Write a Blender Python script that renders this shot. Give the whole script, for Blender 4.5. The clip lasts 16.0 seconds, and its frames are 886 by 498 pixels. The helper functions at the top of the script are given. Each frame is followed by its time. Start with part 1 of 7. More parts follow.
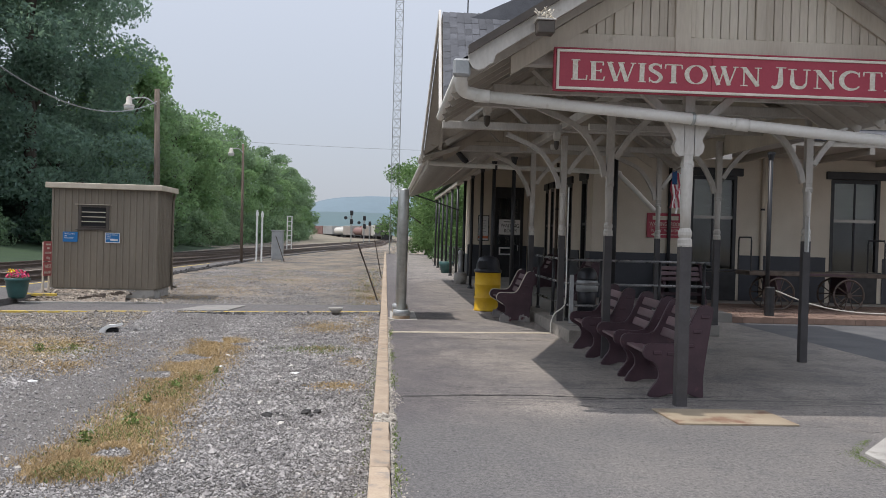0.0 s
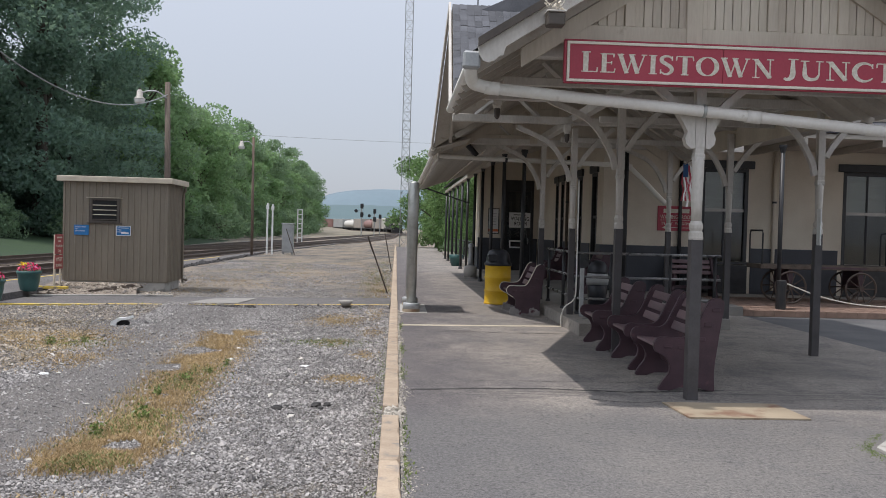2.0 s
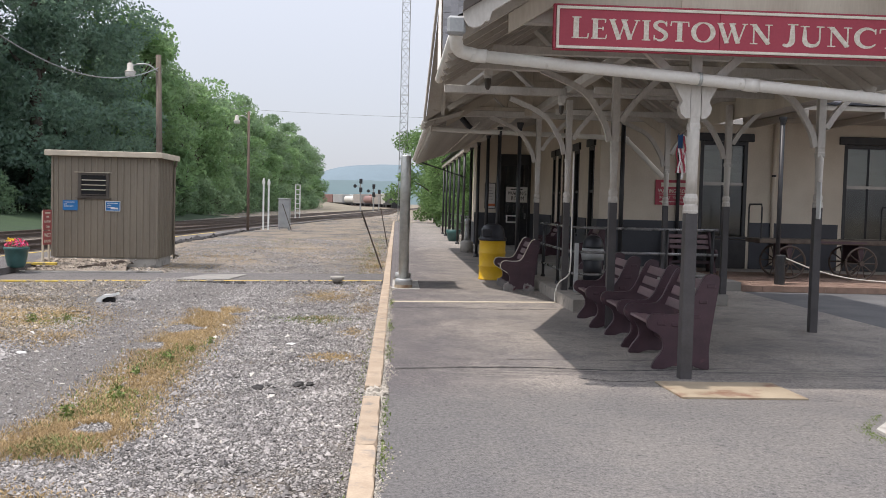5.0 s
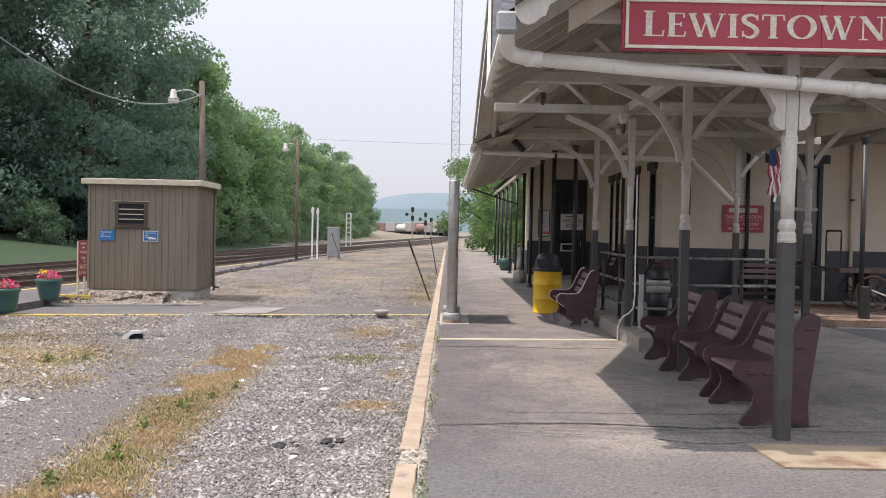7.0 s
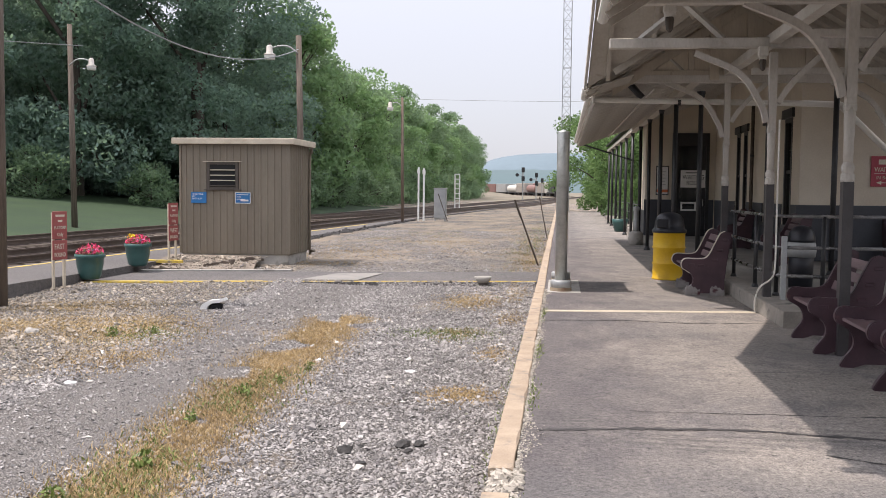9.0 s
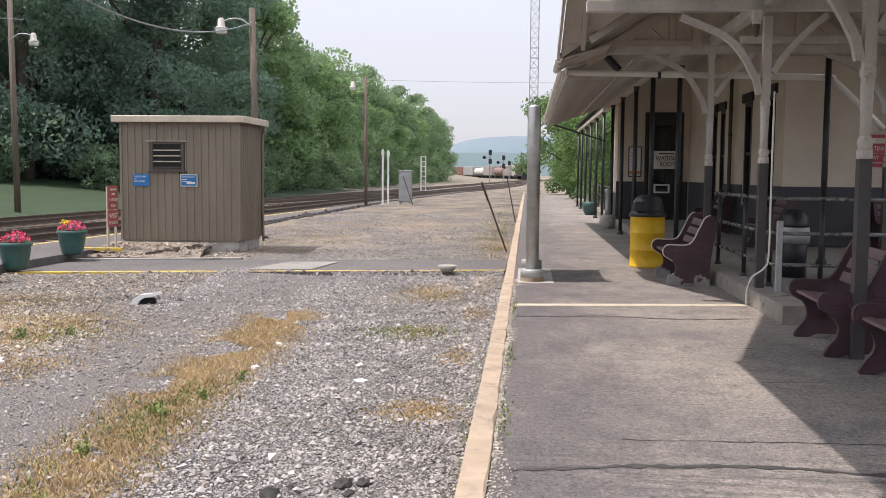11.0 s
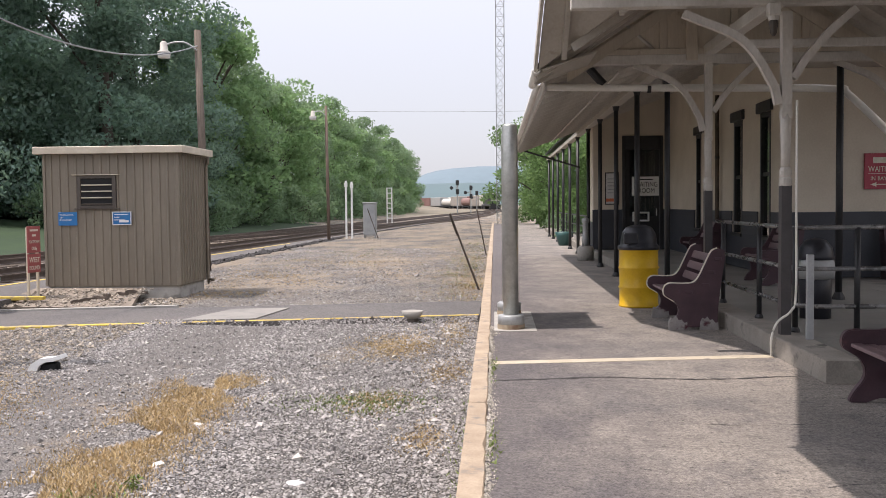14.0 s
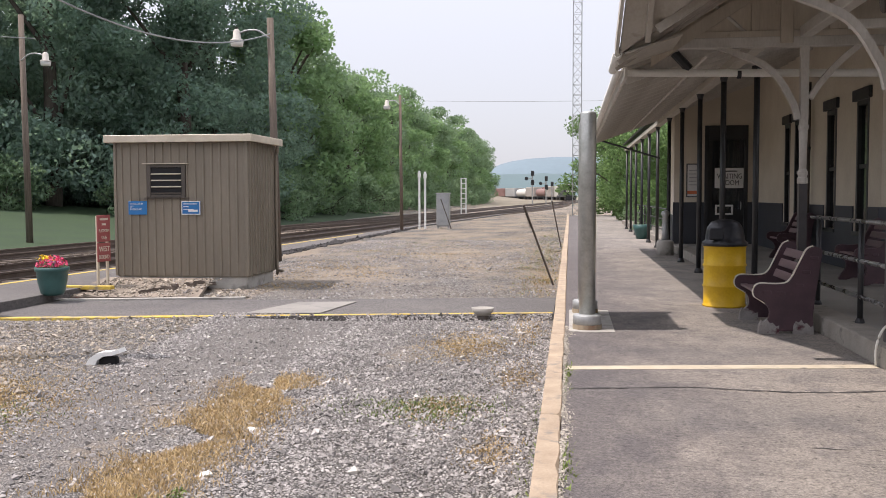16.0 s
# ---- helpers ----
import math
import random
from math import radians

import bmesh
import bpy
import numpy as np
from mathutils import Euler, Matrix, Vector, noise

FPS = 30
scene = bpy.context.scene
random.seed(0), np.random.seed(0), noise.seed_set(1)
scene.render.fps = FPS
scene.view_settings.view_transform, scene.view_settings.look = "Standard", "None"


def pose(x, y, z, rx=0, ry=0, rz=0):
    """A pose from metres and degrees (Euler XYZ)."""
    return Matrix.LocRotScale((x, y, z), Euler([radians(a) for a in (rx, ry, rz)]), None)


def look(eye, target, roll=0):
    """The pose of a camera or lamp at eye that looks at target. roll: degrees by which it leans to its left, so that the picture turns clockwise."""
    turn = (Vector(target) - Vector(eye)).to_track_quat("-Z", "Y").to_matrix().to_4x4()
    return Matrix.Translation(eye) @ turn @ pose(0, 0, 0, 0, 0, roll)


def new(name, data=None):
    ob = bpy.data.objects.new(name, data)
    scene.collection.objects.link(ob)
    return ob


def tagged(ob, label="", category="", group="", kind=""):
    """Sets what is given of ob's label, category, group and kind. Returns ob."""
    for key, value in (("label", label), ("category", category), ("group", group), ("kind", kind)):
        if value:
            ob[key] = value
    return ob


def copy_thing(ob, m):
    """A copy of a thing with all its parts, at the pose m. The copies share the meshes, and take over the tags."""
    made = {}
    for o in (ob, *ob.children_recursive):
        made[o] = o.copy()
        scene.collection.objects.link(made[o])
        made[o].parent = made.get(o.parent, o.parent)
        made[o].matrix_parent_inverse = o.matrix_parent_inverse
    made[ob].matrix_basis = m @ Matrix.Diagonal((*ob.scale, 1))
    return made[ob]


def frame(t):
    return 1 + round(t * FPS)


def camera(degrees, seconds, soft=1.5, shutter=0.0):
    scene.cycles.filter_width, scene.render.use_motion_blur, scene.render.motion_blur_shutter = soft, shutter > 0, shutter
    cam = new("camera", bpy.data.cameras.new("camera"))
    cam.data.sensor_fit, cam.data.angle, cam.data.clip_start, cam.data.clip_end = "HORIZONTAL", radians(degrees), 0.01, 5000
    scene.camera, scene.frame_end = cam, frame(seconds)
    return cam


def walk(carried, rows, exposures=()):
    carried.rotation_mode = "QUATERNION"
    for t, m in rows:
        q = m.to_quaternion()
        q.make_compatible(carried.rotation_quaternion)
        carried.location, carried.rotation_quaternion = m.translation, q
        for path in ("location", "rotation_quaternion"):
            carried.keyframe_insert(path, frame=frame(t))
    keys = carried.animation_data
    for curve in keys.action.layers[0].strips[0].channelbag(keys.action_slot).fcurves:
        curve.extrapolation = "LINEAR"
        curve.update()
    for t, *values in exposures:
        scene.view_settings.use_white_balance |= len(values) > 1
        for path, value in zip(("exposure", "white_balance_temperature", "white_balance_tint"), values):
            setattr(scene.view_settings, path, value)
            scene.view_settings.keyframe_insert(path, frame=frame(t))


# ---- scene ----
cam = camera(49.6, 16.0, 0.9)
PATH = [
    (0, (0.069, -20.096, 1.641), (0.189, -18.099, 1.613), 1.6),
    (0.5, (0.073, -20.088, 1.645), (0.168, -18.09, 1.63), 1.3),
    (1, (0.078, -20.07, 1.652), (0.169, -18.072, 1.644), 1.3),
    (1.5, (0.076, -20.077, 1.641), (0.164, -18.079, 1.619), 1.3),
    (2, (0.075, -20.076, 1.64), (0.174, -18.079, 1.597), 1.6),
    (2.5, (0.087, -20.069, 1.638), (0.187, -18.073, 1.569), 1.5),
    (3, (0.093, -20.064, 1.639), (0.212, -18.069, 1.559), 1.9),
    (3.5, (0.075, -20.118, 1.633), (0.206, -18.124, 1.551), 1.7),
    (3.7, (0.098, -20.07, 1.634), (0.234, -18.076, 1.557), 2.0),
    (5.8, (0.263, -19.406, 1.627), (0.336, -17.41, 1.524), 1.5),
    (6, (0.265, -19.267, 1.633), (0.323, -17.269, 1.561), 2.2),
    (6.5, (0.25, -18.801, 1.641), (0.231, -16.801, 1.626), 2.4),
    (7, (0.326, -18.419, 1.637), (0.315, -16.419, 1.598), 1.2),
    (7.5, (0.326, -17.982, 1.634), (0.188, -15.988, 1.592), 1.4),
    (8, (0.357, -17.582, 1.649), (0.142, -15.595, 1.582), 0.6),
    (8.5, (0.352, -17.163, 1.602), (0.065, -15.186, 1.515), 2.0),
    (9, (0.378, -16.7, 1.582), (0.137, -14.718, 1.459), 0.6),
    (9.2, (0.403, -16.526, 1.584), (0.233, -14.537, 1.471), 0.5),
    (11.3, (0.317, -15.002, 1.547), (0.144, -13.016, 1.387), 0.5),
    (11.5, (0.374, -14.755, 1.567), (0.21, -12.766, 1.44), 0.4),
    (12, (0.305, -14.434, 1.536), (0.081, -12.451, 1.41), 2.1),
    (12.5, (0.302, -14.111, 1.557), (0.118, -12.125, 1.413), 0.5),
    (13, (0.294, -13.81, 1.576), (0.1, -11.822, 1.472), 1.3),
    (13.5, (0.191, -13.583, 1.57), (0.066, -11.587, 1.514), 1.3),
    (14, (0.216, -13.316, 1.552), (0.108, -11.322, 1.459), -0.6),
    (14.5, (0.219, -13.211, 1.573), (0.151, -11.218, 1.426), 0.4),
    (15, (0.142, -13.056, 1.565), (-0.031, -11.067, 1.433), 1.5),
    (15.5, (0.139, -12.858, 1.551), (-0.077, -10.876, 1.39), -0.4),
    (16, (0.204, -12.712, 1.57), (-0.058, -10.733, 1.458), -0.2),
]
walk(cam, [(t, look(eye, target, roll)) for t, eye, target, roll in PATH], exposures=[(0.0, -0.2, 6080, 12), (3.7, -0.18, 6080, 12), (5.8, 0.26, 6380, 15), (16.0, 0.28, 6450, 17)])
# ---------------------------------------------------------------- world and sun
SUN = Vector((-0.395, -0.05, 0.917)).normalized()
world = bpy.data.worlds.new("sky")
scene.world = world
world.use_nodes = True
wn, wl = world.node_tree.nodes, world.node_tree.links
sky = wn.new("ShaderNodeTexSky")
sky.sky_type, sky.sun_disc = "NISHITA", False
sky.sun_elevation, sky.sun_rotation = math.asin(SUN.z), math.atan2(SUN.x, SUN.y)
sky.air_density, sky.dust_density, sky.ozone_density = 1.0, 2.0, 1.0
haze = wn.new("ShaderNodeMix")
haze.data_type = "RGBA"
haze.inputs["Factor"].default_value = 0.8
wl.new(sky.outputs[0], haze.inputs["A"])
# a hazy sky grows brighter from the horizon to the zenith
way = wn.new("ShaderNodeTexCoord")
up = wn.new("ShaderNodeSeparateXYZ")
wl.new(way.outputs["Generated"], up.inputs[0])
rise = wn.new("ShaderNodeMapRange")
rise.inputs["To Min"].default_value, rise.inputs["To Max"].default_value = 0.8, 2.1
wl.new(up.outputs["Z"], rise.inputs["Value"])
veil = wn.new("ShaderNodeVectorMath")
veil.operation = "SCALE"
veil.inputs[0].default_value = (5.95, 6.12, 6.4)
wl.new(rise.outputs[0], veil.inputs["Scale"])
wl.new(veil.outputs[0], haze.inputs["B"])
wl.new(haze.outputs["Result"], wn["Background"].inputs["Color"])
wn["Background"].inputs["Strength"].default_value = 0.13
sun_data = bpy.data.lights.new("sun", "SUN")
sun_data.energy, sun_data.angle, sun_data.color = 3.6, radians(0.7), (1.0, 0.92, 0.82)
sun = new("sun", sun_data)
sun.matrix_world = look(SUN * 60, (0, 0, 0))


# ---------------------------------------------------------------- materials
def surface(name, c1, c2, scale=6.0, rough=0.7, bump=0.15, metal=0.0, fine=60.0, stretch=(1, 1, 1), spots=None, spot_scale=2.0,
            spot_edge=0.62, rand=0.0, island=0.0, detail=6.0, world_space=False, bump_dist=0.01):
    """A two-scale procedural surface: large mottling, fine grain, optional worn or stained spots."""
    m = bpy.data.materials.new(name)
    m.use_nodes = True
    n, l = m.node_tree.nodes, m.node_tree.links
    b = n["Principled BSDF"]
    b.inputs["Metallic"].default_value = metal
    if world_space:
        src = n.new("ShaderNodeNewGeometry").outputs["Position"]
    else:
        src = n.new("ShaderNodeTexCoord").outputs["Object"]
    mp = n.new("ShaderNodeMapping")
    mp.inputs["Scale"].default_value = stretch
    l.new(src, mp.inputs["Vector"])
    a = n.new("ShaderNodeTexNoise")
    a.inputs["Scale"].default_value, a.inputs["Detail"].default_value = scale, detail
    l.new(mp.outputs[0], a.inputs["Vector"])
    f = n.new("ShaderNodeTexNoise")
    f.inputs["Scale"].default_value, f.inputs["Detail"].default_value = fine, 3
    l.new(mp.outputs[0], f.inputs["Vector"])
    add = n.new("ShaderNodeMath")
    add.operation = "MULTIPLY_ADD"
    add.inputs[1].default_value = 0.45
    l.new(f.outputs["Fac"], add.inputs[0])
    l.new(a.outputs["Fac"], add.inputs[2])
    ramp = n.new("ShaderNodeValToRGB")
    ramp.color_ramp.elements[0].position, ramp.color_ramp.elements[1].position = 0.5, 0.95
    ramp.color_ramp.elements[0].color, ramp.color_ramp.elements[1].color = (*c1, 1), (*c2, 1)
    l.new(add.outputs[0], ramp.inputs["Fac"])
    col = ramp.outputs["Color"]
    if spots:
        s = n.new("ShaderNodeTexNoise")
        s.inputs["Scale"].default_value, s.inputs["Detail"].default_value, s.inputs["Roughness"].default_value = spot_scale, 8, 0.65
        l.new(src, s.inputs["Vector"])
        sr = n.new("ShaderNodeValToRGB")
        sr.color_ramp.elements[0].position, sr.color_ramp.elements[1].position = spot_edge - 0.06, spot_edge + 0.06
        l.new(s.outputs["Fac"], sr.inputs["Fac"])
        mx = n.new("ShaderNodeMix")
        mx.data_type = "RGBA"
        mx.inputs["B"].default_value = (*spots, 1)
        l.new(sr.outputs["Color"], mx.inputs["Factor"])
        l.new(col, mx.inputs["A"])
        col = mx.outputs["Result"]
    if rand or island:
        hs = n.new("ShaderNodeHueSaturation")
        r = n.new("ShaderNodeObjectInfo").outputs["Random"] if rand else n.new("ShaderNodeNewGeometry").outputs["Random Per Island"]
        mr = n.new("ShaderNodeMapRange")
        amount = rand or island
        mr.inputs["To Min"].default_value, mr.inputs["To Max"].default_value = 1 - amount, 1 + amount
        l.new(r, mr.inputs["Value"])
        l.new(mr.outputs[0], hs.inputs["Value"])
        l.new(col, hs.inputs["Color"])
        col = hs.outputs["Color"]
    l.new(col, b.inputs["Base Color"])
    rr = n.new("ShaderNodeMapRange")
    rr.inputs["To Min"].default_value, rr.inputs["To Max"].default_value = max(0.03, rough - 0.12), min(1, rough + 0.12)
    l.new(a.outputs["Fac"], rr.inputs["Value"])
    l.new(rr.outputs[0], b.inputs["Roughness"])
    if bump:
        bp = n.new("ShaderNodeBump")
        bp.inputs["Strength"].default_value, bp.inputs["Distance"].default_value = bump, bump_dist
        l.new(add.outputs[0], bp.inputs["Height"])
        l.new(bp.outputs[0], b.inputs["Normal"])
    return m


def leafy(name, c1, c2):
    m = surface(name, c1, c2, 0.6, 0.75, 0, island=0.45, fine=5)
    n, l = m.node_tree.nodes, m.node_tree.links
    n["Principled BSDF"].inputs["Specular IOR Level"].default_value = 0.15
    tr = n.new("ShaderNodeBsdfTranslucent")
    tr.inputs["Color"].default_value = (c2[0] * 1.45, c2[1] * 1.5, c2[2] * 1.2, 1)
    mix = n.new("ShaderNodeMixShader")
    mix.inputs[0].default_value = 0.5
    l.new(n["Principled BSDF"].outputs[0], mix.inputs[1])
    l.new(tr.outputs[0], mix.inputs[2])
    l.new(mix.outputs[0], n["Material Output"].inputs["Surface"])
    return m


M = {}
def worn_asphalt(name, dark, light, stain):
    """Old asphalt: stone speckle, drawn-out streaks across the platform, broad stains."""
    m = bpy.data.materials.new(name)
    m.use_nodes = True
    n, l = m.node_tree.nodes, m.node_tree.links
    b = n["Principled BSDF"]
    pos = n.new("ShaderNodeNewGeometry").outputs["Position"]

    def layer(scale, stretch, detail, lo, hi, rough=0.5):
        mp = n.new("ShaderNodeMapping")
        mp.inputs["Scale"].default_value = stretch
        l.new(pos, mp.inputs["Vector"])
        t = n.new("ShaderNodeTexNoise")
        t.inputs["Scale"].default_value, t.inputs["Detail"].default_value, t.inputs["Roughness"].default_value = scale, detail, rough
        l.new(mp.outputs[0], t.inputs["Vector"])
        r = n.new("ShaderNodeMapRange")
        r.inputs["From Min"].default_value, r.inputs["From Max"].default_value = lo, hi
        l.new(t.outputs["Fac"], r.inputs["Value"])
        return r.outputs[0]

    def mix(a, c, f):
        x = n.new("ShaderNodeMix")
        x.data_type = "RGBA"
        for socket, value in (("A", a), ("B", c)):
            if isinstance(value, tuple):
                x.inputs[socket].default_value = (*value, 1)
            else:
                l.new(value, x.inputs[socket])
        if isinstance(f, float):
            x.inputs["Factor"].default_value = f
        else:
            l.new(f, x.inputs["Factor"])
        return x.outputs["Result"]

    def times(a, k):
        x = n.new("ShaderNodeMath")
        x.operation = "MULTIPLY"
        l.new(a, x.inputs[0])
        x.inputs[1].default_value = k
        return x.outputs[0]

    def ramp(a, lo, hi):
        r = n.new("ShaderNodeMapRange")
        r.inputs["From Min"].default_value, r.inputs["From Max"].default_value = lo, hi
        l.new(a, r.inputs["Value"])
        return r.outputs[0]

    def both(a, c, operation="MULTIPLY"):
        x = n.new("ShaderNodeMath")
        x.operation = operation
        l.new(a, x.inputs[0])
        l.new(c, x.inputs[1])
        return x.outputs[0]

    sep = n.new("ShaderNodeSeparateXYZ")
    l.new(pos, sep.inputs[0])
    speck = layer(75, (1, 1, 1), 5, 0.32, 0.68, 0.7)
    broad = layer(0.55, (0.8, 1, 1), 7, 0.38, 0.62, 0.6)
    streak = layer(2.4, (0.7, 2.6, 1), 10, 0.5, 0.72, 0.76)
    blotch = layer(2.2, (1, 0.8, 1), 12, 0.5, 0.66, 0.82)
    patchy = layer(1.1, (1, 0.8, 1), 12, 0.5, 0.57, 0.72)
    pale = layer(9, (1, 1, 1), 6, 0.6, 0.74, 0.65)
    col = mix(dark, light, broad)
    col = mix(col, stain, times(streak, 0.3))
    fine_streak = layer(5.0, (0.6, 2.2, 1), 12, 0.53, 0.66, 0.8)
    col = mix(col, (stain[0] * 0.8, stain[1] * 0.8, stain[2] * 0.8), times(fine_streak, 0.5))
    col = mix(col, stain, times(blotch, 0.6))
    col = mix(col, (stain[0] * 1.25, stain[1] * 1.27, stain[2] * 1.32), times(patchy, 0.32))
    col = mix(col, (light[0] * 1.4, light[1] * 1.38, light[2] * 1.36), times(pale, 0.4))
    # crumbled dark purplish border along the kerb, with a ragged inner edge
    ragged = both(sep.outputs["X"], times(layer(2.6, (1, 0.5, 1), 12, 0.38, 0.66, 0.8), 1.3), "SUBTRACT")
    border = ramp(ragged, 1.15, -0.1)
    col = mix(col, (stain[0] * 0.72, stain[1] * 0.69, stain[2] * 0.75), times(border, 0.7))
    # the older, greyer pour in front of the wide crack
    pour = ramp(both(sep.outputs["Y"], times(layer(1.2, (1, 1, 1), 10, 0.3, 0.7, 0.75), 0.9), "ADD"), -10.4, -11.6)
    col = mix(col, (dark[0] * 0.62, dark[1] * 0.66, dark[2] * 0.7), times(pour, 0.72))
    # long dark smears beside the wide crack
    smear = both(ramp(both(layer(1.1, (1, 1, 1), 3, 0, 1), sep.outputs["Y"], "ADD"), -10.35, -9.95), ramp(both(layer(1.1, (1, 1, 1), 3, 0, 1), sep.outputs["Y"], "ADD"), -9.3, -9.75))
    smear = both(smear, layer(4, (0.3, 3.0, 1), 8, 0.46, 0.6, 0.7))
    col = mix(col, (0.07, 0.066, 0.064), times(smear, 0.75))
    grain = layer(30, (1, 0.85, 1), 8, 0.36, 0.64, 0.8)
    pit = layer(19, (0.8, 0.9, 1), 5, 0.6, 0.66, 0.7)
    col = mix(col, (stain[0] * 0.42, stain[1] * 0.42, stain[2] * 0.42), times(pit, 0.85))
    hs = n.new("ShaderNodeHueSaturation")
    mr = n.new("ShaderNodeMapRange")
    mr.inputs["To Min"].default_value, mr.inputs["To Max"].default_value = 0.1, 2.05
    l.new(times(both(speck, grain, "ADD"), 0.5), mr.inputs["Value"])
    l.new(mr.outputs[0], hs.inputs["Value"])
    l.new(col, hs.inputs["Color"])
    l.new(hs.outputs[0], b.inputs["Base Color"])
    b.inputs["Roughness"].default_value = 0.85
    bp = n.new("ShaderNodeBump")
    bp.inputs["Strength"].default_value, bp.inputs["Distance"].default_value = 0.5, 0.006
    l.new(both(speck, grain, "ADD"), bp.inputs["Height"])
    l.new(bp.outputs[0], b.inputs["Normal"])
    return m


def gravel(name, scale, dark, light, soil, lane):
    """Crushed stone seen as ground: separate stones with shade painted in their gaps, compacted lanes, patches of soil.
    """
    m = bpy.data.materials.new(name)
    m.use_nodes = True
    n, l = m.node_tree.nodes, m.node_tree.links
    b = n["Principled BSDF"]
    pos = n.new("ShaderNodeNewGeometry").outputs["Position"]

    def noise_map(s, detail, lo, hi, stretch=(1, 1, 1)):
        mp = n.new("ShaderNodeMapping")
        mp.inputs["Scale"].default_value = stretch
        l.new(pos, mp.inputs["Vector"])
        t = n.new("ShaderNodeTexNoise")
        t.inputs["Scale"].default_value, t.inputs["Detail"].default_value, t.inputs["Roughness"].default_value = s, detail, 0.65
        l.new(mp.outputs[0], t.inputs["Vector"])
        r = n.new("ShaderNodeMapRange")
        r.inputs["From Min"].default_value, r.inputs["From Max"].default_value = lo, hi
        l.new(t.outputs["Fac"], r.inputs["Value"])
        return r.outputs[0]

    def blend(a, c, f):
        x = n.new("ShaderNodeMix")
        x.data_type = "RGBA"
        for socket, value in (("A", a), ("B", c)):
            if isinstance(value, tuple):
                x.inputs[socket].default_value = (*value, 1)
            else:
                l.new(value, x.inputs[socket])
        l.new(f, x.inputs["Factor"])
        return x.outputs["Result"]

    cell = n.new("ShaderNodeTexVoronoi")
    cell.inputs["Scale"].default_value = scale
    l.new(pos, cell.inputs["Vector"])
    tone = n.new("ShaderNodeSeparateColor")
    l.new(cell.outputs["Color"], tone.inputs[0])
    gap = n.new("ShaderNodeTexVoronoi")
    gap.feature = "DISTANCE_TO_EDGE"
    gap.inputs["Scale"].default_value = scale
    l.new(pos, gap.inputs["Vector"])
    open_gap = n.new("ShaderNodeMapRange")
    open_gap.inputs["From Min"].default_value, open_gap.inputs["From Max"].default_value = 0.16, 0.02
    l.new(gap.outputs["Distance"], open_gap.inputs["Value"])
    col = blend(dark, light, tone.outputs[0])
    # shade between the stones is put in as darker colour
    col = blend(col, tuple(v * 0.3 for v in dark), open_gap.outputs[0])
    # the compacted lane between the grass strip and the island
    sep = n.new("ShaderNodeSeparateXYZ")
    l.new(pos, sep.inputs[0])
    sway = n.new("ShaderNodeMath")
    sway.operation = "MULTIPLY_ADD"
    sway.inputs[1].default_value = 1.2
    l.new(noise_map(0.8, 6, 0.2, 0.8), sway.inputs[0])
    l.new(sep.outputs["X"], sway.inputs[2])
    inside = n.new("ShaderNodeMath")
    inside.operation = "MULTIPLY"
    for k, (lo, hi) in enumerate(((-3.9, -3.4), (-1.9, -2.4))):
        r = n.new("ShaderNodeMapRange")
        r.inputs["From Min"].default_value, r.inputs["From Max"].default_value = lo, hi
        r.inputs["To Max"].default_value = (0.8, 1.0)[k]
        l.new(sway.outputs[0], r.inputs["Value"])
        l.new(r.outputs[0], inside.inputs[k])
    col = blend(col, lane, inside.outputs[0])
    col = blend(col, soil, noise_map(0.4, 8, 0.56, 0.66))
    # past the crossing the stone is mixed with pale sand and trodden earth
    sandy = n.new("ShaderNodeMapRange")
    sandy.inputs["From Min"].default_value, sandy.inputs["From Max"].default_value = 1.5, 7.0
    l.new(sep.outputs["Y"], sandy.inputs["Value"])
    spread = n.new("ShaderNodeMath")
    spread.operation = "MULTIPLY"
    l.new(sandy.outputs[0], spread.inputs[0])
    l.new(noise_map(0.55, 9, 0.4, 0.6, (1, 0.45, 1)), spread.inputs[1])
    col = blend(col, (soil[0] * 1.2, soil[1] * 1.2, soil[2] * 1.22), spread.outputs[0])
    hs = n.new("ShaderNodeHueSaturation")
    mr = n.new("ShaderNodeMapRange")
    mr.inputs["To Min"].default_value, mr.inputs["To Max"].default_value = 0.6, 1.4
    l.new(noise_map(70, 4, 0.3, 0.7), mr.inputs["Value"])
    l.new(mr.outputs[0], hs.inputs["Value"])
    l.new(col, hs.inputs["Color"])
    l.new(hs.outputs[0], b.inputs["Base Color"])
    b.inputs["Roughness"].default_value = 0.92
    bp = n.new("ShaderNodeBump")
    bp.inputs["Strength"].default_value, bp.inputs["Distance"].default_value = 1.0, 0.02
    bp.invert = True
    l.new(open_gap.outputs[0], bp.inputs["Height"])
    l.new(bp.outputs[0], b.inputs["Normal"])
    return m


M["asphalt"] = worn_asphalt("asphalt", (0.195, 0.177, 0.162), (0.285, 0.254, 0.222), (0.1, 0.092, 0.092))
M["asphalt_new"] = surface("asphalt_new", (0.07, 0.07, 0.075), (0.13, 0.13, 0.13), 1.2, 0.85, 0.4, fine=150, world_space=True)
M["cross_asphalt"] = worn_asphalt("cross_asphalt", (0.14, 0.132, 0.122), (0.24, 0.222, 0.196), (0.11, 0.105, 0.098))
M["ballast_bed"] = gravel("ballast_bed", 42, (0.19, 0.176, 0.163), (0.4, 0.375, 0.35), (0.33, 0.27, 0.2), (0.22, 0.203, 0.188))
M["chip"] = surface("chip", (0.26, 0.235, 0.195), (0.48, 0.44, 0.38), 3, 0.9, 0.2, island=0.4, fine=50)
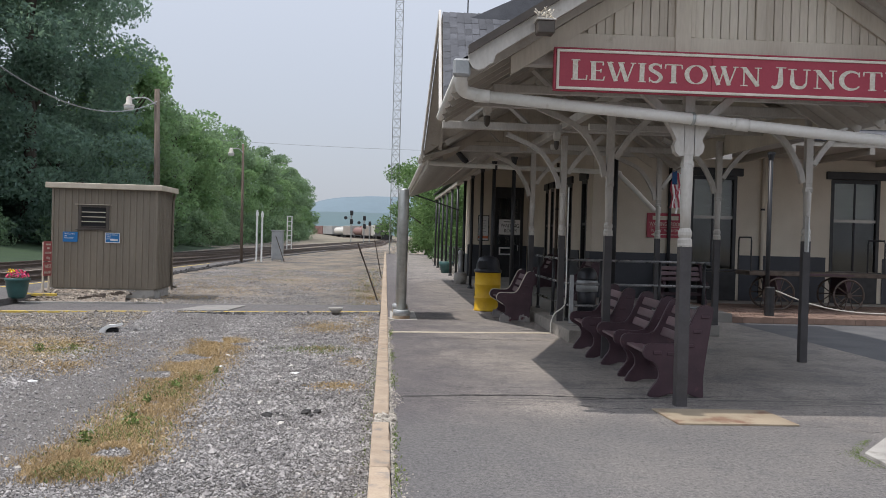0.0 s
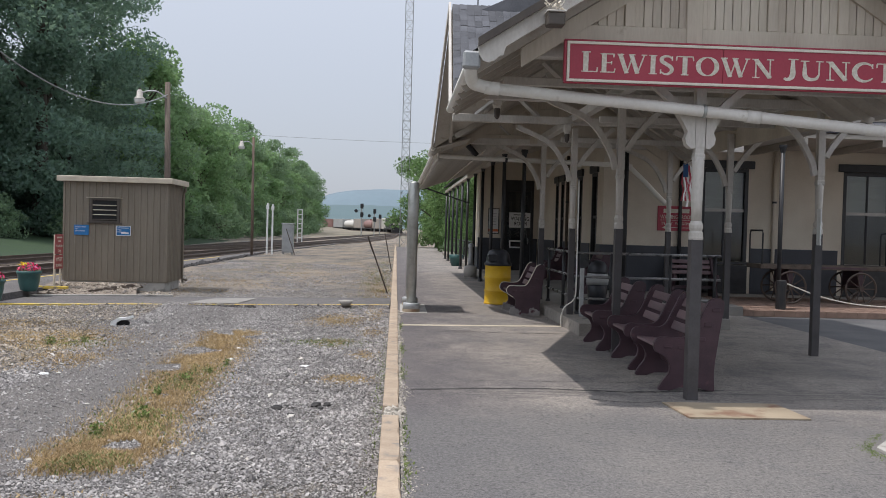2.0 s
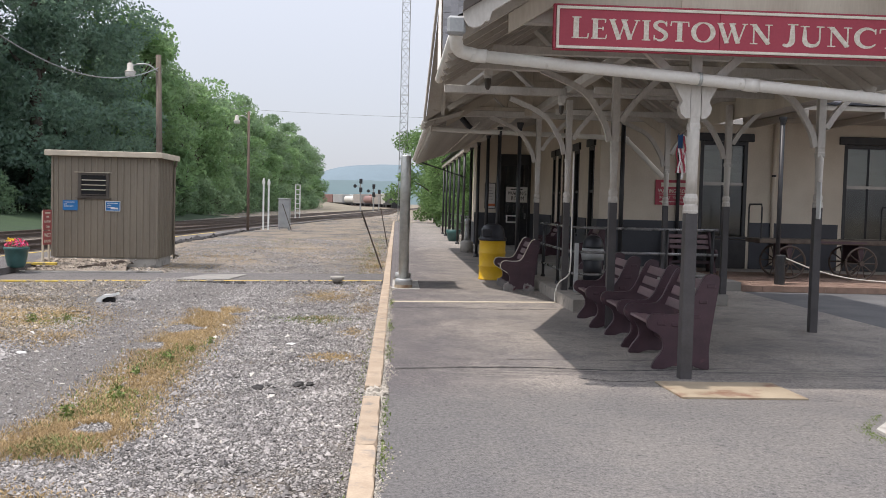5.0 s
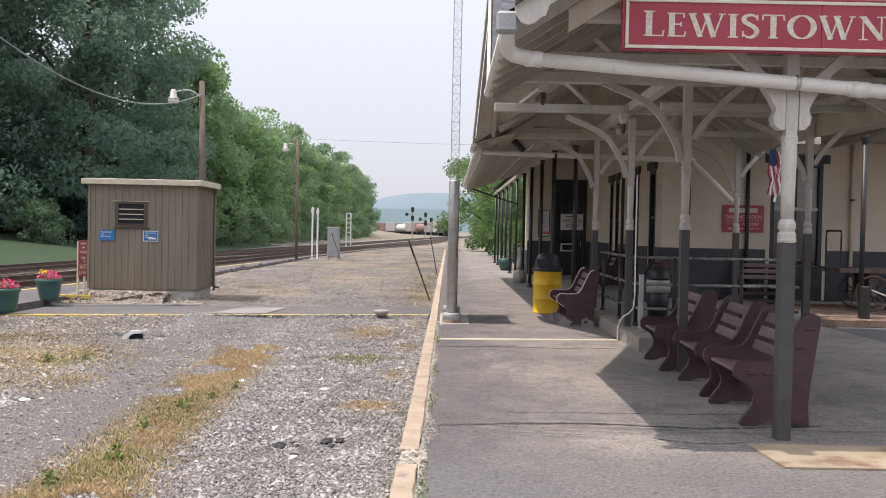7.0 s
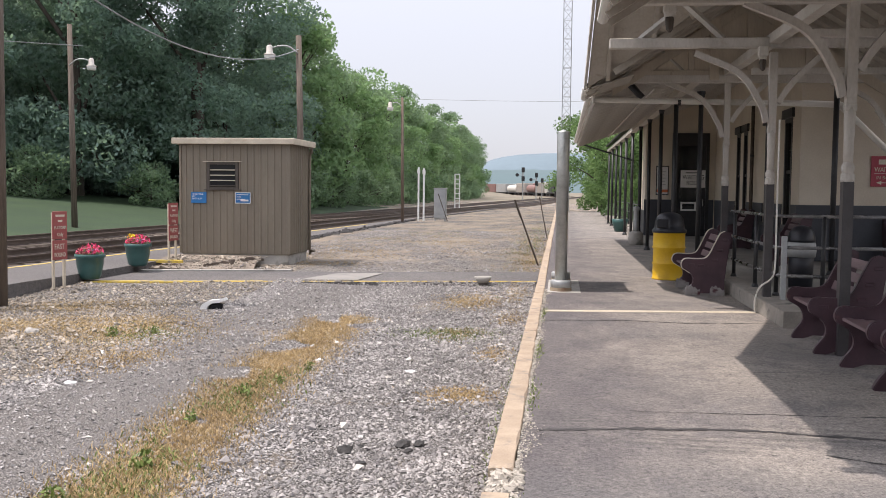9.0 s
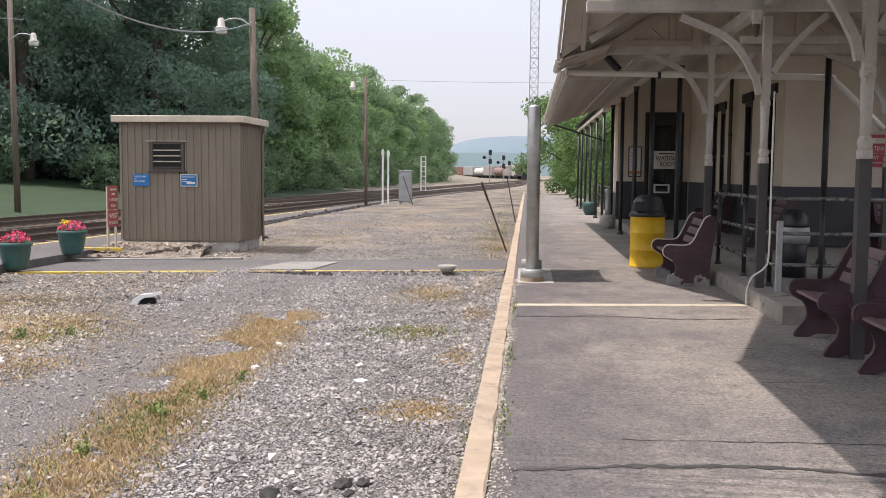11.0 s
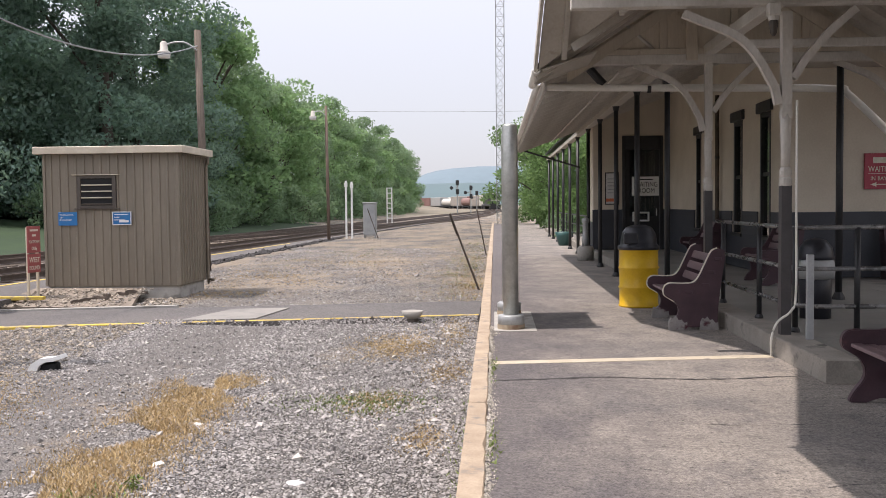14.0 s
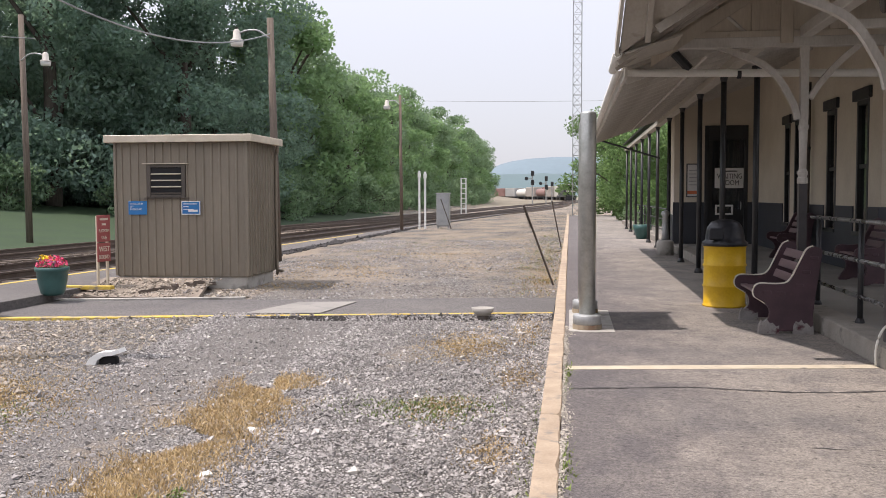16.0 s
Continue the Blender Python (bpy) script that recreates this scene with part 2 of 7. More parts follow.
M["tar"] = surface("tar", (0.03, 0.028, 0.028), (0.075, 0.07, 0.068), 6, 0.85, 0.3, fine=40, world_space=True)
M["old_concrete"] = surface("old_concrete", (0.19, 0.172, 0.15), (0.34, 0.31, 0.27), 3.5, 0.92, 0.6, fine=60, spots=(0.09, 0.083, 0.075), spot_scale=3.5, spot_edge=0.6)
M["rubble"] = surface("rubble", (0.2, 0.17, 0.135), (0.39, 0.342, 0.28), 3, 0.9, 0.3, island=0.5, fine=50)
M["coal"] = surface("coal", (0.014, 0.013, 0.012), (0.035, 0.032, 0.03), 8, 0.7, 0.3)
# pale tone and spots: worn paint plus rail highlights put into the colour
M["worn_highlit_iron"] = surface("worn_highlit_iron", (0.07, 0.07, 0.072), (0.26, 0.26, 0.26), 5, 0.28, 0.12, metal=0.4, fine=60, spots=(0.3, 0.29, 0.28), spot_scale=7, spot_edge=0.55)
M["stone"] = surface("stone", (0.2, 0.188, 0.182), (0.41, 0.387, 0.368), 3, 0.9, 0.3, island=0.48, fine=50)
M["kerb"] = surface("kerb", (0.32, 0.245, 0.175), (0.47, 0.375, 0.275), 4, 0.85, 0.7, fine=70, spots=(0.24, 0.21, 0.18), spot_scale=5, spot_edge=0.6, world_space=True, rand=0.08)
M["concrete"] = surface("concrete", (0.3, 0.285, 0.26), (0.45, 0.43, 0.39), 2.5, 0.9, 0.35, fine=90, spots=(0.2, 0.19, 0.17), spot_scale=2.2, spot_edge=0.6)
M["concrete_floor"] = surface("concrete_floor", (0.19, 0.18, 0.165), (0.28, 0.265, 0.24), 1.0, 0.85, 0.25, fine=120, world_space=True, spots=(0.16, 0.155, 0.15), spot_scale=1.3)
M["rust_slab"] = surface("rust_slab", (0.27, 0.22, 0.15), (0.38, 0.31, 0.22), 3, 0.9, 0.3, fine=70, spots=(0.2, 0.11, 0.07), spot_scale=1.6, spot_edge=0.6)
M["cream"] = surface("cream", (0.5, 0.44, 0.35), (0.62, 0.56, 0.46), 1.2, 0.7, 0.1, fine=30)
M["dado"] = surface("dado", (0.03, 0.033, 0.042), (0.05, 0.055, 0.065), 1.5, 0.6, 0.12, fine=40)
M["white_paint"] = surface("white_paint", (0.42, 0.39, 0.345), (0.59, 0.56, 0.51), 2.5, 0.6, 0.15, fine=40, stretch=(1, 1, 0.4), spots=(0.4, 0.35, 0.28), spot_scale=5, spot_edge=0.68)
M["soffit"] = surface("soffit", (0.35, 0.315, 0.265), (0.46, 0.425, 0.37), 2.0, 0.75, 0.15, fine=30, stretch=(1, 0.3, 1), spots=(0.3, 0.26, 0.21), spot_scale=2, spot_edge=0.66)
M["gable_board"] = surface("gable_board", (0.44, 0.38, 0.3), (0.58, 0.52, 0.42), 2.0, 0.7, 0.2, fine=50, stretch=(1, 1, 0.15), spots=(0.3, 0.24, 0.18), spot_scale=3, spot_edge=0.68, rand=0.06)
M["grey_paint"] = surface("grey_paint", (0.046, 0.042, 0.043), (0.075, 0.069, 0.07), 5, 0.5, 0.12, fine=60, spots=(0.2, 0.19, 0.18), spot_scale=7, spot_edge=0.72)
M["black_iron"] = surface("black_iron", (0.012, 0.013, 0.015), (0.03, 0.03, 0.032), 6, 0.45, 0.15, fine=80, spots=(0.1, 0.085, 0.07), spot_scale=9, spot_edge=0.7)
M["shingle"] = surface("shingle", (0.06, 0.063, 0.072), (0.115, 0.118, 0.13), 3, 0.9, 0.4, fine=70, island=0.3)
M["pvc"] = surface("pvc", (0.66, 0.63, 0.57), (0.78, 0.76, 0.7), 2, 0.4, 0.05, fine=30, spots=(0.45, 0.41, 0.35), spot_scale=4, spot_edge=0.7)
M["sign_red"] = surface("sign_red", (0.31, 0.03, 0.053), (0.385, 0.05, 0.075), 2, 0.5, 0.05, fine=40)
M["faded_red"] = surface("faded_red", (0.25, 0.06, 0.058), (0.34, 0.095, 0.088), 3, 0.6, 0.05, fine=40)
M["sign_cream"] = surface("sign_cream", (0.6, 0.55, 0.45), (0.75, 0.7, 0.6), 6, 0.55, 0.05, fine=60)
M["letter_gold"] = surface("letter_gold", (0.5, 0.44, 0.33), (0.74, 0.7, 0.62), 9, 0.5, 0.05, fine=60)
M["bench_red"] = surface("bench_red", (0.043, 0.022, 0.029), (0.074, 0.037, 0.047), 5, 0.5, 0.12, fine=70, spots=(0.13, 0.06, 0.065), spot_scale=6, spot_edge=0.68)
M["bench_slat"] = surface("bench_slat", (0.11, 0.066, 0.074), (0.21, 0.145, 0.15), 4, 0.55, 0.2, fine=60, stretch=(3, 0.4, 3), rand=0.2)
M["bare_concrete"] = surface("bare_concrete", (0.2, 0.185, 0.18), (0.34, 0.32, 0.3), 6, 0.9, 0.3, fine=60, spots=(0.09, 0.03, 0.04), spot_scale=7, spot_edge=0.6)
M["yellow"] = surface("yellow", (0.62, 0.37, 0.008), (0.78, 0.5, 0.015), 3, 0.45, 0.1, fine=40, spots=(0.35, 0.2, 0.04), spot_scale=6, spot_edge=0.72)
M["yellow_line"] = surface("yellow_line", (0.5, 0.34, 0.04), (0.66, 0.5, 0.12), 5, 0.8, 0.3, fine=60, spots=(0.22, 0.19, 0.15), spot_scale=5, spot_edge=0.56, world_space=True)
M["pale_line"] = surface("pale_line", (0.45, 0.39, 0.29), (0.6, 0.53, 0.42), 5, 0.85, 0.2, fine=60, spots=(0.2, 0.19, 0.17), spot_scale=4, spot_edge=0.62, world_space=True)
M["black_plastic"] = surface("black_plastic", (0.012, 0.013, 0.018), (0.03, 0.032, 0.04), 5, 0.4, 0.1, fine=60)
M["galvanised"] = surface("galvanised", (0.36, 0.37, 0.35), (0.52, 0.53, 0.51), 8, 0.38, 0.06, metal=0.7, fine=40)
M["grey_metal"] = surface("grey_metal", (0.3, 0.31, 0.31), (0.42, 0.43, 0.43), 3, 0.5, 0.08, metal=0.3, fine=40)
M["shed_metal"] = surface("shed_metal", (0.18, 0.152, 0.116), (0.24, 0.205, 0.157), 1.6, 0.5, 0.05, metal=0.15, fine=25, stretch=(1, 1, 0.25))
M["shed_trim"] = surface("shed_trim", (0.46, 0.4, 0.31), (0.6, 0.53, 0.42), 4, 0.5, 0.06, fine=40)
M["vent_metal"] = surface("vent_metal", (0.06, 0.048, 0.04), (0.09, 0.075, 0.06), 4, 0.5, 0.08, fine=40)
M["dark"] = surface("dark", (0.006, 0.006, 0.007), (0.012, 0.012, 0.013), 4, 0.8, 0.0)
M["blue_sign"] = surface("blue_sign", (0.01, 0.12, 0.34), (0.02, 0.17, 0.42), 5, 0.4, 0.03)
M["navy"] = surface("navy", (0.004, 0.03, 0.09), (0.006, 0.05, 0.14), 5, 0.4, 0.03)
M["white_sign"] = surface("white_sign", (0.66, 0.66, 0.64), (0.78, 0.78, 0.76), 4, 0.5, 0.03)
M["pole_wood"] = surface("pole_wood", (0.085, 0.065, 0.05), (0.19, 0.155, 0.125), 6, 0.9, 0.5, fine=50, stretch=(4, 4, 0.25))
M["pole_brown"] = surface("pole_brown", (0.12, 0.088, 0.066), (0.2, 0.152, 0.118), 6, 0.9, 0.4, fine=50, stretch=(4, 4, 0.25))
M["teal"] = surface("teal", (0.025, 0.078, 0.074), (0.045, 0.115, 0.107), 4, 0.35, 0.06, fine=40)
M["soil"] = surface("soil", (0.03, 0.022, 0.016), (0.06, 0.045, 0.03), 20, 0.95, 0.5)
M["petal_pink"] = surface("petal_pink", (0.62, 0.03, 0.13), (0.8, 0.1, 0.2), 9, 0.5, 0, island=0.3)
M["petal_yellow"] = surface("petal_yellow", (0.75, 0.5, 0.01), (0.85, 0.65, 0.03), 9, 0.5, 0, island=0.2)
M["petal_violet"] = surface("petal_violet", (0.35, 0.12, 0.3), (0.55, 0.25, 0.45), 9, 0.5, 0, island=0.3)
# very dark green: the shade of the trees is put into the lawn colour
M["lawn"] = surface("lawn", (0.013, 0.033, 0.011), (0.032, 0.06, 0.02), 0.7, 0.9, 0.6, fine=60, world_space=True)
M["far_ground"] = surface("far_ground", (0.13, 0.115, 0.08), (0.24, 0.205, 0.15), 0.05, 0.95, 0.2, fine=4, world_space=True)
# leaf_dark is lifted and blued, so its colour carries the haze
M["leaf_dark"] = leafy("leaf_dark", (0.1, 0.155, 0.142), (0.185, 0.262, 0.215))
M["leaf_mid"] = leafy("leaf_mid", (0.115, 0.17, 0.12), (0.2, 0.28, 0.18))
M["leaf_lit"] = leafy("leaf_lit", (0.128, 0.2, 0.112), (0.218, 0.32, 0.175))
M["leaf_fresh"] = leafy("leaf_fresh", (0.09, 0.148, 0.066), (0.165, 0.25, 0.115))
# distance haze is mixed into this greyer leaf colour
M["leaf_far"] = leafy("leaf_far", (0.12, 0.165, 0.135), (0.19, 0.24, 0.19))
M["bark"] = surface("bark", (0.05, 0.04, 0.032), (0.12, 0.1, 0.08), 6, 0.95, 0.6, fine=30, stretch=(3, 3, 0.5))
M["dry_grass"] = surface("dry_grass", (0.33, 0.232, 0.115), (0.5, 0.37, 0.19), 0.5, 0.8, 0, island=0.35, fine=3)
M["green_grass"] = surface("green_grass", (0.09, 0.14, 0.03), (0.2, 0.25, 0.06), 0.5, 0.7, 0, island=0.35, fine=3)
M["dirt"] = surface("dirt", (0.15, 0.125, 0.1), (0.3, 0.25, 0.2), 3, 0.95, 1.0, fine=50, world_space=True)
M["tie_wood"] = surface("tie_wood", (0.065, 0.05, 0.04), (0.125, 0.1, 0.08), 5, 0.95, 0.4, fine=30)
M["rail_steel"] = surface("rail_steel", (0.075, 0.055, 0.046), (0.135, 0.104, 0.085), 4, 0.6, 0.1, metal=0.3, fine=40)
M["brick"] = surface("brick", (0.2, 0.13, 0.1), (0.32, 0.22, 0.17), 4, 0.9, 0.2, fine=60, rand=0.25)
M["cable"] = surface("cable", (0.2, 0.21, 0.21), (0.3, 0.31, 0.31), 4, 0.6, 0)
M["lead_rope"] = surface("lead_rope", (0.45, 0.43, 0.38), (0.6, 0.57, 0.5), 30, 0.8, 0.2)
M["map_paper"] = surface("map_paper", (0.55, 0.55, 0.54), (0.7, 0.7, 0.69), 3, 0.5, 0)
M["orange"] = surface("orange", (0.55, 0.13, 0.05), (0.65, 0.2, 0.08), 5, 0.5, 0)
M["interior"] = surface("interior", (0.2, 0.18, 0.16), (0.3, 0.28, 0.25), 1.5, 0.8, 0)
M["blind"] = surface("blind", (0.45, 0.42, 0.36), (0.56, 0.53, 0.46), 2, 0.8, 0.05, stretch=(1, 1, 6))
# car_rust and car_tan are greyed: distance haze put into their colour
for key, c in (("car_rust", (0.25, 0.14, 0.12)), ("car_tan", (0.42, 0.38, 0.34)), ("car_grey", (0.4, 0.4, 0.39)), ("car_white", (0.6, 0.58, 0.53)), ("loco_black", (0.02, 0.02, 0.022))):
    M[key] = surface(key, tuple(v * 0.85 for v in c), c, 0.8, 0.6, 0.05, fine=8)
glass = bpy.data.materials.new("window_glass")
glass.use_nodes = True
gb = glass.node_tree.nodes["Principled BSDF"]
gb.inputs["Base Color"].default_value = (0.8, 0.85, 0.85, 1)
gb.inputs["Roughness"].default_value, gb.inputs["Transmission Weight"].default_value, gb.inputs["IOR"].default_value = 0.03, 1.0, 1.45
M["glass"] = glass
M["lamp_glass"] = surface("lamp_glass", (0.7, 0.7, 0.68), (0.8, 0.8, 0.78), 5, 0.25, 0)


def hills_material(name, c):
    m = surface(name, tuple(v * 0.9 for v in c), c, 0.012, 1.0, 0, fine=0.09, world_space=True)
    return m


# haze is painted into both hill colours, the far ridge paler and bluer
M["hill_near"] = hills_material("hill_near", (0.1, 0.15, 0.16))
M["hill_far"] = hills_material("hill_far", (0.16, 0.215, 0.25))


# ---------------------------------------------------------------- mesh helpers
def mesh_of(bm, name, material, smooth=False):
    me = bpy.data.meshes.new(name)
    bm.normal_update()
    bm.to_mesh(me)
    bm.free()
    if material:
        me.materials.append(M[material])
    if smooth:
        me.shade_smooth()
    return me


def part(name, bm, material, parent=None, label="", smooth=False, at=None):
    ob = new(name, mesh_of(bm, name, material, smooth) if isinstance(bm, bmesh.types.BMesh) else bm)
    if at is not None:
        ob.matrix_basis = at if isinstance(at, Matrix) else Matrix.Translation(at)
    ob.parent = parent
    if label:
        ob["label"] = label
    return ob


def thing(name, at, label, category, group="", kind=""):
    ob = new(name)
    ob.empty_display_size = 0.1
    ob.matrix_basis = at if isinstance(at, Matrix) else Matrix.Translation(at)
    return tagged(ob, label, category, group, kind)


def setting(name, bm, material, label, category, smooth=False):
    return tagged(part(name, bm, material, None, "", smooth), label, category, "", "structure")


def box(lo, hi, bevel=0.0, bm=None, m=None):
    """A bevelled box between two corners."""
    own = bmesh.new()
    c = [(lo[i] + hi[i]) / 2 for i in range(3)]
    s = [hi[i] - lo[i] for i in range(3)]
    bmesh.ops.create_cube(own, size=1, matrix=Matrix.Translation(c) @ Matrix.Diagonal((*s, 1)))
    if bevel:
        bmesh.ops.bevel(own, geom=own.edges[:], offset=bevel, segments=1, affect="EDGES")
    if m:
        own.transform(m)
    if bm is None:
        return own
    join(bm, own)
    return bm


def join(bm, other):
    tmp = bpy.data.meshes.new("tmp")
    other.to_mesh(tmp)
    other.free()
    bm.from_mesh(tmp)
    bpy.data.meshes.remove(tmp)
    return bm


def tube(points, r, sides=10, bm=None, r_end=None, caps=True):
    """A round tube along points, tapering from r to r_end."""
    bm = bm or bmesh.new()
    pts = [Vector(p) for p in points]
    rings = []
    up = Vector((0, 0, 1))
    for i, p in enumerate(pts):
        d = (pts[min(i + 1, len(pts) - 1)] - pts[max(i - 1, 0)]).normalized()
        u = d.cross(up if abs(d.dot(up)) < 0.95 else Vector((1, 0, 0))).normalized()
        v = d.cross(u)
        rr = r if r_end is None else r + (r_end - r) * i / (len(pts) - 1)
        rings.append([bm.verts.new(p + rr * (math.cos(a) * u + math.sin(a) * v)) for a in (2 * math.pi * k / sides for k in range(sides))])
    for a, b in zip(rings, rings[1:]):
        for k in range(sides):
            bm.faces.new((a[k], a[(k + 1) % sides], b[(k + 1) % sides], b[k]))
    if caps:
        bm.faces.new(rings[0][::-1])
        bm.faces.new(rings[-1])
    bmesh.ops.recalc_face_normals(bm, faces=bm.faces[:])
    return bm


def lathe(profile, sides=24, bm=None, at=(0, 0, 0), square=False):
    """Turns a profile of (radius, height) about z; square gives four flat sides."""
    bm = bm or bmesh.new()
    n = 4 if square else sides
    rings = []
    for r, z in profile:
        k = r * math.sqrt(2) if square else r
        off = math.pi / 4 if square else 0
        rings.append([bm.verts.new((at[0] + k * math.cos(2 * math.pi * i / n + off), at[1] + k * math.sin(2 * math.pi * i / n + off), at[2] + z)) for i in range(n)])
    for a, b in zip(rings, rings[1:]):
        for i in range(n):
            bm.faces.new((a[i], a[(i + 1) % n], b[(i + 1) % n], b[i]))
    bm.faces.new(rings[0][::-1])
    bm.faces.new(rings[-1])
    return bm


def prism(outline, depth, m=None, bevel=0.0, bm=None):
    """Extrudes a closed outline of (u, v) in the xz plane by depth along y."""
    own = bmesh.new()
    f = own.faces.new([own.verts.new((u, 0, v)) for u, v in outline])
    r = bmesh.ops.extrude_face_region(own, geom=[f])
    bmesh.ops.translate(own, verts=[g for g in r["geom"] if isinstance(g, bmesh.types.BMVert)], vec=(0, depth, 0))
    bmesh.ops.recalc_face_normals(own, faces=own.faces[:])
    if bevel:
        bmesh.ops.bevel(own, geom=[e for e in own.edges if e.calc_face_angle(0) > 1.2], offset=bevel, segments=2, affect="EDGES")
    if m:
        own.transform(m)
    if bm is None:
        return own
    return join(bm, own)


def slab(corners, thick, bm=None):
    """A flat polygon given thickness upwards along its normal."""
    own = bmesh.new()
    f = own.faces.new([own.verts.new(c) for c in corners])
    own.normal_update()
    nn = f.normal.copy()
    if nn.z < 0:
        nn = -nn
    r = bmesh.ops.extrude_face_region(own, geom=[f])
    bmesh.ops.translate(own, verts=[g for g in r["geom"] if isinstance(g, bmesh.types.BMVert)], vec=nn * thick)
    bmesh.ops.recalc_face_normals(own, faces=own.faces[:])
    if bm is None:
        return own
    return join(bm, own)


def spline(points, per=8):
    """A smooth curve through points."""
    p = [np.array(q, float) for q in points]
    p = [2 * p[0] - p[1], *p, 2 * p[-1] - p[-2]]
    out = []
    for i in range(1, len(p) - 2):
        for k in range(per):
            t = k / per
            out.append(tuple(0.5 * (2 * p[i] + (p[i + 1] - p[i - 1]) * t + (2 * p[i - 1] - 5 * p[i] + 4 * p[i + 1] - p[i + 2]) * t * t + (3 * p[i] - p[i - 1] - 3 * p[i + 1] + p[i + 2]) * t ** 3)))
    return out + [tuple(p[-2])]


def words(text, size, material, parent, m, label, extrude=0.006, squeeze=1.0, name="lettering", bold=0.0):
    """Raised lettering in the built-in font, as a mesh."""
    cu = bpy.data.curves.new("text", "FONT")
    cu.body, cu.size, cu.extrude, cu.align_x, cu.align_y = text, size, extrude, "LEFT", "BOTTOM_BASELINE"
    cu.resolution_u, cu.offset = 3, bold
    tmp = new("tmp", cu)
    bpy.context.view_layer.update()
    me = bpy.data.meshes.new_from_object(tmp.evaluated_get(bpy.context.evaluated_depsgraph_get()))
    bpy.data.objects.remove(tmp)
    me.materials.clear()
    me.materials.append(M[material])
    ob = part(name, me, None, parent, label)
    ob.matrix_basis = m @ Matrix.Diagonal((squeeze, 1, 1, 1))
    return ob, me


# ---------------------------------------------------------------- ground and platforms
def ground_height(x, y):
    """Ballast lies a step below the platform; the lawn rises behind the tracks."""
    if y < 0:
        z = -0.27 + (0.276 + 0.0176 * max(x, -9)) * math.exp(y / 2.4)
    else:
        z = -0.17 + 0.1 * min(1, y / 16)
    if -7 < x < -3.2 and y < 0:
        z += 0.04 * math.sin((x + 7) * 0.8)
    if x < -15.5:
        z += min(1.8, (-15.5 - x) * 0.09)
    if x > 0.4:
        z = -0.3
    return z + 0.02 * noise.noise((x * 0.9, y * 0.9, 0))


def make_ground():
    bm = bmesh.new()
    xs = [-1500, -400, -150, -80, -50, -35, -26, -20, -17, -15] + [-14 + 0.35 * i for i in range(40)] + [0.05, 0.3, 2, 8, 15, 40, 150, 500, 1500]
    ys = [-300, -60, -30] + [-22 + 0.4 * i for i in range(60)] + [2.5 + 1.5 * i for i in range(32)] + [55, 70, 90, 130, 200, 400, 1000, 3000]
    grid = [[bm.verts.new((x, y, ground_height(x, y))) for x in xs] for y in ys]
    for j in range(len(ys) - 1):
        for i in range(len(xs) - 1):
            f = bm.faces.new((grid[j][i], grid[j][i + 1], grid[j + 1][i + 1], grid[j + 1][i]))
            cx, cy = (xs[i] + xs[i + 1]) / 2, (ys[j] + ys[j + 1]) / 2
            f.material_index = 1 if cx < -15.8 and cy < 70 and cx > -60 else 2 if (abs(cx) > 40 or cy > 120) else 0
            f.smooth = True
    me = mesh_of(bm, "ground", "ballast_bed")
    me.materials.append(M["lawn"])
    me.materials.append(M["far_ground"])
    return tagged(part("ground", me, None), "grey crushed-stone yard with lawn beyond the tracks", "ground", "", "structure")


make_ground()
setting("pavement", box((0.152, -34, -0.4), (7.3, 60, 0.0)), "asphalt", "worn grey asphalt station platform with faded stains", "platform")
setting("pavement_2", box((7.3, -34, -0.4), (40, 3.79, -0.012)), "asphalt_new", "dark asphalt forecourt beside the platform", "pavement")
setting("floor_raised", box((3.325, -3.62, 0.004), (5.95, 40, 0.19)), "concrete_floor", "raised concrete floor under the station canopy", "floor")
def rough_kerb():
    """A cast kerb with chipped, slightly uneven edges."""
    bm = bmesh.new()
    ys = [-5.12 + 0.11 * i for i in range(130)] + [40]
    last = None
    for i, y in enumerate(ys):
        c = [max(0.004, 0.012 + 0.02 * noise.noise((y * 2.3, k * 7, 1)) + 0.014 * noise.noise((y * 9, k, 4))) for k in (0, 1)]
        ring = [bm.verts.new(p) for p in ((3.001, y, 0.002), (3.001, y, 0.2 - c[0]), (3.001 + c[0], y, 0.2), (3.32 - c[1], y, 0.2), (3.32, y, 0.2 - c[1]), (3.32, y, 0.002))]
        if last:
            for k in range(5):
                bm.faces.new((last[k], last[k + 1], ring[k + 1], ring[k]))
        else:
            bm.faces.new(ring)
        last = ring
    bmesh.ops.recalc_face_normals(bm, faces=bm.faces[:])
    return bm


setting("kerb_step", rough_kerb(), "old_concrete", "rough concrete step kerb along the raised floor", "step")
setting("floor_lower", box((5.955, -0.6, 0.002), (7.29, 40, 0.19)), "concrete_floor", "concrete floor before the station wall", "floor")
setting("floor_inner", box((5.3, 3.8, -0.4), (22, 40, 0.19)), "interior", "plain floor inside the station", "floor")
setting("crossing", slab([(-0.001, 0, -0.25), (-0.001, 2.0, -0.25), (-8.5, 2.0, -0.4), (-8.5, -0.35, -0.4)], 0.25), "cross_asphalt", "asphalt foot crossing between the platforms", "crossing")


def island_edge(y):
    return -8.35 if y < 0 else -8.2 + 0.02 * y


